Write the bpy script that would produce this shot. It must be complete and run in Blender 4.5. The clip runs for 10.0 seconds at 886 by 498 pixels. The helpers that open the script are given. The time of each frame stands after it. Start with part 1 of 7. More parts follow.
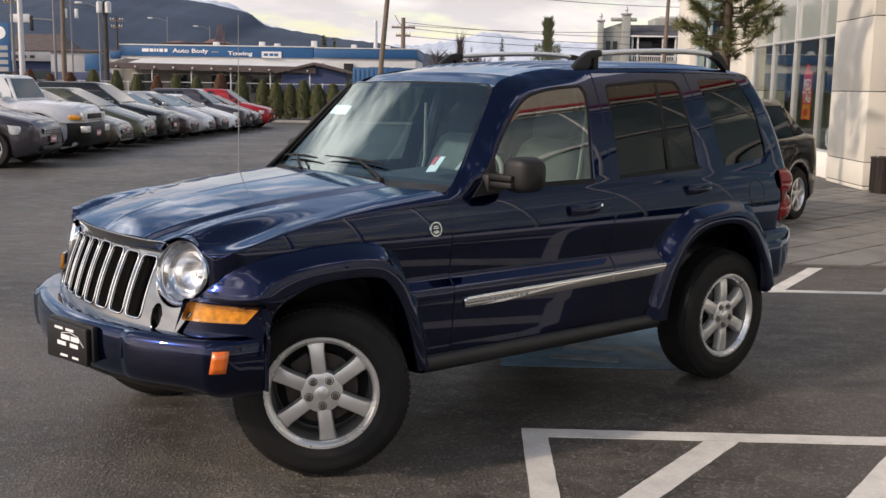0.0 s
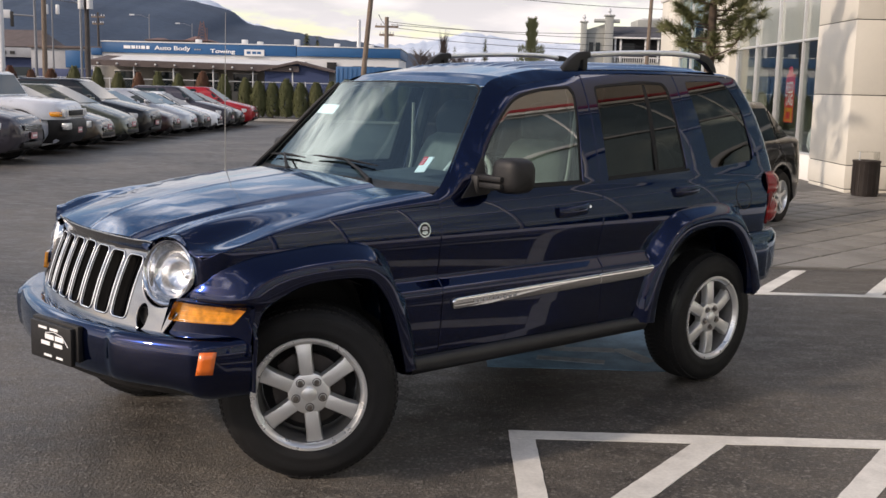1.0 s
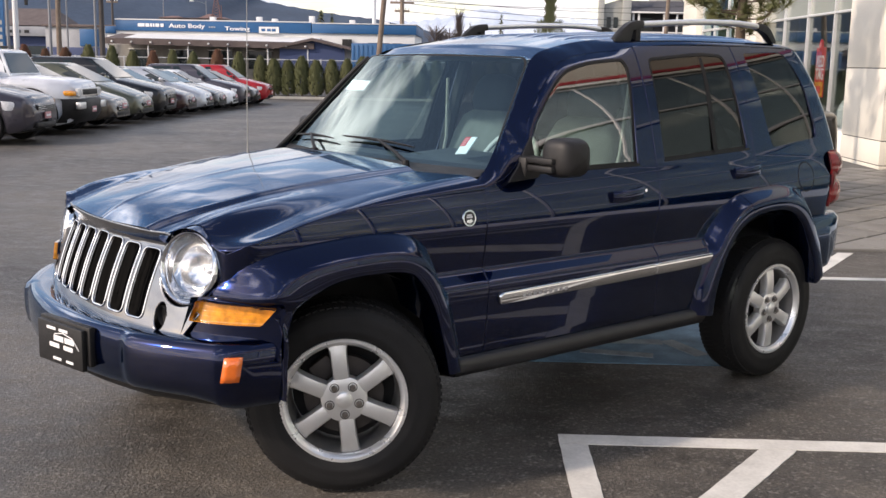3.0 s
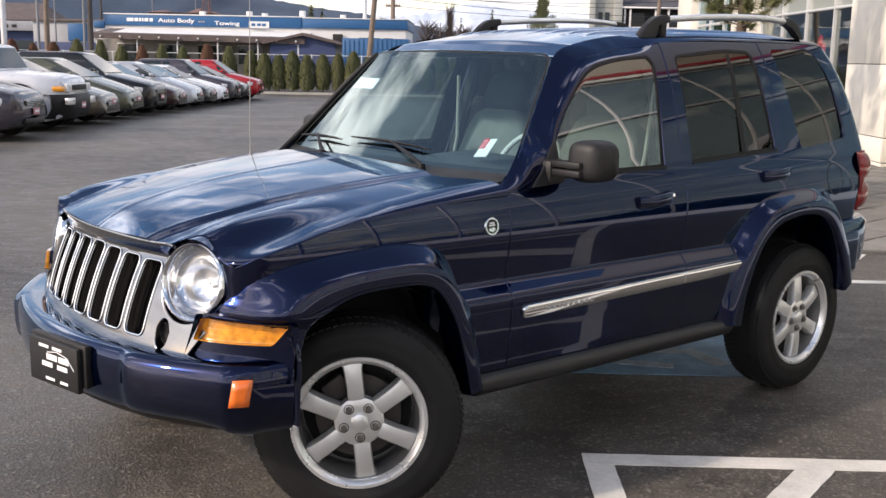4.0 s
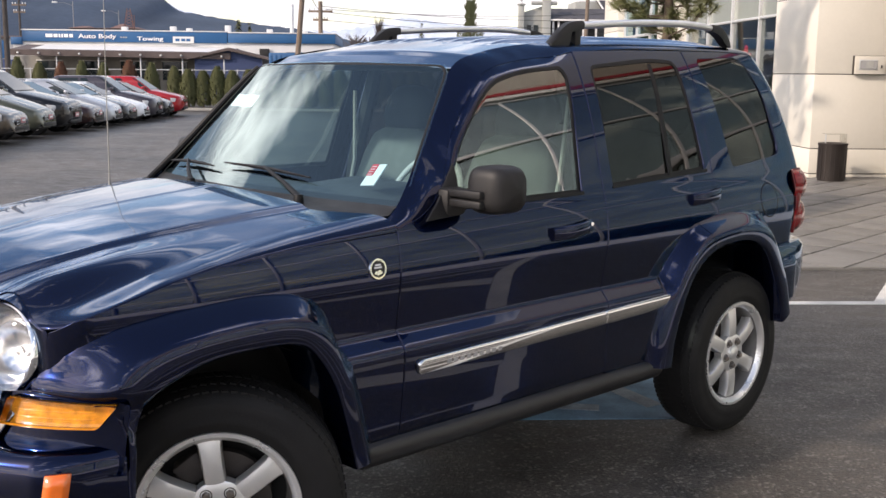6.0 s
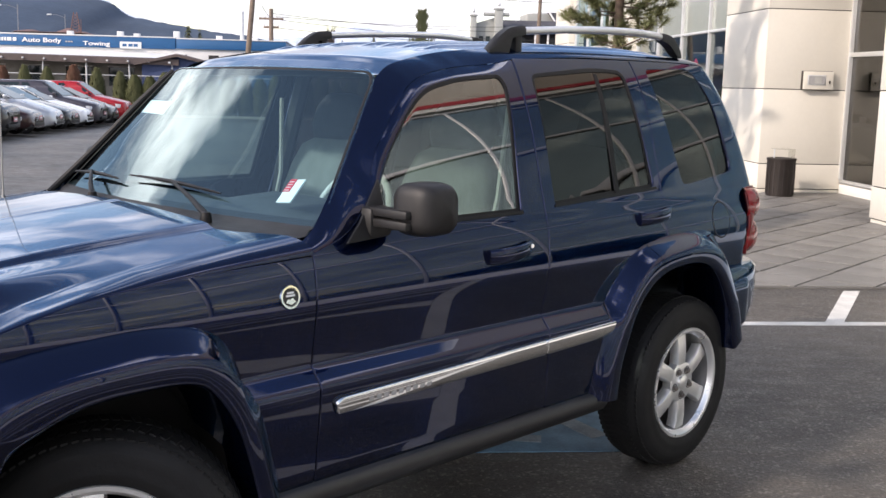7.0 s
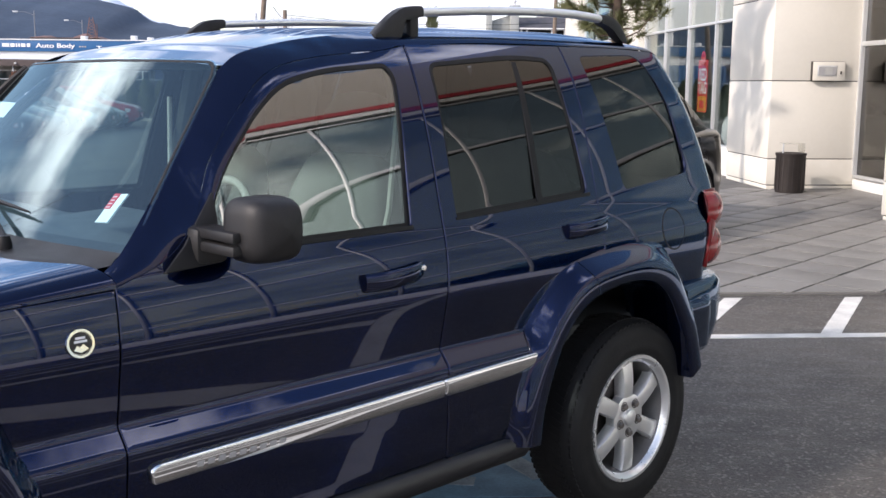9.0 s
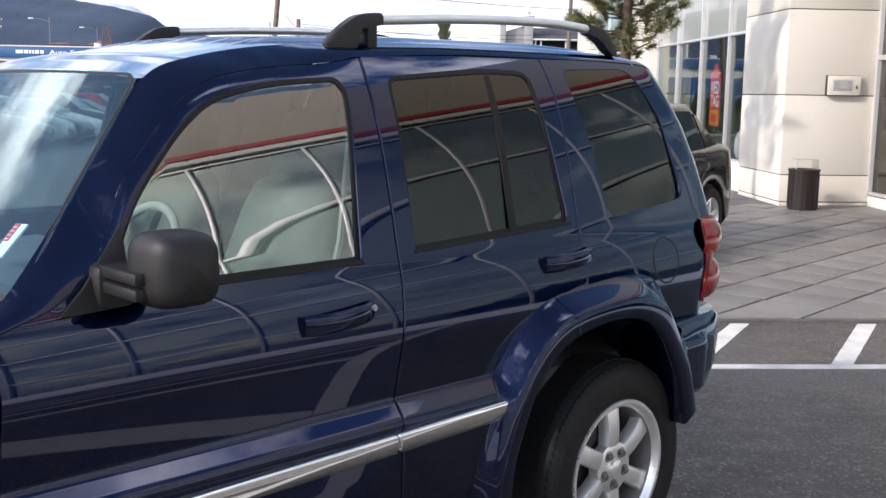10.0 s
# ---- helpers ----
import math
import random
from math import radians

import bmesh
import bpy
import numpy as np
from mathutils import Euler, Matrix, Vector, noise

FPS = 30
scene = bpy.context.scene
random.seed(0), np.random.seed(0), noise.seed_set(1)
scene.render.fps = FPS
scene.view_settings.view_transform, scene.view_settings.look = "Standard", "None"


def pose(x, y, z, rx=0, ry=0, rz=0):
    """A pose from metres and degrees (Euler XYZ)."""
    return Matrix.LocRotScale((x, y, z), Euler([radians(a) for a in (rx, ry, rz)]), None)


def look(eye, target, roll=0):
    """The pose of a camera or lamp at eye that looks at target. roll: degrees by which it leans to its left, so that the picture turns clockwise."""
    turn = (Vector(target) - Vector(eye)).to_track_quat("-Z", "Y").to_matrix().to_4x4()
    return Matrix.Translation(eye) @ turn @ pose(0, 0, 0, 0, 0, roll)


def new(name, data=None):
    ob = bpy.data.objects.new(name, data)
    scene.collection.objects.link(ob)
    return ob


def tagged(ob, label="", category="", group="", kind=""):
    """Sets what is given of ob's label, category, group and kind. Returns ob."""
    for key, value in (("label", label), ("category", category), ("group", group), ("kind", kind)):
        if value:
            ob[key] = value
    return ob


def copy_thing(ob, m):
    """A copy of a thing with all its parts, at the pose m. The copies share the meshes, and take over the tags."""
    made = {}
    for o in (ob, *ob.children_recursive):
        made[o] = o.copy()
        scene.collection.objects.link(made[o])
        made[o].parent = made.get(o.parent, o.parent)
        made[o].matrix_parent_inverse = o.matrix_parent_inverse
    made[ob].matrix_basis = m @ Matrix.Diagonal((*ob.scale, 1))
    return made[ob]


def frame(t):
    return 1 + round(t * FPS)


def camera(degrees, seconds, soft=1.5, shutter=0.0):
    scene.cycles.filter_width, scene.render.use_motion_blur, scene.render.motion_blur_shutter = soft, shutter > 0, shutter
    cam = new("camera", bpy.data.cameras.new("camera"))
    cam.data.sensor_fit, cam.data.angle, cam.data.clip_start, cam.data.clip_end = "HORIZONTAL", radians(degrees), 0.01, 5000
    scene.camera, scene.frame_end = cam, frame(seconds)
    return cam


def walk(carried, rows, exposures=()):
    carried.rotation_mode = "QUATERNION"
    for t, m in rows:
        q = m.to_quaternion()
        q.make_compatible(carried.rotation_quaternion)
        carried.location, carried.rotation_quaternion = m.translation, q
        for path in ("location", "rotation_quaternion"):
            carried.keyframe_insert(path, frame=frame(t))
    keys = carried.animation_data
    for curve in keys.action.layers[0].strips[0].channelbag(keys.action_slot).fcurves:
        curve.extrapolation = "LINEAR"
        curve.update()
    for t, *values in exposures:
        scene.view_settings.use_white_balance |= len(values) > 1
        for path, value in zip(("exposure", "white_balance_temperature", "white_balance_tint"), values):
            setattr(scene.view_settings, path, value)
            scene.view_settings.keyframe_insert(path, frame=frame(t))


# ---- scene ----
cam = camera(45.9, 10.0)
PATH = [
    (0, (-2.226, -4.313, 1.618), (-0.986, -2.775, 1.311), 0.9),
    (0.5, (-2.228, -4.301, 1.619), (-0.971, -2.777, 1.31), 1.3),
    (1, (-2.234, -4.275, 1.619), (-0.966, -2.758, 1.312), 1.4),
    (1.5, (-2.251, -4.226, 1.613), (-0.974, -2.719, 1.3), 1.5),
    (2, (-2.26, -4.154, 1.607), (-0.995, -2.639, 1.283), 1.3),
    (2.5, (-2.16, -4.022, 1.6), (-0.919, -2.492, 1.254), 1.0),
    (4, (-1.981, -3.597, 1.608), (-0.725, -2.082, 1.249), 1.1),
    (4.5, (-1.936, -3.472, 1.607), (-0.637, -1.998, 1.234), 0.7),
    (5, (-1.826, -3.393, 1.603), (-0.486, -1.96, 1.217), 0.7),
    (5.5, (-1.628, -3.325, 1.611), (-0.293, -1.881, 1.244), 0.3),
    (5.7, (-1.559, -3.308, 1.614), (-0.224, -1.859, 1.27), 0.4),
    (6.8, (-1.247, -3.099, 1.575), (0.159, -1.711, 1.26), 1.2),
    (7, (-1.182, -3.077, 1.599), (0.237, -1.702, 1.287), 1.4),
    (7.5, (-1.042, -3.013, 1.6), (0.406, -1.672, 1.276), 0.7),
    (8, (-0.823, -2.996, 1.591), (0.597, -1.627, 1.262), 0.1),
    (8.5, (-0.617, -3.02, 1.591), (0.775, -1.616, 1.287), 0.5),
    (9, (-0.452, -2.97, 1.581), (0.934, -1.562, 1.267), 0.4),
    (9.5, (-0.237, -2.868, 1.586), (1.141, -1.453, 1.273), 0.8),
    (10, (-0.095, -2.822, 1.6), (1.274, -1.394, 1.304), 0.9),
]
walk(cam, [(t, look(eye, target, roll)) for t, eye, target, roll in PATH], [(0.0, -0.02, 7000, 17), (1.2, 0.10, 6900, 17), (2.5, 0.37, 6800, 17), (4.0, 0.50, 6800, 17), (5.5, 0.46, 6800, 17), (7.5, 0.66, 6350, 17), (10.0, 0.62, 6150, 17)])

# ---------- light ----------
LOT = pose(0, 0, 0, 0, 0, -40.5)      # the parking lot's and the building's own axes
SUN_DIR = Vector((-0.98, 0.19, 0.56)).normalized()

world = bpy.data.worlds.new("sky")
scene.world = world
world.use_nodes = True
wn, wl = world.node_tree.nodes, world.node_tree.links
wn.clear()
w_out = wn.new("ShaderNodeOutputWorld")
w_bg = wn.new("ShaderNodeBackground")
w_sky = wn.new("ShaderNodeTexSky")
w_sky.sky_type, w_sky.sun_disc = "NISHITA", False
w_sky.sun_elevation = math.asin(SUN_DIR.z)
w_sky.sun_rotation = math.atan2(SUN_DIR.x, SUN_DIR.y)
w_tc = wn.new("ShaderNodeTexCoord")
w_sep = wn.new("ShaderNodeSeparateXYZ")
w_add = wn.new("ShaderNodeMath"); w_add.operation = "ADD"; w_add.inputs[1].default_value = 0.18
w_max = wn.new("ShaderNodeMath"); w_max.operation = "MAXIMUM"; w_max.inputs[1].default_value = 0.05
w_dx = wn.new("ShaderNodeMath"); w_dx.operation = "DIVIDE"
w_dy = wn.new("ShaderNodeMath"); w_dy.operation = "DIVIDE"
w_com = wn.new("ShaderNodeCombineXYZ")
w_noise = wn.new("ShaderNodeTexNoise")
w_noise.inputs["Scale"].default_value, w_noise.inputs["Detail"].default_value = 2.3, 9.0
w_noise.inputs["Roughness"].default_value, w_noise.inputs["Distortion"].default_value = 0.58, 0.0
w_off = wn.new("ShaderNodeVectorMath"); w_off.operation = "ADD"; w_off.inputs[1].default_value = (3.15, -11.59, 34.08)
w_off2 = wn.new("ShaderNodeVectorMath"); w_off2.operation = "ADD"; w_off2.inputs[1].default_value = (-12.83, 13.29, 44.82)
w_ramp = wn.new("ShaderNodeValToRGB")
w_ramp.color_ramp.elements[0].position, w_ramp.color_ramp.elements[1].position = 0.46, 0.58
w_n2 = wn.new("ShaderNodeTexNoise")
w_n2.inputs["Scale"].default_value, w_n2.inputs["Detail"].default_value = 1.9, 8.0
w_shade = wn.new("ShaderNodeValToRGB")
w_shade.color_ramp.elements[0].position, w_shade.color_ramp.elements[1].position = 0.44, 0.70
w_shade.color_ramp.elements[0].color = (3.0, 3.6, 4.6, 1)
w_shade.color_ramp.elements[1].color = (25, 24.1, 22.6, 1)
w_mix = wn.new("ShaderNodeMixRGB")
w_lit = wn.new("ShaderNodeMixRGB"); w_lit.blend_type = "MULTIPLY"; w_lit.inputs[0].default_value = 1.0
w_gain = wn.new("ShaderNodeMixRGB"); w_gain.blend_type = "MULTIPLY"; w_gain.inputs[0].default_value = 1.0
w_gain.inputs[2].default_value = (1.95, 1.80, 1.62, 1)
w_bg.inputs["Strength"].default_value = 0.11
wl.new(w_tc.outputs["Generated"], w_sep.inputs[0])
wl.new(w_sep.outputs["Z"], w_add.inputs[0]); wl.new(w_add.outputs[0], w_max.inputs[0])
wl.new(w_sep.outputs["X"], w_dx.inputs[0]); wl.new(w_max.outputs[0], w_dx.inputs[1])
wl.new(w_sep.outputs["Y"], w_dy.inputs[0]); wl.new(w_max.outputs[0], w_dy.inputs[1])
wl.new(w_dx.outputs[0], w_com.inputs[0]); wl.new(w_dy.outputs[0], w_com.inputs[1])
wl.new(w_com.outputs[0], w_off.inputs[0]); wl.new(w_off.outputs[0], w_noise.inputs["Vector"]); wl.new(w_com.outputs[0], w_off2.inputs[0]); wl.new(w_off2.outputs[0], w_n2.inputs["Vector"])
# cover thins out towards the zenith
w_thin = wn.new("ShaderNodeMath"); w_thin.operation = "MULTIPLY_ADD"; w_thin.inputs[1].default_value = -0.26
w_lift = wn.new("ShaderNodeMath"); w_lift.operation = "ADD"; w_lift.inputs[1].default_value = 0.10
wl.new(w_sep.outputs["Z"], w_thin.inputs[0]); wl.new(w_noise.outputs["Fac"], w_thin.inputs[2]); wl.new(w_thin.outputs[0], w_lift.inputs[0])
wl.new(w_lift.outputs[0], w_ramp.inputs[0]); wl.new(w_n2.outputs["Fac"], w_shade.inputs[0])
wl.new(w_ramp.outputs["Color"], w_mix.inputs[0]); wl.new(w_sky.outputs[0], w_gain.inputs[1]); wl.new(w_gain.outputs[0], w_mix.inputs[1]); wl.new(w_lit.outputs[0], w_mix.inputs[2])
w_sun = wn.new("ShaderNodeVectorMath"); w_sun.operation = "DOT_PRODUCT"; w_sun.inputs[1].default_value = SUN_DIR
w_pos = wn.new("ShaderNodeMath"); w_pos.operation = "MAXIMUM"; w_pos.inputs[1].default_value = 0.0
w_sq = wn.new("ShaderNodeMath"); w_sq.operation = "POWER"; w_sq.inputs[1].default_value = 2.0
w_far = wn.new("ShaderNodeMapRange"); w_far.inputs[1].default_value, w_far.inputs[2].default_value = 0.15, 0.60
w_far.inputs[3].default_value, w_far.inputs[4].default_value = 0.52, 2.1
w_sum = wn.new("ShaderNodeMath"); w_sum.operation = "MULTIPLY_ADD"; w_sum.inputs[1].default_value = 0.7
wl.new(w_tc.outputs["Generated"], w_sun.inputs[0]); wl.new(w_sun.outputs["Value"], w_pos.inputs[0]); wl.new(w_pos.outputs[0], w_sq.inputs[0])
wl.new(w_sep.outputs["Z"], w_far.inputs[0]); wl.new(w_sq.outputs[0], w_sum.inputs[0]); wl.new(w_far.outputs[0], w_sum.inputs[2])
w_haze = wn.new("ShaderNodeMixRGB"); w_haze.inputs[2].default_value = (16.6, 16.8, 17.2, 1)
w_low = wn.new("ShaderNodeMapRange"); w_low.inputs[1].default_value, w_low.inputs[2].default_value = 0.04, 0.30
w_low.inputs[3].default_value, w_low.inputs[4].default_value = 0.85, 0.0
wl.new(w_sep.outputs["Z"], w_low.inputs[0]); wl.new(w_low.outputs[0], w_haze.inputs[0])
wl.new(w_shade.outputs["Color"], w_haze.inputs[1]); wl.new(w_haze.outputs[0], w_lit.inputs[1]); wl.new(w_sum.outputs[0], w_lit.inputs[2])
wl.new(w_mix.outputs[0], w_bg.inputs["Color"]); wl.new(w_bg.outputs[0], w_out.inputs["Surface"])

sun_data = bpy.data.lights.new("sun", "SUN")
sun_data.energy, sun_data.angle, sun_data.color = 2.7, radians(2.6), (1.0, 0.89, 0.75)
sun_ob = new("sun", sun_data)
sun_ob.matrix_world = look(SUN_DIR * 50, (0, 0, 0))


# ---------- materials ----------
def material(name, color, rough=0.6, metal=0.0, vary=0.0, scale=8.0, bump=0.0, bump_scale=60.0, coat=0.0, ior=1.5, color2=None, emit=None, spec=0.5, per_object=0.0, clear=0.0):
    """A Principled material with broad and fine noise in colour, and relief."""
    m = bpy.data.materials.new(name)
    m.use_nodes = True
    n, l = m.node_tree.nodes, m.node_tree.links
    b = n["Principled BSDF"]
    b.inputs["Base Color"].default_value = (*color, 1)
    b.inputs["Roughness"].default_value, b.inputs["Metallic"].default_value = rough, metal
    b.inputs["Coat Weight"].default_value, b.inputs["Coat Roughness"].default_value = coat, 0.015
    b.inputs["IOR"].default_value, b.inputs["Specular IOR Level"].default_value = ior, spec
    b.inputs["Transmission Weight"].default_value = clear
    tc = n.new("ShaderNodeTexCoord")
    if vary > 0 or per_object > 0:
        other = color2 or tuple(c * (1 - vary) for c in color)
        n1 = n.new("ShaderNodeTexNoise"); n1.inputs["Scale"].default_value = scale; n1.inputs["Detail"].default_value = 6
        n2 = n.new("ShaderNodeTexNoise"); n2.inputs["Scale"].default_value = scale * 13; n2.inputs["Detail"].default_value = 3
        l.new(tc.outputs["Object"], n1.inputs["Vector"]); l.new(tc.outputs["Object"], n2.inputs["Vector"])
        add = n.new("ShaderNodeMath"); add.operation = "MULTIPLY_ADD"; add.inputs[1].default_value = 0.45
        l.new(n2.outputs["Fac"], add.inputs[0]); l.new(n1.outputs["Fac"], add.inputs[2])
        src = add.outputs[0]
        if per_object > 0:
            info = n.new("ShaderNodeObjectInfo")
            a2 = n.new("ShaderNodeMath"); a2.operation = "MULTIPLY_ADD"; a2.inputs[1].default_value = per_object
            l.new(info.outputs["Random"], a2.inputs[0]); l.new(src, a2.inputs[2])
            src = a2.outputs[0]
        mr = n.new("ShaderNodeMapRange"); mr.inputs[1].default_value, mr.inputs[2].default_value = 0.45, 1.0 + per_object
        l.new(src, mr.inputs[0])
        mix = n.new("ShaderNodeMixRGB"); mix.inputs[1].default_value = (*color, 1); mix.inputs[2].default_value = (*other, 1)
        l.new(mr.outputs[0], mix.inputs[0]); l.new(mix.outputs[0], b.inputs["Base Color"])
        rr = n.new("ShaderNodeMapRange"); rr.inputs[3].default_value, rr.inputs[4].default_value = rough * 0.85, min(1, rough * 1.15)
        l.new(n1.outputs["Fac"], rr.inputs[0]); l.new(rr.outputs[0], b.inputs["Roughness"])
    if bump > 0:
        n3 = n.new("ShaderNodeTexNoise"); n3.inputs["Scale"].default_value = bump_scale; n3.inputs["Detail"].default_value = 4
        l.new(tc.outputs["Object"], n3.inputs["Vector"])
        bp = n.new("ShaderNodeBump"); bp.inputs["Strength"].default_value = bump; bp.inputs["Distance"].default_value = 0.005
        l.new(n3.outputs["Fac"], bp.inputs["Height"]); l.new(bp.outputs[0], b.inputs["Normal"])
    if emit:
        b.inputs["Emission Color"].default_value = (*emit[:3], 1); b.inputs["Emission Strength"].default_value = emit[3]
    return m


def pane(name, tint, gloss=1.0, ior=1.5, cast=(1, 1, 1)):
    """Window glass: a tinted clear sheet with a mirror coat that follows Fresnel."""
    m = bpy.data.materials.new(name)
    m.use_nodes = True
    n, l = m.node_tree.nodes, m.node_tree.links
    n.clear()
    out, mix = n.new("ShaderNodeOutputMaterial"), n.new("ShaderNodeMixShader")
    tr, gl, lw = n.new("ShaderNodeBsdfTransparent"), n.new("ShaderNodeBsdfGlossy"), n.new("ShaderNodeLayerWeight")
    pw, fr = n.new("ShaderNodeMath"), n.new("ShaderNodeMath")
    tr.inputs["Color"].default_value = (*tint, 1)
    gl.inputs["Roughness"].default_value = 0.01
    gl.inputs["Color"].default_value = (gloss * cast[0], gloss * cast[1], gloss * cast[2], 1)
    r0 = ((ior - 1) / (ior + 1)) ** 2
    pw.operation, fr.operation = "POWER", "MULTIPLY_ADD"
    lw.inputs["Blend"].default_value = 0.5
    pw.inputs[1].default_value, fr.inputs[1].default_value, fr.inputs[2].default_value = 5.0, 1 - r0, r0
    l.new(lw.outputs["Facing"], pw.inputs[0]); l.new(pw.outputs[0], fr.inputs[0])
    l.new(fr.outputs[0], mix.inputs[0]); l.new(tr.outputs[0], mix.inputs[1]); l.new(gl.outputs[0], mix.inputs[2])
    l.new(mix.outputs[0], out.inputs["Surface"])
    return m


def asphalt_material():
    """Dark worn asphalt: broad damp stains, mid-size blotches, fine grit and a few pale chips."""
    m = bpy.data.materials.new("asphalt")
    m.use_nodes = True
    n, l = m.node_tree.nodes, m.node_tree.links
    b = n["Principled BSDF"]
    tc = n.new("ShaderNodeTexCoord")

    def cloud(scale, detail, rough=0.55, stretch=None):
        t = n.new("ShaderNodeTexNoise")
        t.inputs["Scale"].default_value, t.inputs["Detail"].default_value, t.inputs["Roughness"].default_value = scale, detail, rough
        if stretch:
            mp = n.new("ShaderNodeMapping"); mp.inputs["Scale"].default_value = stretch; mp.inputs["Rotation"].default_value = (0, 0, radians(40))
            l.new(tc.outputs["Object"], mp.inputs["Vector"]); l.new(mp.outputs[0], t.inputs["Vector"])
        else:
            l.new(tc.outputs["Object"], t.inputs["Vector"])
        return t.outputs["Fac"]

    def ramp(src, p0, p1, c0, c1):
        r = n.new("ShaderNodeValToRGB")
        r.color_ramp.elements[0].position, r.color_ramp.elements[1].position = p0, p1
        r.color_ramp.elements[0].color, r.color_ramp.elements[1].color = (*c0, 1), (*c1, 1)
        l.new(src, r.inputs[0])
        return r.outputs[0]

    def times(p, q):
        x = n.new("ShaderNodeMixRGB"); x.blend_type = "MULTIPLY"; x.inputs[0].default_value = 1
        l.new(p, x.inputs[1]); l.new(q, x.inputs[2])
        return x.outputs[0]

    broad, blotch, grit = cloud(0.45, 6, 0.6), cloud(3.4, 6, 0.68, (1.0, 1.9, 1.0)), cloud(70, 6, 0.8)
    col = ramp(broad, 0.38, 0.64, (0.040, 0.0365, 0.034), (0.110, 0.099, 0.086))
    col = times(col, ramp(blotch, 0.36, 0.66, (0.62, 0.62, 0.63), (1.28, 1.27, 1.25)))
    col = times(col, ramp(grit, 0.36, 0.66, (0.30, 0.30, 0.30), (1.85, 1.82, 1.76)))
    vor = n.new("ShaderNodeTexVoronoi"); vor.inputs["Scale"].default_value = 85
    l.new(tc.outputs["Object"], vor.inputs["Vector"])
    sep = n.new("ShaderNodeSeparateColor")
    l.new(vor.outputs["Color"], sep.inputs[0])
    chips = ramp(sep.outputs[0], 0.85, 0.95, (0, 0, 0), (0.60, 0.60, 0.60))
    mx = n.new("ShaderNodeMixRGB"); mx.inputs[2].default_value = (0.24, 0.225, 0.20, 1)
    l.new(chips, mx.inputs[0]); l.new(col, mx.inputs[1]); l.new(mx.outputs[0], b.inputs["Base Color"])
    rr = n.new("ShaderNodeMapRange"); rr.inputs[1].default_value, rr.inputs[2].default_value = 0.36, 0.66
    rr.inputs[3].default_value, rr.inputs[4].default_value = 0.40, 0.72
    l.new(blotch, rr.inputs[0]); l.new(rr.outputs[0], b.inputs["Roughness"])
    sm = n.new("ShaderNodeMath"); sm.operation = "MULTIPLY_ADD"; sm.inputs[1].default_value = 0.6
    l.new(vor.outputs["Distance"], sm.inputs[0]); l.new(grit, sm.inputs[2])
    bp = n.new("ShaderNodeBump"); bp.inputs["Strength"].default_value = 0.85; bp.inputs["Distance"].default_value = 0.007
    l.new(sm.outputs[0], bp.inputs["Height"]); l.new(bp.outputs[0], b.inputs["Normal"])
    return m


M_ASPHALT = asphalt_material()
M_LINE = material("white_road_paint", (0.74, 0.72, 0.67), 0.75, vary=0.35, scale=5, bump=0.15, bump_scale=160)
M_BLUEPAINT = material("blue_road_paint", (0.19, 0.38, 0.56), 0.7, vary=0.6, scale=6, bump=0.3, bump_scale=120)
M_STONE = material("stamped_concrete", (0.205, 0.197, 0.184), 0.50, vary=0.35, scale=1.6, bump=0.6, bump_scale=26, per_object=0.45)
M_JOINT = material("concrete_joint", (0.130, 0.124, 0.115), 0.85, vary=0.3, scale=5)
M_STUCCO = material("cream_panel", (0.66, 0.63, 0.555), 0.7, vary=0.07, scale=1.5, bump=0.12, bump_scale=200)
M_WHITEPANEL = material("white_panel", (0.80, 0.79, 0.75), 0.55, vary=0.05, scale=1.5, bump=0.05, bump_scale=200)
M_BEIGE = material("beige_fascia", (0.50, 0.46, 0.39), 0.7, vary=0.08, scale=1.0)
M_RED = material("red_stripe", (0.42, 0.02, 0.03), 0.45, vary=0.1, scale=2)
M_ALU = material("mullion_aluminium", (0.62, 0.63, 0.63), 0.4, metal=0.5, vary=0.08, scale=4)
M_DARK = material("dark_void", (0.015, 0.015, 0.016), 0.8, vary=0.3, scale=4)
M_SHOWGLASS = pane("showroom_glass", (0.42, 0.50, 0.50), 0.95, 3.2, (0.76, 0.95, 1.0))
M_DIMGLASS = pane("dim_showroom_glass", (0.42, 0.42, 0.39), 0.95, 3.6, (0.86, 1.0, 0.93))
M_ENTRYGLASS = pane("entrance_glass", (0.46, 0.43, 0.39), 0.95, 1.9)
# upper showroom panes: the pale sky reflection is painted in as grey-green
M_SKYPANE = material("painted_sky_reflection_pane", (0.30, 0.325, 0.285), 0.12, vary=0.12, scale=0.8, coat=0.6)
M_SHOWCLEAR = pane("clear_showroom_glass", (0.80, 0.84, 0.83), 0.95, 1.55)
M_FADED = material("faded_white_paint", (0.40, 0.50, 0.58), 0.75, vary=0.6, scale=7, bump=0.3, bump_scale=120)
M_PAINT = material("navy_metallic_paint", (0.0003, 0.0048, 0.036), 0.18, metal=0.9, vary=0.10, scale=3, coat=0.82, spec=0.1)
M_PAINT.node_tree.nodes["Principled BSDF"].inputs["Specular Tint"].default_value = (0.50, 0.72, 1.0, 1)
M_CHROME = material("chrome", (0.70, 0.71, 0.72), 0.06, metal=1.0, vary=0.04, scale=9)
M_BLACKPL = material("black_plastic", (0.016, 0.0155, 0.016), 0.50, vary=0.35, scale=14, bump=0.15, bump_scale=400, spec=0.3)
M_GREYPL = material("grey_sill_plastic", (0.014, 0.0145, 0.017), 0.42, vary=0.25, scale=8, bump=0.1, bump_scale=300)
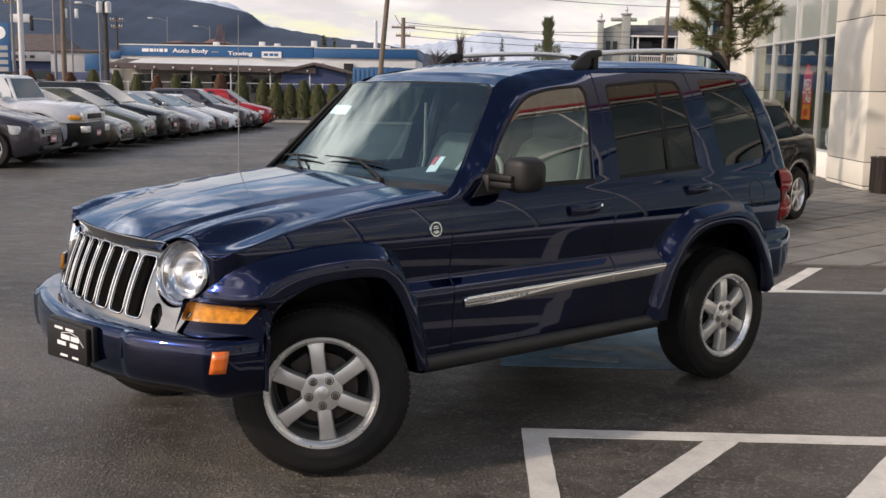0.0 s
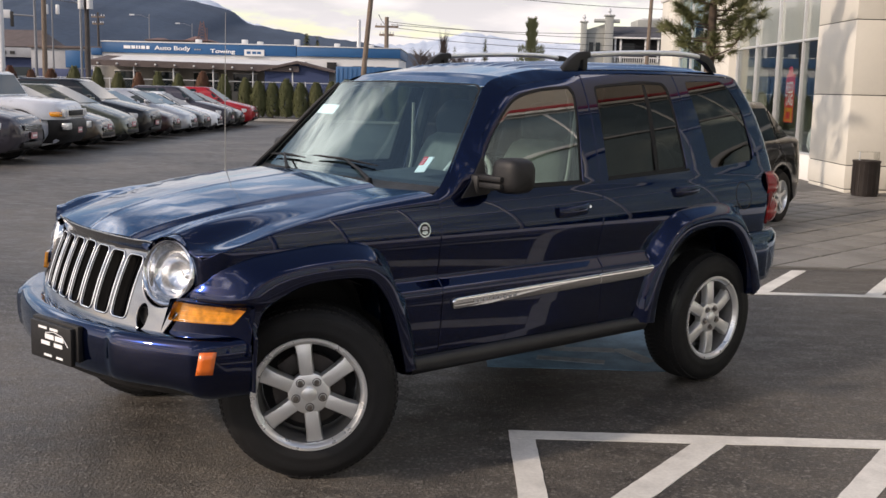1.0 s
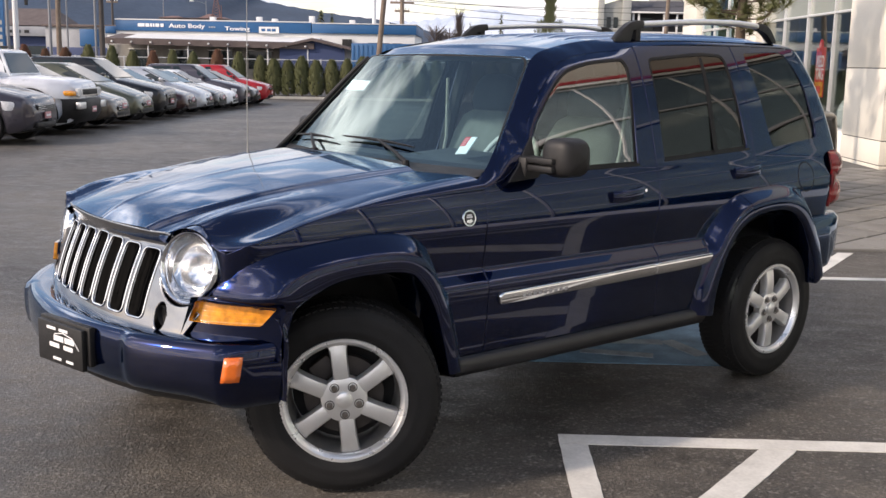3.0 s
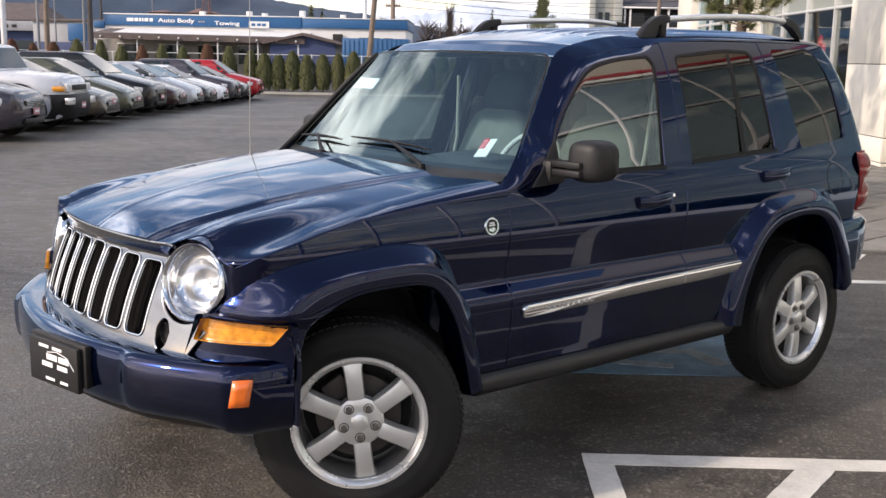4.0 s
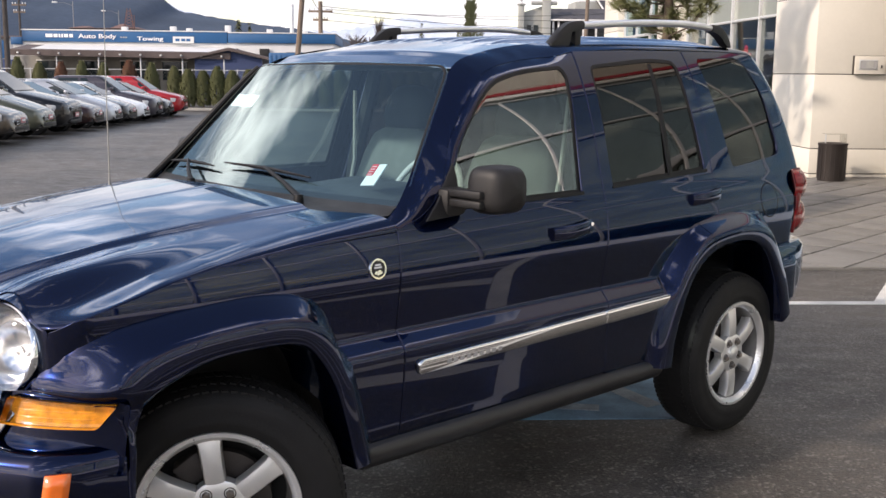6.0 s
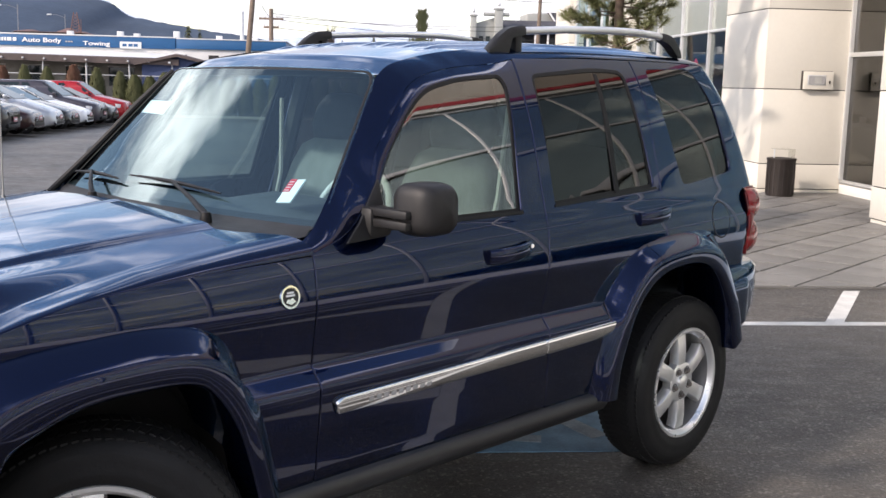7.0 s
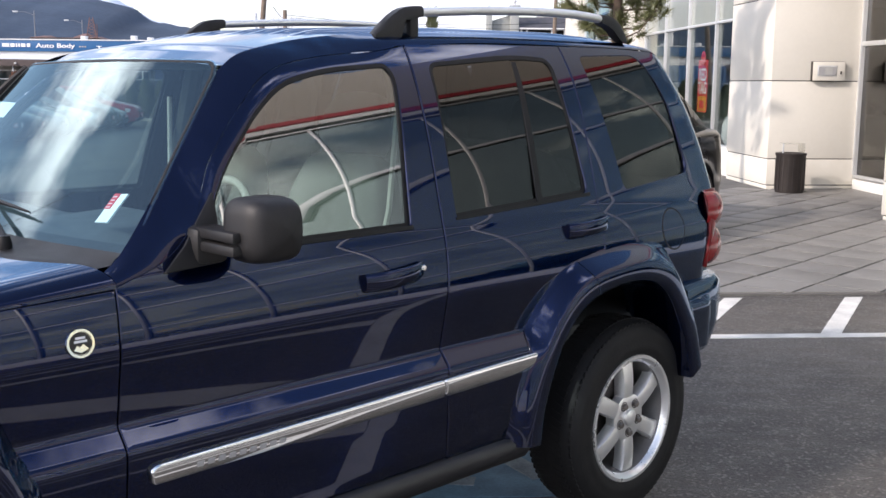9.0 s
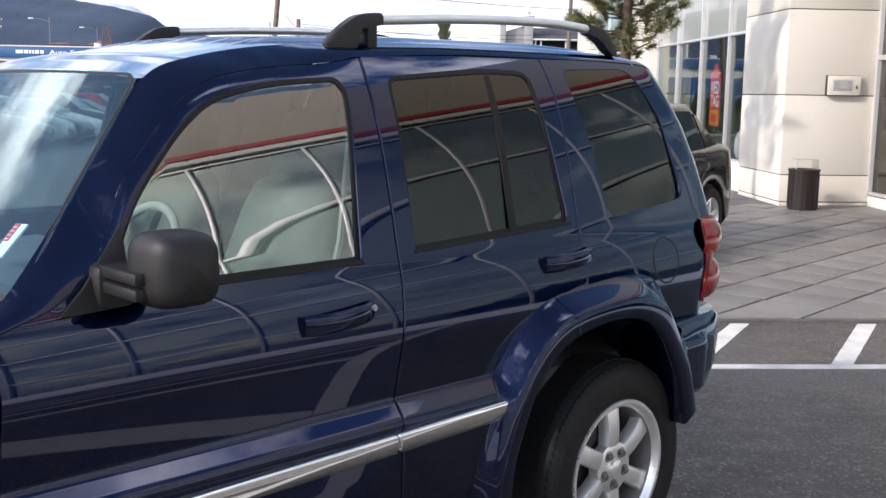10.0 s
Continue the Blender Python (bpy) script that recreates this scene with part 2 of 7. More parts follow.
M_SEAL = material("black_rubber_seal", (0.007, 0.007, 0.008), 0.5, vary=0.2, scale=20, spec=0.25)
M_RUBBER = material("tyre_rubber", (0.010, 0.010, 0.0105), 0.68, vary=0.3, scale=10, bump=0.2, bump_scale=150, spec=0.3)
M_AERIAL = material("dull_steel", (0.30, 0.30, 0.29), 0.4, metal=0.8, vary=0.1, scale=9)
M_ALLOY = material("silver_alloy", (0.78, 0.78, 0.77), 0.34, metal=0.75, vary=0.08, scale=12)
# wheel barrel: darker and rougher metal than the spokes
M_BARREL = material("dull_wheel_barrel", (0.22, 0.215, 0.21), 0.5, metal=0.6, vary=0.3, scale=12)
M_RIMLIP = material("machined_alloy", (0.80, 0.80, 0.79), 0.28, metal=0.7, vary=0.05, scale=20)
M_NUT = material("dull_wheel_nut", (0.24, 0.215, 0.19), 0.35, metal=0.8, vary=0.2, scale=20)
M_BRAKE = material("brake_dust_metal", (0.07, 0.06, 0.055), 0.6, metal=0.4, vary=0.4, scale=14)
M_WINDSHIELD = pane("windshield_glass", (0.70, 0.88, 0.92), 1.0, 1.88, (0.80, 0.97, 1.0))
M_CLEAR = pane("clear_side_glass", (0.40, 0.47, 0.42), 1.0, 2.3)
M_TINT = pane("dark_tinted_glass", (0.085, 0.085, 0.080), 1.0, 1.58, (1.0, 0.96, 0.92))
M_LENS = pane("headlight_lens", (0.95, 0.96, 0.97), 1.0, 1.45)
M_VOID = material("matt_black_mesh", (0.006, 0.006, 0.006), 0.95, vary=0.2, scale=14, spec=0.05)
M_GRILLE = material("dull_chrome", (0.27, 0.27, 0.275), 0.12, metal=1.0, vary=0.08, scale=9)
M_REFLECT = material("headlight_reflector", (0.92, 0.92, 0.93), 0.22, metal=1.0, vary=0.05, scale=20)
M_AMBER = material("amber_lens", (0.95, 0.38, 0.02), 0.12, vary=0.6, scale=34, coat=1.0)
M_ORANGE = material("orange_reflector", (0.80, 0.16, 0.015), 0.18, vary=0.15, scale=40, coat=1.0)
M_TAIL = material("red_tail_lens", (0.27, 0.006, 0.010), 0.22, vary=0.3, scale=18, coat=0.25)
M_TAILBASE = material("dark_red_lens", (0.16, 0.004, 0.006), 0.3, vary=0.3, scale=18, spec=0.3)
M_CLOTH = material("grey_seat_cloth", (0.18, 0.19, 0.175), 0.9, vary=0.2, scale=20, bump=0.3, bump_scale=300)
M_SEATDARK = material("dark_seat_cloth", (0.05, 0.056, 0.062), 0.9, vary=0.2, scale=20)
M_DASH = material("dashboard_plastic", (0.055, 0.06, 0.062), 0.65, vary=0.15, scale=20)
M_PAPER = material("white_card", (0.80, 0.80, 0.78), 0.7, vary=0.05, scale=30)
M_TAGRED = material("red_print", (0.65, 0.03, 0.04), 0.6, vary=0.1, scale=30)
M_BAR = material("grey_print", (0.35, 0.35, 0.35), 0.6, vary=0.1, scale=30)
M_WHITEBAR = material("white_print", (0.82, 0.82, 0.82), 0.6, vary=0.05, scale=30)
M_BELT = material("pale_belt_webbing", (0.55, 0.54, 0.50), 0.8, vary=0.1, scale=30)


# ---------- mesh helpers ----------
def mesh_object(name, verts, faces, mat, parent=None, smooth=35, label="", normals=None):
    me = bpy.data.meshes.new(name)
    me.from_pydata([tuple(v) for v in verts], [], [tuple(f) for f in faces])
    me.validate()
    me.materials.append(mat)
    if smooth:
        me.polygons.foreach_set("use_smooth", [True] * len(me.polygons))
        if normals is None:
            me.set_sharp_from_angle(angle=radians(smooth))
    if normals is not None and len(me.vertices) == len(normals):
        me.normals_split_custom_set_from_vertices([tuple(n) for n in normals])
    ob = new(name, me)
    if parent:
        ob.parent = parent
    if label:
        ob["label"] = label
    return ob


class Geo:
    """Collects vertices and faces of one part."""
    def __init__(self):
        self.v, self.f = [], []

    def add(self, verts, faces, m=None):
        k = len(self.v)
        self.v += [tuple(m @ Vector(p)) if m else tuple(p) for p in verts]
        self.f += [tuple(i + k for i in q) for q in faces]
        return self

    def box(self, lo, hi, b=0.0, m=None):
        """A box with its edges bevelled by b."""
        bm = bmesh.new()
        bmesh.ops.create_cube(bm, size=1)
        c = [(a + d) / 2 for a, d in zip(lo, hi)]
        for v in bm.verts:
            v.co = Vector([c[i] + v.co[i] * (hi[i] - lo[i]) for i in range(3)])
        if b > 0:
            bmesh.ops.bevel(bm, geom=list(bm.edges), offset=b, segments=2, affect="EDGES", profile=0.5)
        self.bm(bm, m)
        return self

    def bm(self, bm, m=None):
        bm.verts.index_update()
        self.add([v.co.copy() for v in bm.verts], [[v.index for v in f.verts] for f in bm.faces], m)
        bm.free()
        return self

    def tube(self, pts, r, n=8, cap=True, m=None):
        """A round tube along points; r is one radius or one for each point."""
        pts = [Vector(p) for p in pts]
        rs = r if isinstance(r, (list, tuple)) else [r] * len(pts)
        vs, fs = [], []
        side = None
        for i, p in enumerate(pts):
            d = (pts[min(i + 1, len(pts) - 1)] - pts[max(i - 1, 0)]).normalized()
            if side is None:
                side = d.orthogonal().normalized()
            side = (side - d * side.dot(d)).normalized()
            up = d.cross(side)
            for k in range(n):
                a = 2 * math.pi * k / n
                vs.append(p + (side * math.cos(a) + up * math.sin(a)) * rs[i])
        for i in range(len(pts) - 1):
            for k in range(n):
                fs.append((i * n + k, i * n + (k + 1) % n, (i + 1) * n + (k + 1) % n, (i + 1) * n + k))
        if cap:
            fs.append(tuple(reversed(range(n))))
            fs.append(tuple(range((len(pts) - 1) * n, len(pts) * n)))
        return self.add(vs, fs, m)

    def lathe(self, prof, n=32, m=None, arc=2 * math.pi):
        """Profile (radius, z) turned round the z axis."""
        vs, fs = [], []
        full = abs(arc - 2 * math.pi) < 1e-6
        cols = n if full else n + 1
        for r, z in prof:
            for k in range(cols):
                a = arc * k / n
                vs.append((r * math.cos(a), r * math.sin(a), z))
        for i in range(len(prof) - 1):
            for k in range(n):
                k2 = (k + 1) % cols
                fs.append((i * cols + k, i * cols + k2, (i + 1) * cols + k2, (i + 1) * cols + k))
        return self.add(vs, fs, m)

    def grid(self, rows, closed=False, m=None):
        """A sheet through rows of points of equal length."""
        n = len(rows[0])
        vs = [p for r in rows for p in r]
        fs = []
        for i in range(len(rows) - 1):
            for k in range(n if closed else n - 1):
                k2 = (k + 1) % n
                fs.append((i * n + k, i * n + k2, (i + 1) * n + k2, (i + 1) * n + k))
        return self.add(vs, fs, m)

    def prism(self, poly, z0, z1, m=None):
        """A flat polygon (x, y) raised from z0 to z1."""
        n = len(poly)
        vs = [(x, y, z0) for x, y in poly] + [(x, y, z1) for x, y in poly]
        fs = [tuple(reversed(range(n))), tuple(range(n, 2 * n))] + [(i, (i + 1) % n, n + (i + 1) % n, n + i) for i in range(n)]
        return self.add(vs, fs, m)

    def make(self, name, mat, parent=None, smooth=35, label="", fix=True):
        ob = mesh_object(name, self.v, self.f, mat, parent, 0, label)
        if fix:
            bm = bmesh.new(); bm.from_mesh(ob.data)
            bmesh.ops.recalc_face_normals(bm, faces=bm.faces)
            bm.to_mesh(ob.data); bm.free()
        if smooth:
            me = ob.data
            me.polygons.foreach_set("use_smooth", [True] * len(me.polygons))
            me.set_sharp_from_angle(angle=radians(smooth))
        return ob


def thing(name, label, category, m=None, group="", kind=""):
    ob = new(name)
    ob.empty_display_size = 0.1
    if m is not None:
        ob.matrix_world = m
    return tagged(ob, label, category, group, kind)


def lerp(a, b, t):
    return a + (b - a) * t


def curve_points(pts, n):
    """n points along a Catmull-Rom curve through pts, evenly spread."""
    pts = [np.array(p, float) for p in pts]
    ext = [2 * pts[0] - pts[1], *pts, 2 * pts[-1] - pts[-2]]
    fine = []
    for i in range(1, len(ext) - 2):
        for k in range(24):
            t = k / 24
            a, b, c, d = ext[i - 1:i + 3]
            fine.append(0.5 * (2 * b + (c - a) * t + (2 * a - 5 * b + 4 * c - d) * t * t + (3 * b - a - 3 * c + d) * t ** 3))
    fine.append(pts[-1])
    fine = np.array(fine)
    s = np.concatenate([[0], np.cumsum(np.linalg.norm(np.diff(fine, axis=0), axis=1))])
    u = np.linspace(0, s[-1], n)
    return np.stack([np.interp(u, s, fine[:, k]) for k in range(fine.shape[1])], axis=1)


def rounded(pts, r, n=6):
    """A closed outline with its corners rounded; r is one radius or one a corner."""
    out, m = [], len(pts)
    rs = r if isinstance(r, (list, tuple)) else [r] * m
    for i in range(m):
        p = np.array(pts[i], float)
        a, b = np.array(pts[i - 1], float) - p, np.array(pts[(i + 1) % m], float) - p
        la, lb = np.linalg.norm(a), np.linalg.norm(b)
        k = min(rs[i], la * 0.48, lb * 0.48)
        if k < 1e-4:
            out.append(p)
            continue
        pa, pb = p + a / la * k, p + b / lb * k
        for j in range(n + 1):
            t = j / n
            out.append((1 - t) ** 2 * pa + 2 * t * (1 - t) * p + t * t * pb)
    return np.array(out)


def resample(loop, step):
    out = []
    for i in range(len(loop)):
        a, b = np.array(loop[i]), np.array(loop[(i + 1) % len(loop)])
        k = max(1, int(math.ceil(np.linalg.norm(b - a) / step)))
        out += [a + (b - a) * j / k for j in range(k)]
    return np.array(out)


def inside(loop, q):
    """Which of the points q lie in the closed outline."""
    x, y = q[:, 0], q[:, 1]
    res = np.zeros(len(q), bool)
    for i in range(len(loop)):
        (x1, y1), (x2, y2) = loop[i - 1], loop[i]
        if y1 == y2:
            continue
        res ^= ((y1 > y) != (y2 > y)) & (x < (x2 - x1) * (y - y1) / (y2 - y1) + x1)
    return res


def loop_area(loop):
    x, y = loop[:, 0], loop[:, 1]
    return 0.5 * np.sum(x * np.roll(y, -1) - np.roll(x, -1) * y)


from mathutils.geometry import delaunay_2d_cdt


def panel(name, outline, surf, mat, parent, holes=(), step=0.035, depth=0.014, flip=False, label="", gap=0.0025, edge=0.0022):
    """A formed sheet: the outline, less its holes, laid on surf(a, b) -> (x, y, z), its edges turned in by depth."""
    loops = []
    for k, lp in enumerate((outline, *holes)):
        lp = resample(np.array(lp, float), step * 0.7)
        if (loop_area(lp) < 0) != (k > 0):
            lp = lp[::-1]
        d = np.roll(lp, -1, 0) - np.roll(lp, 1, 0)
        nrm = np.stack([d[:, 1], -d[:, 0]], 1)
        nrm /= np.maximum(np.linalg.norm(nrm, axis=1, keepdims=True), 1e-9)
        loops.append((lp - nrm * gap, nrm))
    allp = np.concatenate([lp for lp, _ in loops])
    lo, hi = allp.min(0), allp.max(0)
    gx, gy = np.meshgrid(np.arange(lo[0] + step / 2, hi[0], step), np.arange(lo[1] + step / 2, hi[1], step))
    g = np.stack([gx.ravel(), gy.ravel()], 1)
    keep = inside(loops[0][0], g)
    for lp, _ in loops[1:]:
        keep &= ~inside(lp, g)
    g = g[keep]
    if len(g):
        dist = np.min(np.linalg.norm(g[:, None, :] - allp[None, :, :], axis=2), axis=1)
        g = g[dist > step * 0.42]
    pts = np.concatenate([allp, g]) if len(g) else allp
    edges, k = [], 0
    for lp, _ in loops:
        n = len(lp)
        edges += [(k + i, k + (i + 1) % n) for i in range(n)]
        k += n
    vs, _, fs, ov, _, _ = delaunay_2d_cdt([Vector(p) for p in pts], edges, [], 0, 1e-7)
    p2 = np.array([tuple(v) for v in vs])
    fs = np.array([f for f in fs if len(f) == 3])
    cen = p2[fs].mean(1)
    ok = inside(loops[0][0], cen)
    for lp, _ in loops[1:]:
        ok &= ~inside(lp, cen)
    fs = fs[ok].tolist()
    e = 1e-3

    def frame_at(a, b):
        p = np.array(surf(a, b))
        da = np.array(surf(a + e, b)) - np.array(surf(a - e, b))
        db = np.array(surf(a, b + e)) - np.array(surf(a, b - e))
        nn = np.cross(da, db)
        nn /= max(np.linalg.norm(nn), 1e-12)
        return p, (-nn if flip else nn)
    verts, norms = [], []
    for a, b in p2:
        p, nn = frame_at(a, b)
        verts.append(p); norms.append(nn)
    if flip:
        fs = [f[::-1] for f in fs]
    # the turned-in edges
    for lp, nrm in loops:
        n = len(lp)
        r0, r1, r2 = [], [], []
        for (a, b), (na, nb) in zip(lp, nrm):
            p, nn = frame_at(a, b)
            q = np.array(surf(a + na * edge, b + nb * edge))
            t = q - p
            t /= max(np.linalg.norm(t), 1e-9)
            r0.append(len(verts)); verts.append(p); norms.append(nn)
            r1.append(len(verts)); verts.append(q - nn * edge); norms.append((nn + t) / np.linalg.norm(nn + t))
            r2.append(len(verts)); verts.append(q - nn * depth); norms.append(t)
        for i in range(n):
            j = (i + 1) % n
            for s, t in ((r0, r1), (r1, r2)):
                q = (s[i], t[i], t[j], s[j])
                fs.append(q if not flip else q[::-1])
    ob = mesh_object(name, verts, fs, mat, parent, 35, label, norms)
    return ob


# ---------- ground ----------
def smooth01(t):
    t = min(1, max(0, t))
    return t * t * (3 - 2 * t)


def lot_thing(name, label, category, u=0, v=0, z=0, rz=0, group="", kind=""):
    return thing(name, label, category, LOT @ pose(u, v, z, 0, 0, rz), group, kind)


def fall(u, v):
    """Height of the ground: the lot sinks a little towards the hedge and rises again behind it."""
    return -0.33 * smooth01((v - 16) / 26) * smooth01((54.5 - v) / 3) * smooth01((7.5 - u) / 5)


cuts_u = [-2500, -600, -150, -60, -30, -20, -10, -5, 0, *np.arange(2, 8.1, 0.5), 12, 25, 60, 150, 600, 2500]
cuts_v = [-2500, -600, -150, -60, -25, -10, 0, 8, *np.arange(16, 51, 2), *np.arange(51, 55.1, 0.5), 70, 150, 600, 2500]
ground = Geo().grid([[(u, v, fall(u, v)) for u in cuts_u] for v in cuts_v]).make("ground", M_ASPHALT, None, 60)
ground.matrix_world = LOT
tagged(ground, "worn dark grey asphalt of a dealership parking lot", "ground", kind="structure")


def stripe(name, poly, z=0.004, mat=None, label="worn white painted parking line on the asphalt"):
    """A painted marking with slightly ragged edges, in lot axes."""
    loop = resample(np.array(poly, float), 0.05)
    rag = random.Random(len(name) + int(1000 * abs(poly[0][0])))
    loop = [(x + rag.uniform(-0.0018, 0.0018), y + rag.uniform(-0.0018, 0.0018)) for x, y in loop]
    gg = Geo().prism(loop, 0.0005, z)
    ob = gg.make(name, mat or M_LINE, None, 0)
    ob.matrix_world = LOT
    return tagged(ob, label, "road marking", kind="structure")


def band(u0, v0, u1, v1, w):
    d = Vector((u1 - u0, v1 - v0)).normalized()
    n = Vector((-d.y, d.x)) * w / 2
    return [(u0 - n.x, v0 - n.y), (u1 - n.x, v1 - n.y), (u1 + n.x, v1 + n.y), (u0 + n.x, v0 + n.y)]


# hatched aisle beside the vehicle
stripe("road_marking", [(1.36, 0.0), (9.0, 0.0), (9.0, 0.115), (1.36, 0.115)])
stripe("road_marking", [(1.36, -3.2), (1.48, -3.2), (1.48, -0.004), (1.36, -0.004)])
for k in range(6):
    uu = 2.29 + 0.88 * k
    lo = -3.1 if k > 1 else (-1.02 if k == 0 else -2.30)
    stripe("road_marking", [(uu - 0.08, -0.004), (uu + 0.08, -0.004), (uu + 0.08 + lo * 0.69, lo), (uu - 0.08 + lo * 0.69, lo)])
# far line with its hatching up to the paved walk
stripe("road_marking", [(1.5, 3.73), (11.0, 3.73), (11.0, 3.83), (1.5, 3.83)])
for k in range(5):
    uu = 2.69 + 0.93 * k
    stripe("road_marking", [(uu - 0.07, 3.834), (uu + 0.07, 3.834), (uu + 0.07 + 0.68, 4.96), (uu - 0.07 + 0.68, 4.96)])
stripe("blue_parking_symbol", [(1.29, 1.26), (2.62, 1.26), (2.62, 2.60), (1.29, 2.60)], 0.004, M_BLUEPAINT, "faded blue painted square on the asphalt beneath the vehicle")
for poly in (band(1.75, 2.2, 1.75, 1.75, 0.10), band(1.70, 1.72, 2.1, 1.72, 0.10), band(2.13, 1.76, 2.28, 1.45, 0.10), band(1.6, 1.5, 2.0, 1.42, 0.09)):
    stripe("road_marking", poly, 0.0075, M_FADED, "worn white painted symbol stroke on blue")

# paved walk in front of the building
bed = Geo().box((2.3, 5.05, -0.05), (7.61, 22.0, 0.012)).make("pavement", M_JOINT, None, 0)
bed.matrix_world = LOT
tagged(bed, "grey stamped concrete walk with diagonal slate joints", "pavement", kind="structure")

# ---------- dealership building ----------
PILLARS = [(13.0, 14.85), (21.14, 23.2), (7.5, 9.35), (28, 30)]
REVEALS = [0.0, 0.07, 0.47, 1.645, 2.88, 4.45]
bld = lot_thing("dealership_building", "cream panelled car dealership with tall glazed showroom", "building", kind="structure")


def wall_panels(v0, v1, u0, u1):
    """A clad pillar from ground to fascia, in courses parted by dark reveals."""
    Geo().box((u0 + 0.02, v0 + 0.02, 0), (u1 - 0.02, v1 - 0.02, 4.45)).make("core", M_DARK, bld, 0)
    for a, b in zip(REVEALS[:-1], REVEALS[1:]):
        inset = 0.015 if a == 0 else 0.0
        Geo().box((u0 + inset, v0 + inset, a + (0.007 if a else 0)), (u1 - inset, v1 - inset, b - 0.007), 0.006).make("cladding_panel", M_STUCCO, bld, 30)


for v0, v1 in PILLARS:
    wall_panels(v0, v1, 7.62, 9.06 if v0 == 13.0 else 8.6)


def glazing(v0, v1, u, z0, z1, levels, step, sill=0.5, bar=0.035, glass=None, upper=None):
    """A glazed bay: frame, transoms, mullions and panes, and a low wall under it."""
    Geo().box((u - 0.05, v0, 0), (u + 0.15, v1, sill), 0.01).make("low_wall", M_WHITEPANEL, bld, 30)
    n = max(1, round((v1 - v0) / step))
    zs = [sill, *levels, z1]
    for z in zs:
        Geo().box((u - 0.05, v0, z - bar), (u + 0.08, v1, z + bar), 0.004).make("transom", M_ALU, bld, 30)
    for i in range(n + 1):
        v = lerp(v0, v1, i / n)
        Geo().box((u - 0.06, v - bar * 0.86, sill + bar + 0.001), (u + 0.08, v + bar * 0.86, z1 - bar - 0.001), 0.004).make("mullion", M_ALU, bld, 30)
    for i in range(n):
        for za, zb in zip(zs[:-1], zs[1:]):
            Geo().box((u, lerp(v0, v1, i / n) + bar * 0.9, za + bar + 0.001), (u + 0.012, lerp(v0, v1, (i + 1) / n) - bar * 0.9, zb - bar - 0.001)).make("glass_pane", (upper if upper and za > 2 else glass) or M_SHOWGLASS, bld, 0)


# the upper panes carry their sky reflection as a painted colour
glazing(14.61, 21.13, 7.85, 0.5, 4.40, [2.68], 1.6, 0.5, 0.023, M_SHOWCLEAR, M_SKYPANE)
glazing(23.21, 27.9, 7.85, 0.5, 4.40, [2.68], 1.6)
for a, b in ((-8.54, 7.49), (-20.0, -8.58)):
    glazing(a, b, 7.72, 0.5, 4.40, [1.45, 2.50, 3.28], 1.16, 0.5, 0.022, M_DIMGLASS)
# recessed entrance
glazing(9.36, 12.99, 9.02, 0.2, 4.40, [2.2], 1.2, 0.2, 0.035, M_ENTRYGLASS)
# fascia above
Geo().box((7.58, -30, 4.46), (9.2, 30.2, 4.575), 0.01).make("white_trim", M_WHITEPANEL, bld, 30)
Geo().box((7.55, -30, 4.579), (9.2, 30.2, 4.70), 0.01).make("red_band", M_RED, bld, 30, "dark red fascia stripe")
Geo().box((7.57, -30, 4.704), (9.2, 30.2, 6.35), 0.02).make("fascia", M_BEIGE, bld, 30, "plain beige fascia")
Geo().box((20.0, -30, 0.0), (20.2, 30.2, 5.6)).make("wall", M_WHITEPANEL, bld, 0)
Geo().box((9.05, 30.0, 0.0), (20.0, 30.2, 5.6)).make("wall", M_WHITEPANEL, bld, 0)
Geo().box((9.05, -30.2, 0.0), (20.0, -30.0, 5.6)).make("wall", M_WHITEPANEL, bld, 0)
Geo().box((9.2, -30, 5.2), (20.0, 30.2, 5.45)).make("roof", M_GREYPL, bld, 0)
Geo().box((9.3, -30, 4.0), (20.0, 30.0, 4.1)).make("ceiling", M_WHITEPANEL, bld, 0)
Geo().box((8.1, -30.0, 0.001), (20.0, 30.0, 0.02)).make("showroom_floor", M_STONE, bld, 0)


# ---------- the navy four-wheel-drive ----------
CY = 0.03
ZK = [0.36, 0.42, 0.50, 0.62, 0.70, 0.728, 0.744, 0.750, 0.793, 0.800, 0.90, 0.955, 0.972, 1.00, 1.05, 1.10, 1.14, 1.16, 1.23, 1.30, 1.37, 1.44, 1.51, 1.58, 1.65, 1.70, 1.74]
YK = [0.800, 0.832, 0.845, 0.852, 0.855, 0.8548, 0.8535, 0.851, 0.810, 0.807, 0.8165, 0.8215, 0.8220, 0.8195, 0.8105, 0.798, 0.785, 0.775, 0.7563, 0.7358, 0.7134, 0.6892, 0.6632, 0.6351, 0.602, 0.575, 0.54]
zz = np.linspace(0.2, 1.8, 801)
yy = np.interp(zz, ZK, YK)
ker = np.exp(-0.5 * (np.arange(-15, 16) / 1.2) ** 2); ker /= ker.sum()
yy = np.convolve(np.pad(yy, 15, mode="edge"), ker, mode="valid")
# above the strip the doors swell softly
wide = np.exp(-0.5 * (np.arange(-40, 41) / 9.0) ** 2); wide /= wide.sum()
soft_yy = np.convolve(np.pad(yy, 40, mode="edge"), wide, mode="valid")
yy = yy + (soft_yy - yy) * np.clip((zz - 0.835) / 0.03, 0, 1)
# the glasshouse is one even curve, so that it mirrors cleanly
gh = [(z, y) for z, y in zip(ZK, YK) if z >= 1.14]
bow = np.polyval(np.polyfit([z for z, _ in gh], [y for _, y in gh], 3), zz)
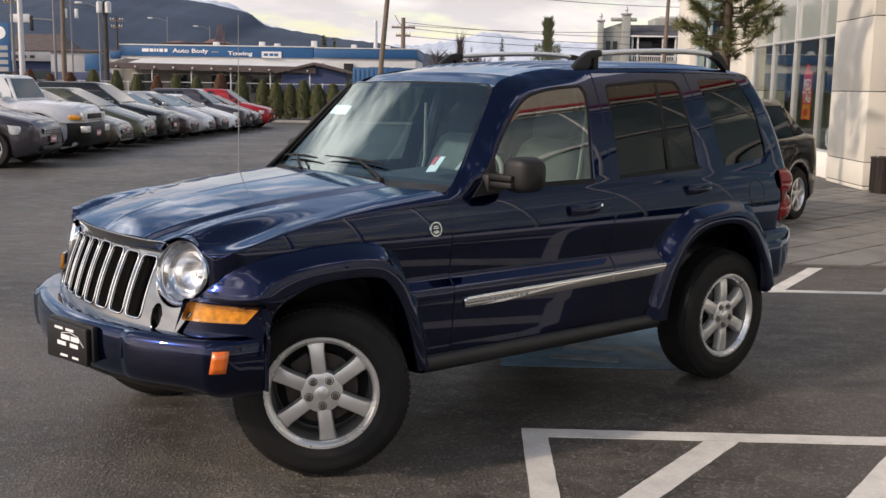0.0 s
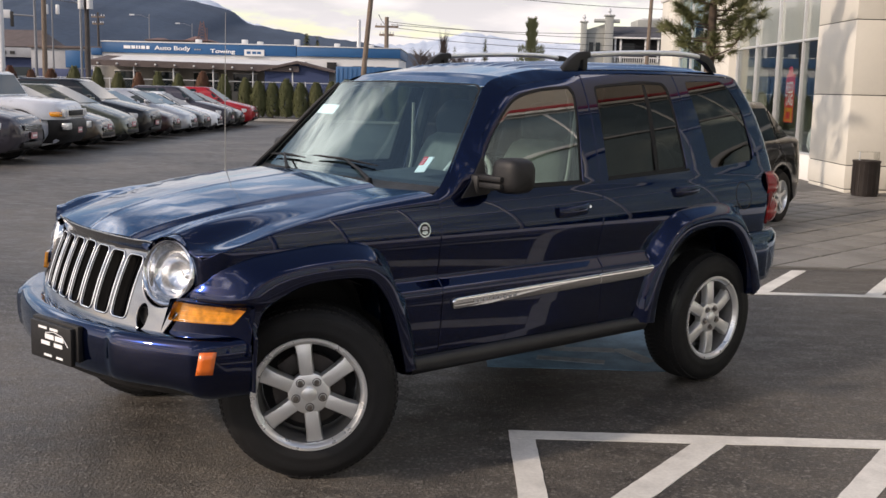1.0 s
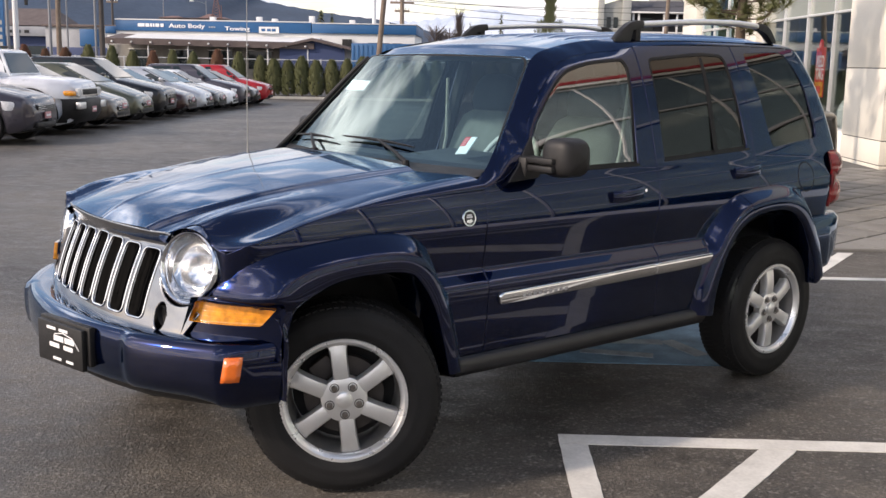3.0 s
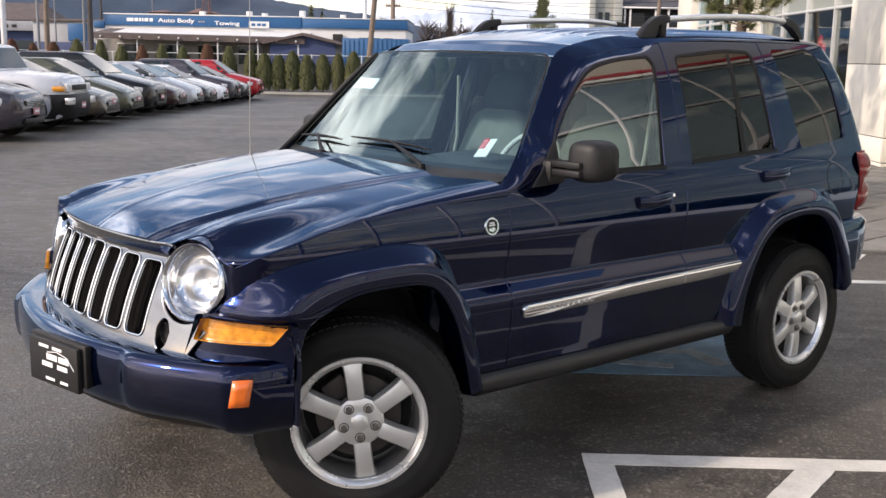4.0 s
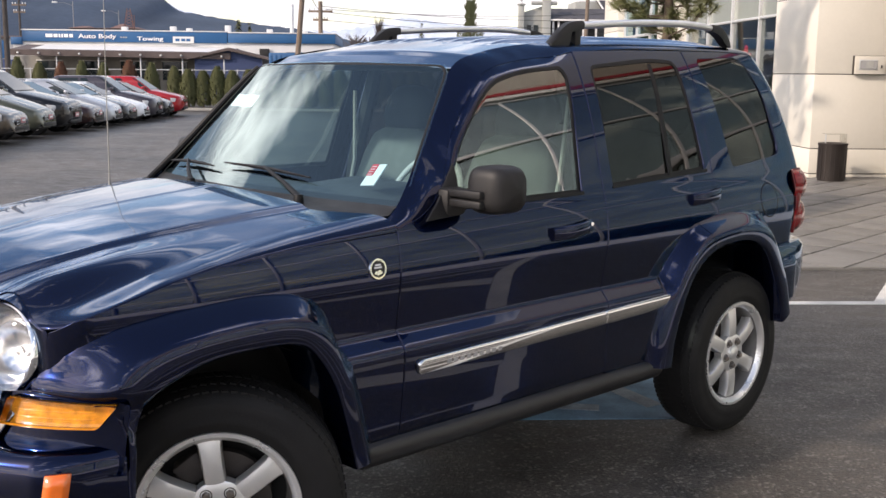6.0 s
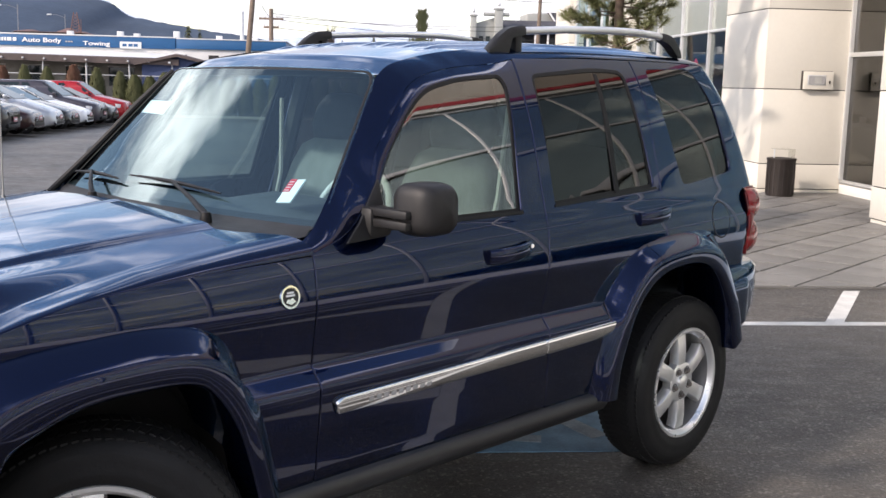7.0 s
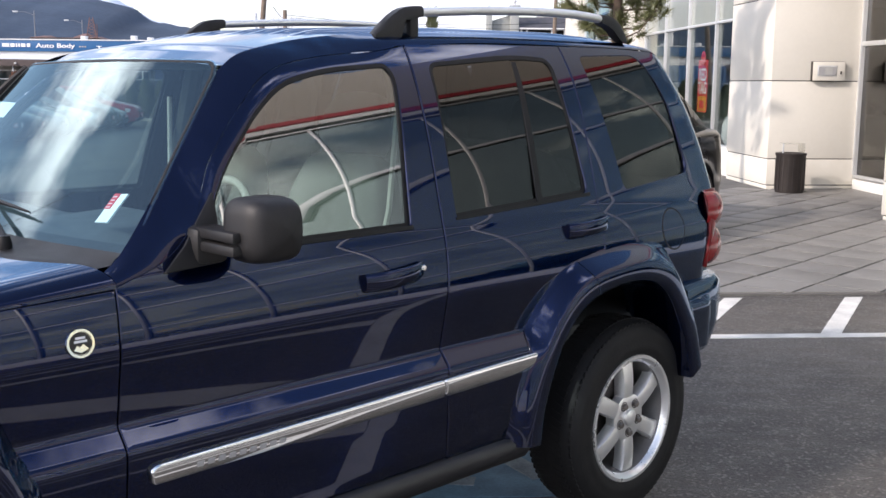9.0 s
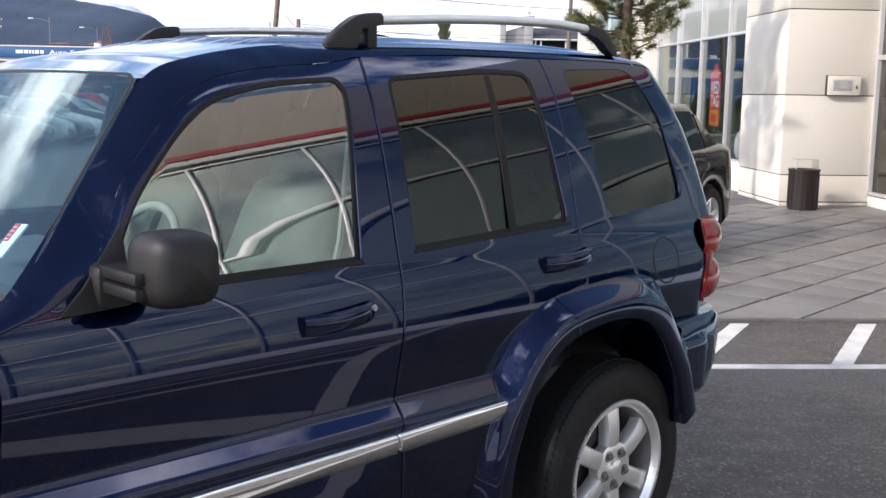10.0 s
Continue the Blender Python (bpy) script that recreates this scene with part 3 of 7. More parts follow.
yy = np.where(zz > 1.19, bow, np.where(zz > 1.15, yy + (bow - yy) * (zz - 1.15) / 0.04, yy))


def half_width(x, z):
    """Distance of the body side from the middle plane."""
    y = float(np.interp(z, zz, yy)) + CY
    if x < 0.6:
        y -= 0.045 * ((0.6 - x) / 1.3) ** 2
    if x < -0.35:
        y -= 0.058 * min(1.1, (-0.35 - x) / 0.10) ** 2 * smooth01((z - 0.78) / 0.06)
    if x > 2.4:
        y -= 0.05 * ((x - 2.4) / 1.1) ** 2
    return y


def corner_x(z):
    """Where the side begins to wrap round to the back."""
    return 3.10 + 0.105 * smooth01((z - 0.90) / 0.25) - 0.150 * max(0.0, (z - 1.18) / 0.52) ** 1.6


RAD = 0.13


def tuck(x, z):
    """How far the door frame rolls inwards beside the front pillar."""
    if x > 1.72 or z < 1.15:
        return 0.0
    d = math.sqrt(float(np.min((A_FINE[:, 0] - x) ** 2 + (A_FINE[:, 1] - z) ** 2)))
    return 0.011 * max(0.0, 1 - d / 0.034) ** 2 * smooth01((1.72 - x) / 0.3) * smooth01((z - 1.17) / 0.17)


def side_surface(sgn, off=0.0):
    def surf(x, z):
        xe = corner_x(z)
        if x <= xe:
            return (x, CY + sgn * (half_width(x, z) - tuck(x, z) + off), z)
        a = min((x - xe) / RAD, math.pi / 2)
        return (xe + (RAD + off) * math.sin(a), CY + sgn * (half_width(xe, z) - RAD + (RAD + off) * math.cos(a)), z)
    return surf


def strip_surface(sgn):
    """The chrome strip: a shallow roll, fullest a little above its middle."""
    def surf(x, z):
        zc = 0.689 + 0.0193 * (x - 0.69)
        return side_surface(sgn, 0.018 - 0.0055 * ((z - zc) / 0.03) ** 2)(x, z)
    return surf


suv = thing("suv", "navy blue four-door off-road wagon with chrome grille and roof rails", "car", Matrix())

FW = [(0.935, 1.168), (0.935, 1.262), (1.0, 1.372), (1.13, 1.512), (1.235, 1.584), (1.40, 1.619), (1.625, 1.634), (1.648, 1.60), (1.585, 1.172)]
FW = rounded(FW, [0.01, 0.05, 0.08, 0.08, 0.10, 0.15, 0.03, 0.04, 0.012])
RW = rounded([(1.773, 1.182), (1.802, 1.638), (2.20, 1.672), (2.395, 1.664), (2.425, 1.212)], [0.015, 0.035, 0.2, 0.045, 0.03])
QW = rounded([(2.640, 1.206), (2.572, 1.678), (2.955, 1.690), (3.050, 1.53), (3.095, 1.245)], [0.03, 0.03, 0.07, 0.12, 0.05])
B_GAP = [(1.728, 1.695), (1.712, 1.30), (1.704, 1.15), (1.655, 0.70), (1.662, 0.47)]
ARCH_F_OUT = curve_points([(-0.333, 0.46), (-0.337, 0.60), (-0.338, 0.70), (-0.346, 0.755), (-0.385, 0.790), (-0.44, 0.799), (-0.488, 0.803), (-0.470, 0.830), (-0.437, 0.865), (-0.395, 0.912), (-0.30, 0.950), (-0.17, 0.970), (-0.04, 0.980), (0.12, 0.984), (0.26, 0.964), (0.345, 0.905), (0.40, 0.79), (0.455, 0.62), (0.51, 0.43)], 60)
ARCH_F_IN = curve_points([(-0.312, 0.455), (-0.306, 0.58), (-0.296, 0.68), (-0.278, 0.742), (-0.250, 0.778), (-0.21, 0.80), (-0.10, 0.840), (0.03, 0.852), (0.20, 0.842), (0.275, 0.785), (0.335, 0.68), (0.375, 0.55), (0.405, 0.42)], 60)
ARCH_R_OUT = curve_points([(1.925, 0.44), (1.96, 0.58), (2.035, 0.76), (2.11, 0.875), (2.24, 0.975), (2.45, 1.005), (2.66, 1.012), (2.80, 0.985), (2.885, 0.90), (2.97, 0.76), (3.05, 0.55)], 60)
ARCH_R_IN = curve_points([(2.045, 0.43), (2.065, 0.56), (2.13, 0.71), (2.21, 0.815), (2.33, 0.88), (2.50, 0.902), (2.65, 0.885), (2.76, 0.82), (2.84, 0.71), (2.895, 0.60), (2.925, 0.48)], 60)
LIP = 0.925
A_EDGE = [(0.656, 1.120), (0.79, 1.165), (0.895, 1.258), (0.965, 1.388), (1.10, 1.530), (1.215, 1.612), (1.39, 1.652), (1.60, 1.672), (1.728, 1.692)]
A_CURVE, A_FINE = curve_points(A_EDGE, 50), curve_points(A_EDGE, 400)

for sgn in (-1, 1):
    S = side_surface(sgn)
    flip = sgn > 0
    body = lambda nm, outl, holes=(), **k: panel(nm, outl, S, M_PAINT, suv, holes, flip=flip, **k)
    # front fender
    arch = [tuple(p) for p in ARCH_F_OUT * 0.6 + ARCH_F_IN * 0.4]
    fender = [(0.648, 1.111), (0.618, 0.46), *[p for p in arch[::-1] if p[0] > -0.2 or p[1] > 0.815], (-0.448, 0.82), (-0.45, 0.955), (-0.40, 0.985), (-0.30, 1.010), (-0.07, 1.067), (0.07, 1.083), (0.28, 1.099)]
    body("front_fender", fender, step=0.013 if sgn < 0 else 0.03)
    door = [(0.652, 1.118), *[tuple(p) for p in A_CURVE[2:]], *B_GAP[1:], (0.622, 0.455)]
    fd = body("front_door", door, (FW,), step=0.0115 if sgn < 0 else 0.03)
    rdoor = [(1.734, 1.697), (2.10, 1.708), (2.478, 1.712), (2.485, 1.60), (2.462, 1.20), (2.452, 1.02), *[tuple(p) for p in ARCH_R_OUT[24::-1]], (1.90, 0.462), (1.668, 0.462), (1.661, 0.70), (1.710, 1.15), (1.718, 1.30)]
    rd = body("rear_door", rdoor, (RW,), step=0.0115 if sgn < 0 else 0.03)
    archr = [tuple(p) for p in (ARCH_R_OUT * 0.6 + ARCH_R_IN * 0.4)]
    quarter = [(2.484, 1.712), (2.80, 1.714), (3.05, 1.708), (3.14, 1.690), (3.21, 1.66), (3.28, 1.60), (3.33, 1.50), (3.375, 1.35), (3.40, 1.20), (3.30, 0.95), (3.29, 0.56), (3.03, 0.56), *archr[::-1][6:38], (2.458, 0.97), (2.458, 1.02), (2.468, 1.20), (2.491, 1.60)]
    body("quarter_panel", quarter, (QW,))
    # glass and its black surrounds
    glass = lambda x, z, q=sgn: side_surface(q, lerp(-0.017, -0.004, (z - 1.17) / 0.48))(x, z)
    for nm, lp, gm, par in (("front_window", FW, M_CLEAR, fd), ("rear_window", RW, M_TINT, rd), ("quarter_window", QW, M_TINT, suv)):
        panel(nm, lp, glass, gm, par, (), flip=flip, gap=-0.008, depth=0.003, label="")
        c = lp.mean(0)
        inner = np.array([p + (c - p) / np.linalg.norm(c - p) * (0.002 if nm == "quarter_window" else 0.006) for p in lp])
        if nm == "quarter_window":
            continue
        panel("window_seal", lp, lambda x, z, q=sgn: side_surface(q, lerp(-0.012, 0.001, (z - 1.17) / 0.48))(x, z), M_SEAL, par, (inner,), flip=flip, gap=-0.003, depth=0.006, step=0.03)
    panel("belt_moulding", [(0.93, 1.157), (1.588, 1.162), (1.590, 1.175), (0.93, 1.168)], side_surface(sgn, 0.004), M_SEAL, fd, flip=flip, depth=0.008, step=0.02)
    panel("belt_moulding", [(1.768, 1.173), (2.43, 1.201), (2.43, 1.213), (1.768, 1.184)], side_surface(sgn, 0.004), M_SEAL, rd, flip=flip, depth=0.008, step=0.02)
    panel("window_divider", [(2.158, 1.19), (2.184, 1.19), (2.224, 1.668), (2.196, 1.668)], side_surface(sgn, -0.004), M_SEAL, rd, flip=flip, depth=0.008, step=0.03)
    # chrome side strips
    for poly, par in (([(0.690, 0.655), (1.634, 0.668), (1.626, 0.722), (0.700, 0.703), (0.684, 0.690)], fd), ([(1.643, 0.668), (2.055, 0.678), (2.075, 0.733), (1.636, 0.722)], rd)):
        panel("chrome_strip", rounded(poly, 0.008), strip_surface(sgn), M_CHROME, par, flip=flip, depth=0.02, edge=0.004, step=0.010)
    for k in range(9):
        xa = 0.80 + 0.030 * k
        panel("lettering_bar", [(xa, 0.674), (xa + 0.018, 0.674), (xa + 0.018, 0.687), (xa, 0.687)], lambda x, z, q=sgn: tuple(np.array(strip_surface(q)(x, z)) + np.array((0, q * 0.001, 0))), M_BAR, fd, flip=flip, depth=0.004, edge=0.001, step=0.01, gap=0)

    # flares
    for nm, outer, inner, cutk in (("front_flare", ARCH_F_OUT, ARCH_F_IN, None), ("rear_flare", ARCH_R_OUT, ARCH_R_IN, 24)):
        rows = []
        for o, i in zip(outer, inner):
            row = []
            h0 = half_width(o[0], o[1])
            for w, f in ((-0.03 if nm == "front_flare" else -0.11, -0.06), (0.0, 0.05), (0.10, 0.27), (0.22, 0.52), (0.33, 0.73), (0.41, 0.86), (0.48, 0.94), (0.56, 0.98), (0.66, 1.0), (0.92, 1.0), (0.985, 0.95), (1.01, 0.80), (1.02, 0.0), (1.06, -1.6)):
                p = o + (i - o) * w
                row.append((p[0], CY + sgn * (h0 + (LIP - h0) * f), p[1]))
            if nm == "front_flare" and o[0] < -0.33:
                k = smooth01(abs(o[1] - 0.795) / 0.06)
                row = [(x, CY + sgn * lerp(min(abs(y - CY), float(np.interp(x, [-0.56, -0.46, -0.41, -0.335], [0.59, 0.775, 0.845, 0.908]))), abs(y - CY), k), z) for x, y, z in row]
            rows.append(row)
        if cutk:
            Geo().grid(rows[:cutk + 1]).make(nm, M_PAINT, suv, 60)
            rows2 = [[(x + 0.004, y, z) for x, y, z in rows[cutk]], *rows[cutk + 1:]]
            Geo().grid(rows2).make(nm, M_PAINT, suv, 60)
        else:
            Geo().grid(rows).make(nm, M_PAINT, suv, 60)
    # sill
    rows = []
    for x in np.linspace(0.47, 2.02, 24):
        rows.append([(x, CY + sgn * (0.83 + a), z) for a, z in ((0.0, 0.470), (0.052, 0.462), (0.066, 0.445), (0.064, 0.415), (0.045, 0.388), (-0.02, 0.378), (-0.20, 0.38))])
    Geo().grid(rows).make("side_sill", M_GREYPL, suv, 50, "dark grey plastic sill cladding")
    # A-pillar and roof rail
    W = curve_points([(0.650, sgn * 0.772 + CY, 1.146), (0.700, sgn * 0.768 + CY, 1.190), (0.826, sgn * 0.715 + CY, 1.325), (0.984, sgn * 0.640 + CY, 1.508), (1.10, sgn * 0.585 + CY, 1.622), (1.22, sgn * 0.566 + CY, 1.672), (1.5, sgn * 0.552 + CY, 1.716), (2.0, sgn * 0.545 + CY, 1.742), (2.6, sgn * 0.540 + CY, 1.748), (2.95, sgn * 0.53 + CY, 1.736), (3.06, sgn * 0.52 + CY, 1.720), (3.13, sgn * 0.51 + CY, 1.696), (3.20, sgn * 0.50 + CY, 1.660)], 110)
    D2 = curve_points([*[tuple(p) for p in A_CURVE], (2.1, 1.711), (2.5, 1.714), (2.85, 1.714), (3.05, 1.708), (3.14, 1.690), (3.21, 1.655)], 500)
    pw = [0.65, 0.70, 0.826, 0.984, 1.10, 1.22, 1.5, 2.0, 2.6, 2.95, 3.06, 3.13, 3.20]
    pd = [0.656, 0.745, 0.890, 1.020, 1.145, 1.265, 1.52, 2.0, 2.6, 2.95, 3.065, 3.14, 3.21]
    pc = curve_points(list(zip(pw, pd)), 300)
    PAIR = lambda q: np.interp(q, pc[:, 0], pc[:, 1])
    rows = []
    for w in W:
        dx = float(PAIR(w[0]))
        dz = float(np.interp(dx, D2[:, 0], D2[:, 1]))
        dp = np.array(S(dx, dz))
        k = int(np.argmin(np.abs(D2[:, 0] - dx)))
        along = D2[min(k + 3, len(D2) - 1)] - D2[max(k - 3, 0)]
        out = np.array((-along[1], along[0])) / np.linalg.norm(along) * 0.004
        tang = np.array(S(dx, dz)) - np.array(S(dx - out[0], dz - out[1]))
        ctl = dp + tang / np.linalg.norm(tang) * 0.46 * np.linalg.norm(w - dp)
        rows.append([tuple(w * (1 - t) ** 2 + ctl * 2 * t * (1 - t) + dp * t * t) for t in np.linspace(0, 1, 11)])
    Geo().grid(rows).make("pillar_rail", M_PAINT, suv, 60)
    if sgn > 0:
        Geo().tube([(x - 0.006, y + 0.012, z + 0.006) for x, y, z in W[:40] if x < 1.11], 0.013, 8).make("screen_moulding", M_SEAL, suv, 40)

# roof
ribs = [0.10, 0.21, 0.32, 0.43]


def roof_edge_z(x):
    return float(np.interp(x, [1.10, 1.22, 1.5, 2.0, 2.6, 2.95, 3.06, 3.13, 3.20], [1.622, 1.672, 1.716, 1.742, 1.748, 1.736, 1.720, 1.696, 1.660]))


def roof_half(x):
    return float(np.interp(x, [1.10, 1.22, 1.5, 2.0, 2.6, 2.95, 3.06, 3.13, 3.20], [0.585, 0.566, 0.552, 0.545, 0.540, 0.53, 0.52, 0.51, 0.50]))


rows = []
for x in np.concatenate([np.linspace(1.085, 1.5, 26), np.linspace(1.54, 2.9, 34), np.linspace(2.92, 3.20, 12)]):
    row = []
    h, ze = roof_half(x), roof_edge_z(x)
    crown = 0.022 if x > 1.2 else 0.018
    for t in np.linspace(-1, 1, 141):
        y = t * h
        z = ze + crown * (1 - abs(t) ** 2.2)
        fade = min(1, max(0, (x - 1.42) / 0.12)) * min(1, max(0, (2.95 - x) / 0.1))
        for r in ribs:
            z += 0.011 * fade * math.exp(-((abs(y) - r) / 0.020) ** 4)
        row.append((x, CY + y, z))
    rows.append(row)
Geo().grid(rows).make("roof", M_PAINT, suv, 60)


# bonnet
HX = [-0.62, -0.585, -0.56, -0.53, -0.49, -0.44, -0.37, -0.30, -0.15, 0.0, 0.15, 0.30, 0.45, 0.60, 0.66]
HC = [0.962, 0.985, 1.003, 1.022, 1.042, 1.060, 1.080, 1.098, 1.126, 1.148, 1.165, 1.180, 1.193, 1.204, 1.208]
HS = [0.962, 0.962, 0.965, 0.970, 0.978, 0.988, 1.004, 1.022, 1.064, 1.096, 1.122, 1.142, 1.158, 1.172, 1.177]
GZ = [0.945, 0.947, 0.948, 0.950, 0.954, 0.964, 0.986, 1.010, 1.046, 1.075, 1.088, 1.099, 1.106, 1.112, 1.114]


def bonnet(x, q):
    """q runs from -1 (left gap) over 0 (middle) to 1."""
    zc, zs, zg = (float(np.interp(x, HX, k)) for k in (HC, HS, GZ))
    yg = half_width(x, zg) - 0.002
    ysh = yg - 0.10
    a, sg = abs(q), (1 if q > 0 else -1)
    if a < 0.84:
        y = a / 0.84 * ysh
        z = zc - (zc - zs) * (y / ysh) ** 2
        p = float(np.interp(x, [-0.55, -0.3, 0.2, 0.6], [0.37, 0.43, 0.50, 0.545]))
        z += 0.012 * (1 - smooth01((y - p + 0.02) / 0.05)) - 0.006
        z += 0.003 * math.exp(-(y / 0.012) ** 2)
    else:
        t = (a - 0.84) / 0.16
        ang = t * math.pi / 2
        y = ysh + (yg - ysh) * math.sin(ang)
        z = zs - 0.006 - (zs - 0.006 - zg) * (1 - math.cos(ang)) ** 0.9
    z += 0.047 * math.exp(-((y - 0.600) / 0.088) ** 2) * smooth01((0.15 - x) / 0.60)
    return (x, CY + sg * y, z)


def bonnet_back(q):
    """Rear edge of the bonnet along q, bowed forward of the cowl."""
    return 0.500 + 0.155 * smooth01((abs(q) - 0.62) / 0.38)


def bonnet_front(q):
    """Leading edge of the bonnet along q."""
    y = abs(q) * 0.85
    return -0.580 + 0.17 * y * y + 0.045 * smooth01((y - 0.495) / 0.1) - 0.040 * smooth01((y - 0.66) / 0.18)


rows = []
for q in np.linspace(-1, 1, 161):
    x0 = bonnet_front(q)
    rows.append([bonnet(lerp(x0, bonnet_back(q), s), q) for s in np.linspace(0, 1, 60)])
    p = rows[-1][0]
    e = smooth01((abs(q) - 0.56) / 0.06)
    rows[-1] = [(p[0] + lerp(0.012, 0.003, e), p[1], p[2] - lerp(0.009, 0.008, e)), (p[0] + 0.001, p[1], p[2] - lerp(0.005, 0.003, e)), *rows[-1]]
Geo().grid(rows).make("bonnet", M_PAINT, suv, 60)

# windscreen
def screen(y, z):
    yl = y - CY
    return (0.615 + (z - 1.17) * 0.968 + 0.14 * yl * yl - 0.05 * max(0, z - 1.17), y, z)


ws = rounded([(CY - 0.778, 1.172), (CY + 0.778, 1.172), (CY + 0.590, 1.632), (CY, 1.645), (CY - 0.590, 1.632)], [0.03, 0.03, 0.05, 0.3, 0.05])
panel("windscreen", ws, screen, M_WINDSHIELD, suv, (), step=0.05, depth=0.004, gap=-0.004, flip=True)
c = ws.mean(0)
inner = np.array([p + (c - p) / np.linalg.norm(c - p) * 0.006 for p in ws])
panel("windscreen_seal", ws, lambda a, b: tuple(np.array(screen(a, b)) + np.array((-0.0012, 0, 0.0012))), M_SEAL, suv, (inner,), step=0.03, depth=0.004, gap=0.0, flip=True)


panel("window_sticker", [(CY + 0.40, 1.462), (CY + 0.60, 1.462), (CY + 0.60, 1.508), (CY + 0.40, 1.508)], lambda a, b: (screen(a, b)[0] + 0.006, a, b), M_PAPER, suv, (), step=0.05, depth=0.001, gap=0.0, edge=0.0004, flip=True, label="white paper sticker inside the windscreen")

# front grille
def face(yl, z):
    d = z - 0.65
    return (-0.6675 + 0.25 * yl * yl + 0.21 * d + 0.483 * d * d - 1.0 * max(0.0, z - 0.94), CY + yl, z)


HLY, HLZ, HLR = 0.594, 0.887, 0.126
half = [(0.0, 0.648), (0.30, 0.650), (0.625, 0.655), (0.646, 0.667), (0.695, 0.745)]
cut = [(HLY + (HLR + 0.008) * math.cos(a), HLZ + (HLR + 0.008) * math.sin(a)) for a in np.linspace(-1.15, -math.pi - 0.85, 22)]
half += cut + [(0.470, 0.992), (0.40, 0.988), (0.0, 0.988)]
outl = half + [(-y, z) for y, z in half[-2:0:-1]]
slots = []
for k in range(-3, 4):
    yc = 0.127 * k
    top = 0.937 - 0.012 * (abs(k) / 3)
    slots.append(rounded([(yc - 0.052, 0.688), (yc + 0.052, 0.688), (yc + 0.052, top + 0.004), (yc - 0.052, top + 0.004)], 0.028))
lamps = [np.array([(s * 0.520 + 0.034 * math.cos(a), 0.712 + 0.052 * math.sin(a)) for a in np.linspace(0, 2 * math.pi, 24, endpoint=False)]) for s in (-1, 1)]
grille = panel("grille", outl, face, M_GRILLE, suv, (*slots, *lamps), step=0.02, depth=0.008, edge=0.003, flip=True, gap=0)
for lp in slots:
    ring = [tuple(np.array(face(y, z)) + np.array((-0.001, 0, 0))) for y, z in resample(np.array(lp), 0.015)]
    Geo().tube(ring + ring[:2], 0.0038, 8, False).make("slot_rim", M_CHROME, grille, 60, "bright chrome slot rim")
for k in range(-3, 4):
    gg = Geo()
    for j in range(3):
        y = 0.127 * k - 0.022 + 0.022 * j
        pts = [tuple(np.array(face(y, z)) + np.array((0.032, 0, 0))) for z in (0.70, 0.78, 0.86, 0.94)]
        gg.tube(pts, 0.004, 6)
    gg.make("grille_insert", M_VOID, grille, 40)
Geo().grid([[tuple(np.array(face(y, z)) + np.array((0.055, 0, 0))) for y in np.linspace(-0.47, 0.47, 12)] for z in np.linspace(0.66, 0.955, 5)]).make("grille_backing", M_VOID, grille, 0)
for s in (-1, 1):
    m = Matrix.Translation(Vector(face(s * 0.520, 0.712)) + Vector((0.03, 0, 0))) @ pose(0, 0, 0, 0, -90, 0)
    Geo().lathe([(0.0, 0.0), (0.02, 0.001), (0.034, 0.006), (0.036, 0.02)], 20, m).make("park_lamp", M_BLACKPL, grille, 40)

# headlamps
for s in (-1, 1):
    aim = Vector((-1, s * 0.36, 0.20)).normalized()
    cen = Vector((-0.501, CY + s * HLY, HLZ))
    m = Matrix.Translation(cen) @ aim.to_track_quat("Z", "Y").to_matrix().to_4x4()
    hl = Geo().lathe([(0.112, -0.03), (0.113, 0.0), (0.117, 0.012), (0.123, 0.016), (0.131, 0.012), (0.136, 0.002), (0.137, -0.015)], 48, m).make("headlamp", M_CHROME, suv, 60, "round headlamp with chrome bezel")
    Geo().lathe([(0.070, -0.045), (0.080, -0.050), (0.095, -0.045), (0.108, -0.025), (0.113, -0.005)], 40, m).make("reflector", M_CHROME, hl, 60)
    inn = Matrix.Translation(Vector((0.01, s * 0.012, -0.004))) @ m
    Geo().lathe([(0.0, -0.075), (0.03, -0.073), (0.055, -0.062), (0.074, -0.040), (0.080, -0.018), (0.084, -0.020), (0.085, -0.045)], 40, inn).make("bowl", M_REFLECT, hl, 60)
    Geo().lathe([(0.0, -0.035), (0.012, -0.036), (0.016, -0.045), (0.016, -0.08)], 16, inn).make("bulb_cap", M_REFLECT, hl, 60)
    Geo().lathe([(0.0, 0.030), (0.04, 0.028), (0.075, 0.021), (0.098, 0.013), (0.114, 0.006)], 48, m).make("lens", M_LENS, hl, 60)

# corner panels under the headlamps, amber turn lamps and their surround
def front_corner(s):
    def surf(a, z):
        # a: 0 at the grille, 1 at the wheel arch, round the corner
        pts = ((-0.532, 0.635), (-0.498, 0.718), (-0.448, 0.822), (-0.316, 0.914))
        b = [(1 - a) ** 3, 3 * a * (1 - a) ** 2, 3 * a * a * (1 - a), a ** 3]
        x = sum(w * p[0] for w, p in zip(b, pts)); y = sum(w * p[1] for w, p in zip(b, pts))
        return (x + 0.12 * (z - 0.75), CY + s * y * (1.0 if s < 0 else 0.955), z)
    return surf


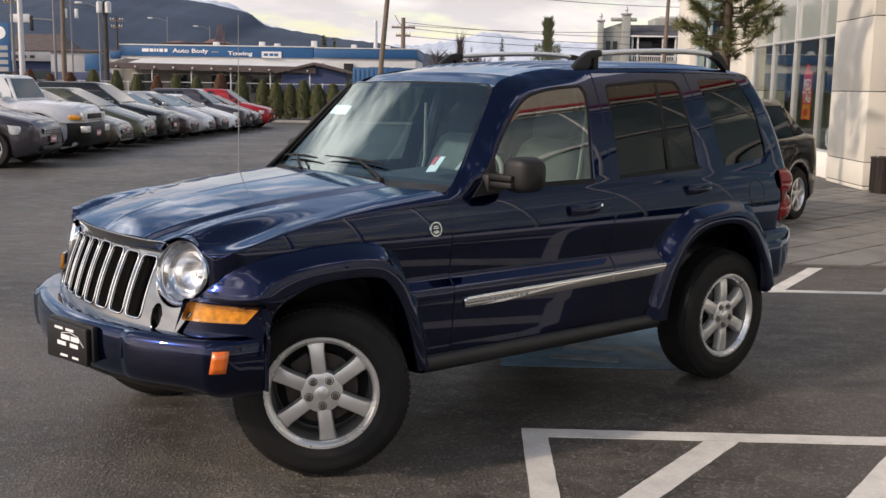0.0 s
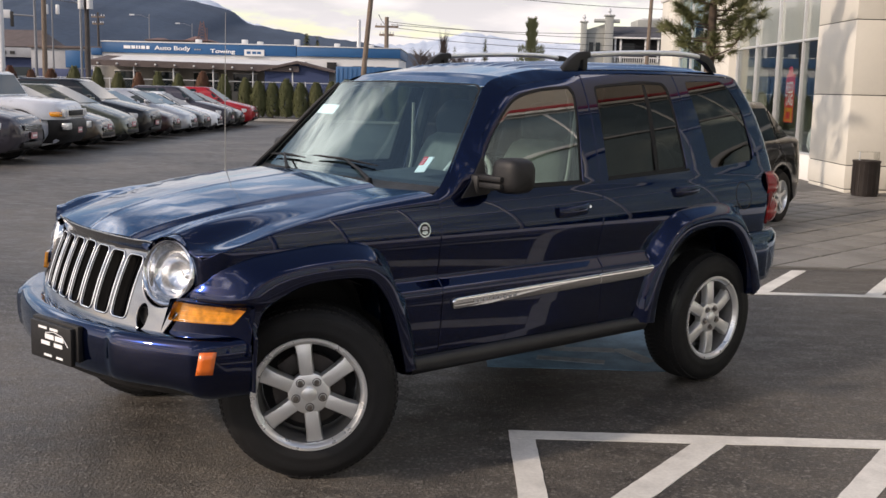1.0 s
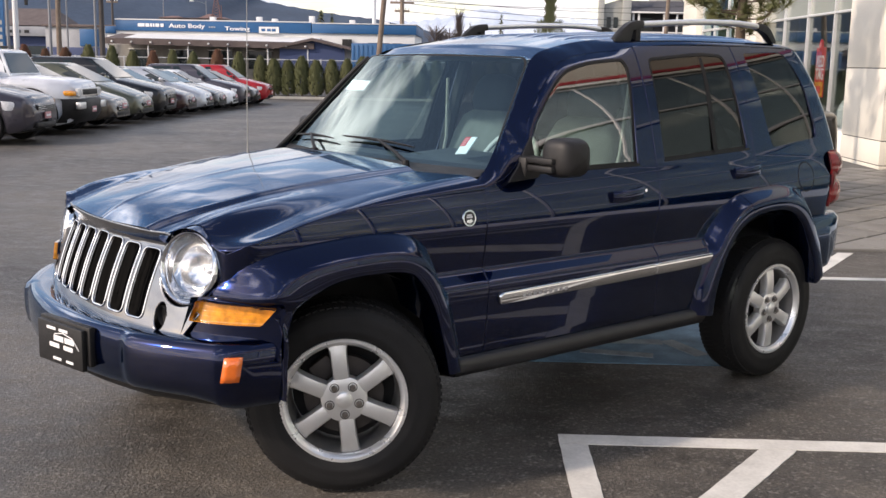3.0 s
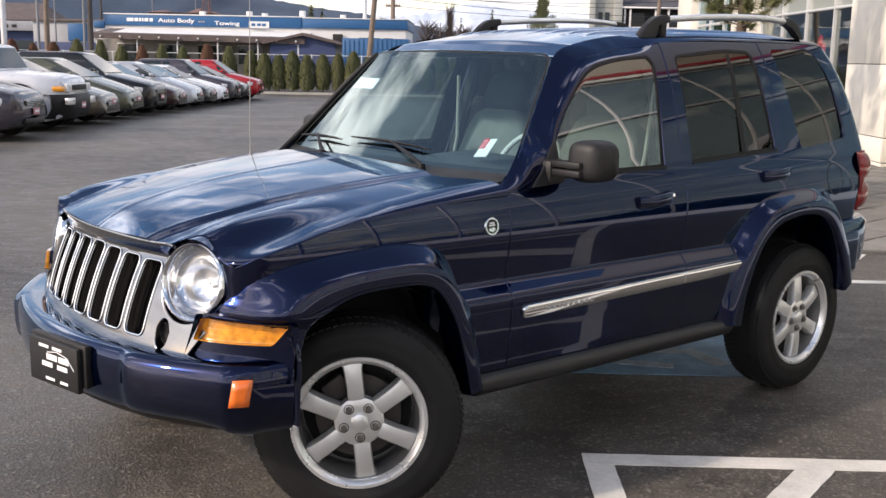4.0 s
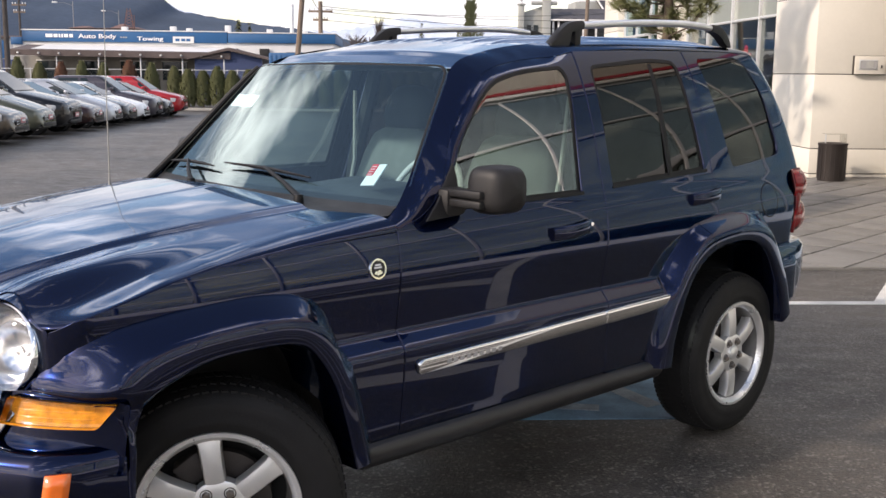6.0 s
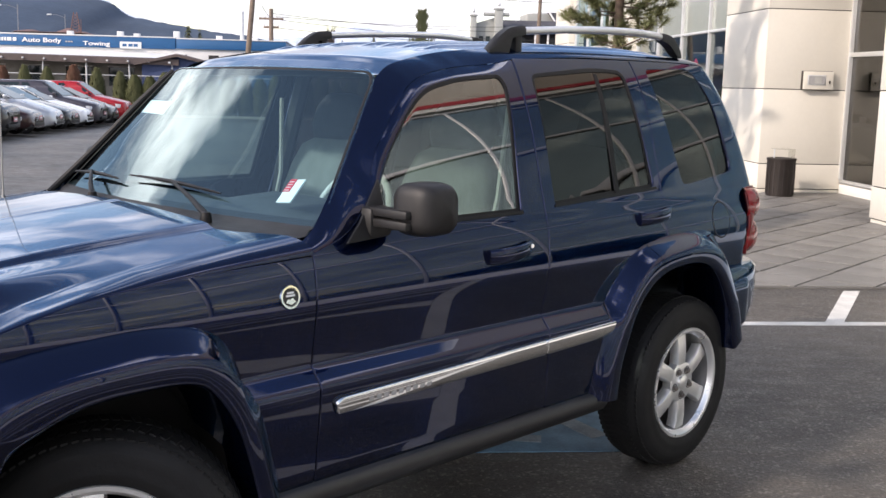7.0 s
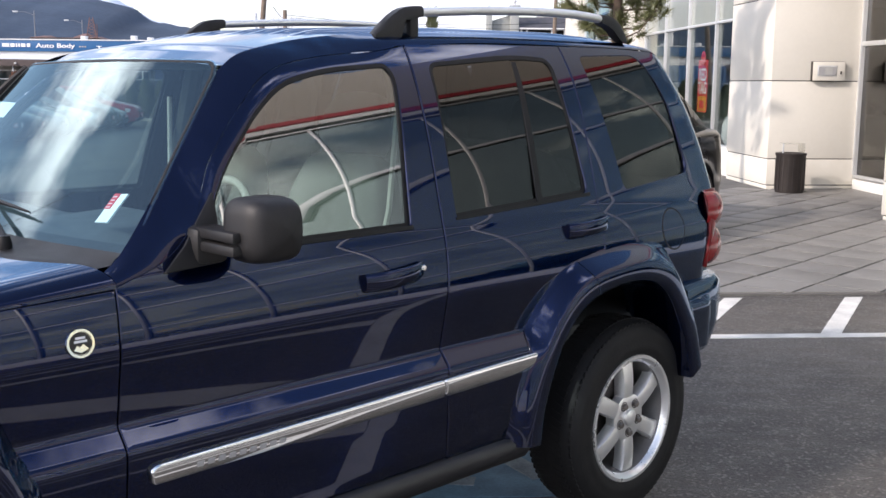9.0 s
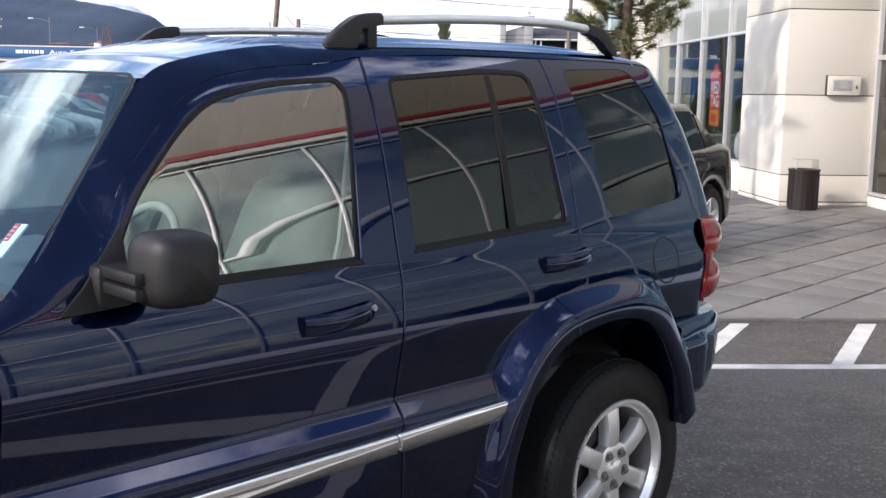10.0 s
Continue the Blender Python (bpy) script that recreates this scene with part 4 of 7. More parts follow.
for s in (-1, 1):
    fc = front_corner(s)
    fl = s < 0
    am = rounded([(0.13, 0.722), (0.86, 0.724), (0.96, 0.784), (0.21, 0.794)], [0.02, 0.02, 0.02, 0.02])
    panel("corner_panel", rounded([(-0.04, 0.640), (1.0, 0.60), (1.01, 0.780), (0.86, 0.800), (0.60, 0.812), (0.38, 0.811), (0.10, 0.80)], 0.01), fc, M_PAINT, suv, (am,), step=0.06, flip=fl, depth=0.02, label="")
    tl = panel("turn_lamp", am, lambda a, z, f=fc, q=s: tuple(np.array(f(a, z)) + np.array((-0.006, q * 0.005, 0))), M_AMBER, suv, (), step=0.05, flip=fl, depth=0.03, gap=0.002, label="amber wraparound turn lamp")
    for z0 in (0.742, 0.760, 0.777):
        panel("lens_rib", [(0.20, z0), (0.82, z0), (0.83, z0 + 0.005), (0.21, z0 + 0.005)], lambda a, z, f=fc, q=s: tuple(np.array(f(a, z)) + np.array((-0.0068, q * 0.0056, 0))), M_AMBER, tl, flip=fl, depth=0.001, step=0.03, gap=0, edge=0.0006)
    # formed surround of the headlamp, out to bonnet, fender and corner panel
    aim = Vector((-1, s * 0.36, 0.20)).normalized()
    cen = Vector((-0.501, CY + s * HLY, HLZ))
    e1 = Vector((0, 0, 1)).cross(aim).normalized() * (-s)
    e1 = e1 if e1.y * s > 0 else -e1
    e2 = Vector((0, 0, 1))
    outer = [Vector(bonnet(bonnet_front(q), s * q)) + Vector((0.002, 0, -0.003)) for q in np.linspace(0.58, 0.999, 26)]
    outer += [Vector(side_surface(s, -0.001)(x, z)) for x, z in ((-0.447, 0.94), (-0.447, 0.92), (-0.445, 0.90), (-0.443, 0.88), (-0.441, 0.86), (-0.437, 0.838), (-0.415, 0.82))]
    outer += [Vector(fc(a, z)) + Vector((0.006, 0, 0)) for a, z in ((0.66, 0.809), (0.54, 0.808), (0.42, 0.805), (0.30, 0.801), (0.18, 0.796), (0.06, 0.792))]
    tangent = [(Vector(bonnet(bonnet_front(q), s * q)) - Vector(bonnet(bonnet_front(q) + 0.03, s * q))).normalized() for q in np.linspace(0.58, 0.999, 26)]
    tangent += [(Vector(side_surface(s)(-0.47, z)) - Vector(side_surface(s)(-0.44, z))).normalized() for z in (0.94, 0.92, 0.90, 0.88, 0.86, 0.838, 0.82)]
    tangent += [Vector((0, 0, 0.4))] * 6
    rows = []
    for k, o in enumerate(outer):
        d = o - cen
        ang = math.atan2(d.dot(e2), d.dot(e1))
        c_ = cen + aim * 0.003 + (e1 * math.cos(ang) + e2 * math.sin(ang)) * 0.1385
        row = []
        for t in np.linspace(0, 1, 7):
            ctl = o + tangent[k] * (0.42 * (c_ - o).length)
            p = c_ * (1 - t) ** 2 + ctl * 2 * t * (1 - t) + o * t * t
            row.append(p)
        rows.append([c_ - aim * 0.05, *row])
    Geo().grid(rows).make("lamp_surround", M_PAINT, suv, 60)

# front bumper: swept section along a bowed line
def bumper_line(t):
    """t from -1 to 1 across the nose; returns x and lateral place of the outer face."""
    y = 0.90 * math.sin(t * math.pi / 2 * 0.98) if abs(t) <= 1 else 0.9 * t
    a = abs(y)
    x = -0.805 + 0.30 * a * a + 0.22 * max(0, (a - 0.55)) ** 1.3 + (0.55 * max(0, abs(t) - 0.80) ** 1.4 * 1.6)
    return x, y


def bumper_sections(prof, ts):
    rows = []
    for t in ts:
        x, y = bumper_line(t)
        x2, y2 = bumper_line(min(t + 0.002, 1.0)); x1, y1 = bumper_line(max(t - 0.002, -1.0))
        d = Vector((x2 - x1, y2 - y1)).normalized()
        n = Vector((-d.y, d.x))      # points inwards or outwards
        if n.x > 0:
            n = -n
        if abs(t) > 0.9 and n.y * t < 0:
            n.y = -n.y
        step = smooth01((0.53 - abs(y)) / 0.03)
        row = []
        for off, z, f in prof:
            o = off - 0.014 * f * step
            row.append((x + n.x * o, CY + y + n.y * o, z))
        rows.append(row)
    return rows


PROF = [(-0.20, 0.650, 0), (-0.15, 0.660, 0), (-0.07, 0.672, 0), (-0.035, 0.673, 0.4), (-0.012, 0.662, 0.8), (0.0, 0.640, 1), (0.002, 0.60, 1), (0.0, 0.55, 1), (-0.008, 0.505, 1), (-0.03, 0.478, 0.6), (-0.07, 0.462, 0), (-0.16, 0.455, 0)]
ts = np.linspace(-1, 1, 121)
secs = bumper_sections(PROF, ts)
secs = [[(x, y, z - 0.035 * smooth01((0.57 - z) / 0.08) * smooth01((abs(t) - 0.6) / 0.35)) for x, y, z in row] for t, row in zip(ts, secs)]


def bumper_end(row, sg):
    """Carries the last section on, round to the front leg of the wheel flare."""
    out = []
    for k in (0.25, 0.5, 0.75, 1.0):
        out.append([(lerp(x, -0.318, k), CY + sg * (lerp(abs(y - CY), 0.913 + off * 0.9, k)), z) for (x, y, z), (off, _, _) in zip(row, PROF)])
    out.append([(x + 0.002, CY + sg * (abs(y - CY) - 0.05), z) for x, y, z in out[-1]])
    return out


secs = bumper_end(secs[0], -1)[::-1] + secs + bumper_end(secs[-1], 1)
Geo().grid(secs).make("front_bumper", M_PAINT, suv, 45, "body-coloured front bumper with stepped corners")
VAL = [(-0.055, 0.475, 0), (-0.065, 0.455, 0), (-0.09, 0.435, 0), (-0.14, 0.425, 0), (-0.27, 0.420, 0)]
Geo().grid(bumper_sections(VAL, np.linspace(-0.97, 0.97, 70))).make("front_valance", M_BLACKPL, suv, 45)
for s in (-1, 1):
    rows = []
    for z in (0.548, 0.57, 0.60, 0.632):
        row = []
        for t in (0.825, 0.855, 0.885, 0.910):
            tt = t + 0.02 * (z - 0.548) / 0.084
            x, y = bumper_line(tt * s)
            row.append((x - 0.006 + 0.003, CY + y + s * 0.010, z))
        rows.append(row)
    gg = Geo().grid(rows)
    ob = gg.make("side_marker", M_ORANGE, suv, 40, "orange side reflector")
    md = ob.modifiers.new("thick", "SOLIDIFY"); md.thickness = 0.012; md.offset = 0

# dealer plate on the bumper
pm = Matrix.Translation((-0.815, -0.165, 0.575)) @ pose(0, 0, 0, 0, 0, 11)
plate = Geo().box((-0.012, -0.148, -0.076), (0.008, 0.148, 0.076), 0.004, pm).make("plate", M_BLACKPL, suv, 30, "black dealer plate with white print")
pr = random.Random(5)
for z, ys, h in ((0.055, (-0.06, 0.02), 0.010), (0.022, (-0.10, -0.03), 0.020), (-0.006, (-0.09, 0.0), 0.016), (-0.055, (-0.09, -0.01), 0.009)):
    for y in ys:
        w = pr.uniform(0.045, 0.065)
        Geo().box((-0.0145, y, z - h / 2), (-0.0125, y + w, z + h / 2), 0, pm).make("print_bar", M_WHITEBAR, plate, 0)
Geo().tube([(-0.0135, 0.03, 0.036), (-0.0135, -0.03, 0.046), (-0.0135, -0.09, 0.036), (-0.0135, -0.13, 0.0)], 0.0016, 6, True, pm).make("print_bar", M_WHITEBAR, plate, 0)
Geo().box((0.009, -0.165, -0.06), (0.035, 0.165, 0.086), 0.006, pm).make("plate_bracket", M_BLACKPL, suv, 30)

# wheels
def wheel(label):
    """A wheel lying round the z axis, outer face towards +z."""
    w = thing("wheel", "", "")
    w.parent = suv
    R, HW = 0.366, 0.118
    prof = [(0.222, -0.095), (0.235, -0.105), (0.28, -0.117), (0.325, -0.114), (0.348, -0.100), (0.361, -0.080), (0.3655, -0.04), (0.366, 0.0), (0.3655, 0.04), (0.361, 0.080), (0.348, 0.100), (0.336, 0.109), (0.325, 0.114), (0.322, 0.1155), (0.30, 0.1165), (0.28, 0.117), (0.272, 0.1185), (0.262, 0.117), (0.245, 0.110), (0.232, 0.102), (0.222, 0.094)]
    Geo().lathe(prof, 96).make("tyre", M_RUBBER, w, 40, label)
    tr = Geo()
    for k in range(84):
        a = 2 * math.pi * k / 84
        mm = Matrix.Rotation(a, 4, "Z")
        for sg in (1, -1):
            za, zb_ = (0.070, 0.098) if sg > 0 else (-0.098, -0.070)
            tr.box((0.335, -0.0085, za), (0.3555 if sg > 0 else 0.3555, 0.0085, zb_), 0, mm @ Matrix.Rotation(0.15 * sg, 4, "X"))
            za, zb_ = (0.012, 0.062) if sg > 0 else (-0.062, -0.012)
            tr.box((0.350, -0.0085, za), (0.3675, 0.0085, zb_), 0, mm @ Matrix.Rotation(-0.3 * sg, 4, "X"))
    tr.make("tread", M_RUBBER, w, 0)
    rim = Geo().lathe([(0.226, 0.090), (0.2385, 0.104), (0.2365, 0.1115), (0.225, 0.1115), (0.214, 0.102), (0.2085, 0.090)], 96).make("rim", M_RIMLIP, w, 40)
    Geo().lathe([(0.2085, 0.090), (0.205, 0.075), (0.200, 0.05), (0.196, 0.0), (0.198, -0.07), (0.215, -0.095)], 96).make("barrel", M_BARREL, w, 40)
    # disc with six broad spokes
    for k in range(6):
        a = 2 * math.pi * k / 6
        mm = Matrix.Rotation(a, 4, "Z")
        rows = []
        for r, hw, z in ((0.055, 0.026, 0.086), (0.085, 0.031, 0.090), (0.12, 0.031, 0.092), (0.16, 0.032, 0.090), (0.19, 0.034, 0.086), (0.208, 0.040, 0.082)):
            rows.append([mm @ Vector(p) for p in ((r, -hw, z - 0.045), (r, -hw, z - 0.010), (r, -hw * 0.86, z - 0.002), (r, -hw * 0.55, z), (r, 0, z + 0.001), (r, hw * 0.55, z), (r, hw * 0.86, z - 0.002), (r, hw, z - 0.010), (r, hw, z - 0.045))])
        Geo().grid(rows).make("spoke", M_ALLOY, w, 35)
    Geo().lathe([(0.0, 0.090), (0.03, 0.090), (0.045, 0.088), (0.078, 0.090), (0.086, 0.086), (0.088, 0.05)], 48).make("hub", M_ALLOY, w, 40)
    cap = Geo().lathe([(0.0, 0.104), (0.022, 0.103), (0.030, 0.099), (0.032, 0.088)], 24).make("hub_cap", M_ALLOY, w, 40)
    for k in range(5):
        a = 2 * math.pi * k / 5 + 0.35
        mm = Matrix.Translation((0.0575 * math.cos(a), 0.0575 * math.sin(a), 0.0))
        Geo().lathe([(0.0180, 0.0885), (0.0180, 0.0905), (0.0150, 0.0905), (0.0145, 0.086)], 20, mm).make("nut_recess", M_BRAKE, w, 40)
        Geo().lathe([(0.0, 0.104), (0.009, 0.1035), (0.0122, 0.100), (0.0126, 0.084)], 6, mm).make("wheel_nut", M_NUT, w, 20)
    Geo().lathe([(0.0, 0.0), (0.03, 0.012), (0.08, 0.018), (0.15, 0.016), (0.152, -0.01), (0.06, -0.02), (0.0, -0.02)], 40).make("brake_disc", M_BRAKE, w, 40)
    Geo().lathe([(0.0, -0.06), (0.196, -0.06)], 32).make("wheel_back", M_DARK, w, 0)
    Geo().box((-0.045, 0.09, -0.03), (0.045, 0.165, 0.04), 0.01).make("caliper", M_BRAKE, w, 30)
    return w


w0 = wheel("black all-terrain tyre")
STEER = 33.0
base_face = pose(0, 0, 0, 90, 0, 0)     # outer face towards -y


def wheel_pose(x, y, steer, spin, right=False):
    m = Matrix.Translation((x, y, 0.366)) @ pose(0, 0, 0, 0, 0, -steer) @ (pose(0, 0, 0, 0, 0, 180) if right else Matrix.Identity(4)) @ base_face
    return m @ Matrix.Rotation(radians(spin), 4, "Z")


w0.matrix_basis = wheel_pose(0.055, -0.69, STEER, 37)
copy_thing(w0, wheel_pose(2.649, -0.715, 0, 33))
copy_thing(w0, wheel_pose(0.0, 0.77, STEER, 20, True))
copy_thing(w0, wheel_pose(2.649, 0.775, 0, 50, True))
# wheel houses and underside
for x0 in (0.0, 2.649):
    for s in (-1, 1):
        rows = []
        for a in np.linspace(0.10, math.pi - 0.10, 20):
            rows.append([(x0 + 0.50 * math.cos(a), CY + s * yv, 0.40 + 0.46 * math.sin(a)) for yv in (0.40, 0.60, 0.74, 0.80)])
        Geo().grid(rows).make("wheel_house", M_DARK, suv, 60)
        Geo().box((x0 - 0.44, CY + s * 0.42 - 0.01, 0.44), (x0 + 0.48, CY + s * 0.42 + 0.01, 0.86), 0.005).make("wheel_house", M_DARK, suv, 0)
Geo().box((-0.35, CY - 0.42, 0.36), (3.1, CY + 0.42, 0.55), 0.03).make("underbody", M_DARK, suv, 30)
Geo().box((0.5, CY - 0.80, 0.40), (2.06, CY + 0.80, 0.50), 0.02).make("floor_pan", M_DARK, suv, 30)
Geo().tube([(0.4, CY - 0.3, 0.32), (1.6, CY - 0.32, 0.30), (2.2, CY - 0.36, 0.33)], 0.03, 10).make("exhaust_pipe", M_BRAKE, suv, 40)
Geo().tube([(2.649, CY - 0.7, 0.366), (2.649, CY + 0.7, 0.366)], 0.05, 12).make("axle", M_BRAKE, suv, 40)
Geo().tube([(2.75, CY - 0.35, 0.33), (2.75, CY + 0.2, 0.33)], 0.10, 14).make("muffler", M_BRAKE, suv, 40)
Geo().box((-0.40, CY - 0.5, 0.45), (0.6, CY + 0.5, 0.93), 0.05).make("engine_bay", M_DARK, suv, 30)

# back: tailgate, bumper, lamps, spare wheel
def back(yl, z):
    return (corner_x(z) + RAD - 0.004, CY + yl, z)


panel("tailgate", [(-0.66, 0.62), (0.66, 0.62), (0.66, 1.20), (0.50, 1.70), (-0.50, 1.70), (-0.66, 1.20)], back, M_PAINT, suv, ([(-0.55, 1.2), (0.55, 1.2), (0.45, 1.62), (-0.45, 1.62)],), step=0.06, flip=False)
panel("tailgate_window", [(-0.55, 1.2), (0.55, 1.2), (0.45, 1.62), (-0.45, 1.62)], lambda y, z: (back(y, z)[0] - 0.01, CY + y, z), M_TINT, suv, step=0.06, gap=-0.004, depth=0.004)
rows = []
for t in np.linspace(-1, 1, 61):
    a = abs(t)
    y = 0.93 * (t if a < 0.88 else math.copysign(0.88 + (a - 0.88) * 0.40, t))
    x = 3.385 - 0.02 * t * t - max(0, (a - 0.76) / 0.24) ** 2.0 * 0.40
    rows.append([(x + o, CY + y * k, z) for o, k, z in ((-0.12, 0.95, 0.815), (-0.02, 0.985, 0.822), (0.0, 1.0, 0.80), (0.004, 1.0, 0.72), (-0.01, 1.0, 0.62), (-0.05, 0.985, 0.53), (-0.14, 0.95, 0.50))])
Geo().grid(rows).make("rear_bumper", M_PAINT, suv, 50)
for s in (-1, 1):
    tl = None
    for zc, hh in ((1.090, 0.078), (0.945, 0.082)):
        rows = []
        for a in np.linspace(0, math.pi, 13):
            row = []
            for b in np.linspace(-0.25, 2.1, 13):
                k = math.sin(a) ** 0.7
                row.append((3.190 + (0.080 + 0.095 * k) * math.sin(b), CY + s * (0.690 + (0.072 + 0.068 * k) * math.cos(b)), zc - hh * math.cos(a)))
            rows.append(row)
        ob = Geo().grid(rows).make("tail_lamp", M_TAIL, suv, 60, "bulging red tail lamp")
    panel("tail_lamp_base", rounded([(3.155, 0.862), (3.29, 0.862), (3.29, 1.172), (3.175, 1.172)], 0.02), side_surface(s, 0.012), M_TAILBASE, suv, flip=s > 0, step=0.03)
# fuel flap ring
ring = [(2.90 + 0.075 * math.cos(a), 1.045 + 0.075 * math.sin(a)) for a in np.linspace(0, 2 * math.pi, 28, endpoint=False)]
panel("fuel_flap", ring, side_surface(-1, 0.0012), M_PAINT, suv, step=0.03, depth=0.004, edge=0.0015)
ri = [(2.90 + 0.079 * math.cos(a), 1.045 + 0.079 * math.sin(a)) for a in np.linspace(0, 2 * math.pi, 28, endpoint=False)]
panel("flap_gap", ri, side_surface(-1, 0.0006), M_DARK, suv, ([(2.90 + 0.074 * math.cos(a), 1.045 + 0.074 * math.sin(a)) for a in np.linspace(0, 2 * math.pi, 28, endpoint=False)],), step=0.02, depth=0.002, gap=0, edge=0.0003)
copy_thing(w0, Matrix.Translation((3.43, CY + 0.1, 0.93)) @ pose(0, 0, 0, 0, 90, 0))

# mirrors, handles, badge
for s in (-1, 1):
    mir = Geo()
    rows = []
    for a in np.linspace(0, 1, 13):       # housing: rounded block, deeper in the middle
        k = (1 - abs(2 * a - 1) ** 3.2) ** 0.42 if 0 < a < 1 else 0.05
        zc, hz = 1.236, 0.079 * k
        hx = 0.064 * k
        y = lerp(0.862, 1.038, a)
        row = []
        for b in np.linspace(0, 2 * math.pi, 24, endpoint=False):
            cx, sx = math.cos(b), math.sin(b)
            px = math.copysign(abs(cx) ** 0.55, cx) * hx - (0.02 * k if cx < 0 else 0)
            row.append((0.965 + 0.02 * a + px, CY + s * y, zc + math.copysign(abs(sx) ** 0.55, sx) * hz))
        rows.append(row)
    mir.grid(rows, True)
    mir.f += [tuple(range(24)), tuple(range(12 * 24, 13 * 24))]
    mirror = mir.make("mirror", M_BLACKPL, suv, 60, "large black door mirror")
    Geo().lathe([(0.0, 0.0), (0.06, 0.0)], 24, Matrix.Translation((1.036, CY + s * 0.95, 1.237)) @ pose(0, 0, 0, 0, 90, 0) @ Matrix.Diagonal((0.85, 1, 1, 1))).make("mirror_glass", M_CHROME, mirror, 0)
    for z in (1.222, 1.190):
        Geo().box((0.872, min(s * 0.80, s * 0.965), -0.013), (0.925, max(s * 0.80, s * 0.965), 0.013), 0.006, Matrix.Translation((0, CY, z))).make("mirror_arm", M_BLACKPL, mirror, 30)
    panel("mirror_sail", rounded([(0.775, 1.135), (0.945, 1.145), (0.945, 1.315), (0.925, 1.29), (0.84, 1.19)], 0.008), side_surface(s, 0.010), M_BLACKPL, mirror, flip=s > 0, depth=0.02, step=0.03)
    Geo().box((0.86, CY + s * 0.80 - 0.03, 1.14), (0.955, CY + s * 0.80 + 0.05, 1.235), 0.02).make("mirror_base", M_BLACKPL, mirror, 30)
    for x0, x1, z0, z1, dr in ((1.345, 1.600, 1.035, 1.055, "front_door"), (2.24, 2.50, 1.095, 1.110, "rear_door")):
        zc = (z0 + z1) / 2
        panel("handle_cup", rounded([(x0 - 0.01, zc - 0.042), (x1 - 0.01, zc - 0.036), (x1, zc + 0.040), (x0, zc + 0.034)], 0.02), side_surface(s, 0.0015), M_PAINT, suv, flip=s > 0, depth=0.004, step=0.02)
        pts = []
        for t in np.linspace(0, 1, 9):
            x = lerp(x0 + 0.02, x1 - 0.02, t)
            z = lerp(zc - 0.002, zc + 0.012, t)
            pts.append((x, CY + s * (half_width(x, z) + 0.008 + 0.028 * math.sin(math.pi * t) ** 0.6), z))
        rows = [[(x, y + s * 0.011 * math.cos(a), z - 0.006 + 0.026 * math.copysign(abs(math.sin(a)) ** 0.7, math.sin(a))) for a in np.linspace(0, 2 * math.pi, 14, endpoint=False)] for x, y, z in pts]
        hg = Geo().grid(rows, True)
        hg.f += [tuple(range(14)), tuple(range(8 * 14, 9 * 14))]
        hg.make("door_handle", M_PAINT, suv, 60)
    hw = half_width(1.585, 1.055)
    Geo().lathe([(0.0, 0.010), (0.007, 0.010), (0.010, 0.006), (0.010, 0.0)], 16, Matrix.Translation((1.588, CY + s * (hw + 0.004), 1.055)) @ pose(0, 0, 0, 90 if s < 0 else -90, 0, 0)).make("door_lock", M_CHROME, suv, 40)
    bm_ = Matrix.Translation((0.549, CY + s * (half_width(0.549, 1.01) + 0.001), 1.010)) @ pose(0, 0, 0, 82 if s < 0 else -82, 0, 0) @ Matrix.Scale(0.87, 4)
    badge = Geo().lathe([(0.0, 0.003), (0.030, 0.003), (0.031, 0.006), (0.037, 0.006), (0.039, 0.0)], 32, bm_).make("badge", M_CHROME, suv, 30, "round chrome fender badge")
    Geo().lathe([(0.0, 0.0042), (0.029, 0.0042)], 28, bm_).make("badge_field", M_GREYPL, badge, 0)
    for yb, wb in ((0.014, 0.013), (0.005, 0.017)):
        Geo().box((-wb, yb - 0.003, 0.0045), (wb, yb + 0.003, 0.006), 0, bm_).make("print_bar", M_WHITEBAR, badge, 0)
    Geo().prism([(-0.02, -0.016), (-0.01, -0.004), (-0.004, -0.010), (0.006, -0.002), (0.02, -0.016), (0.0, -0.024)], 0.0045, 0.0058, bm_).make("emblem_shape", M_CHROME, badge, 0)

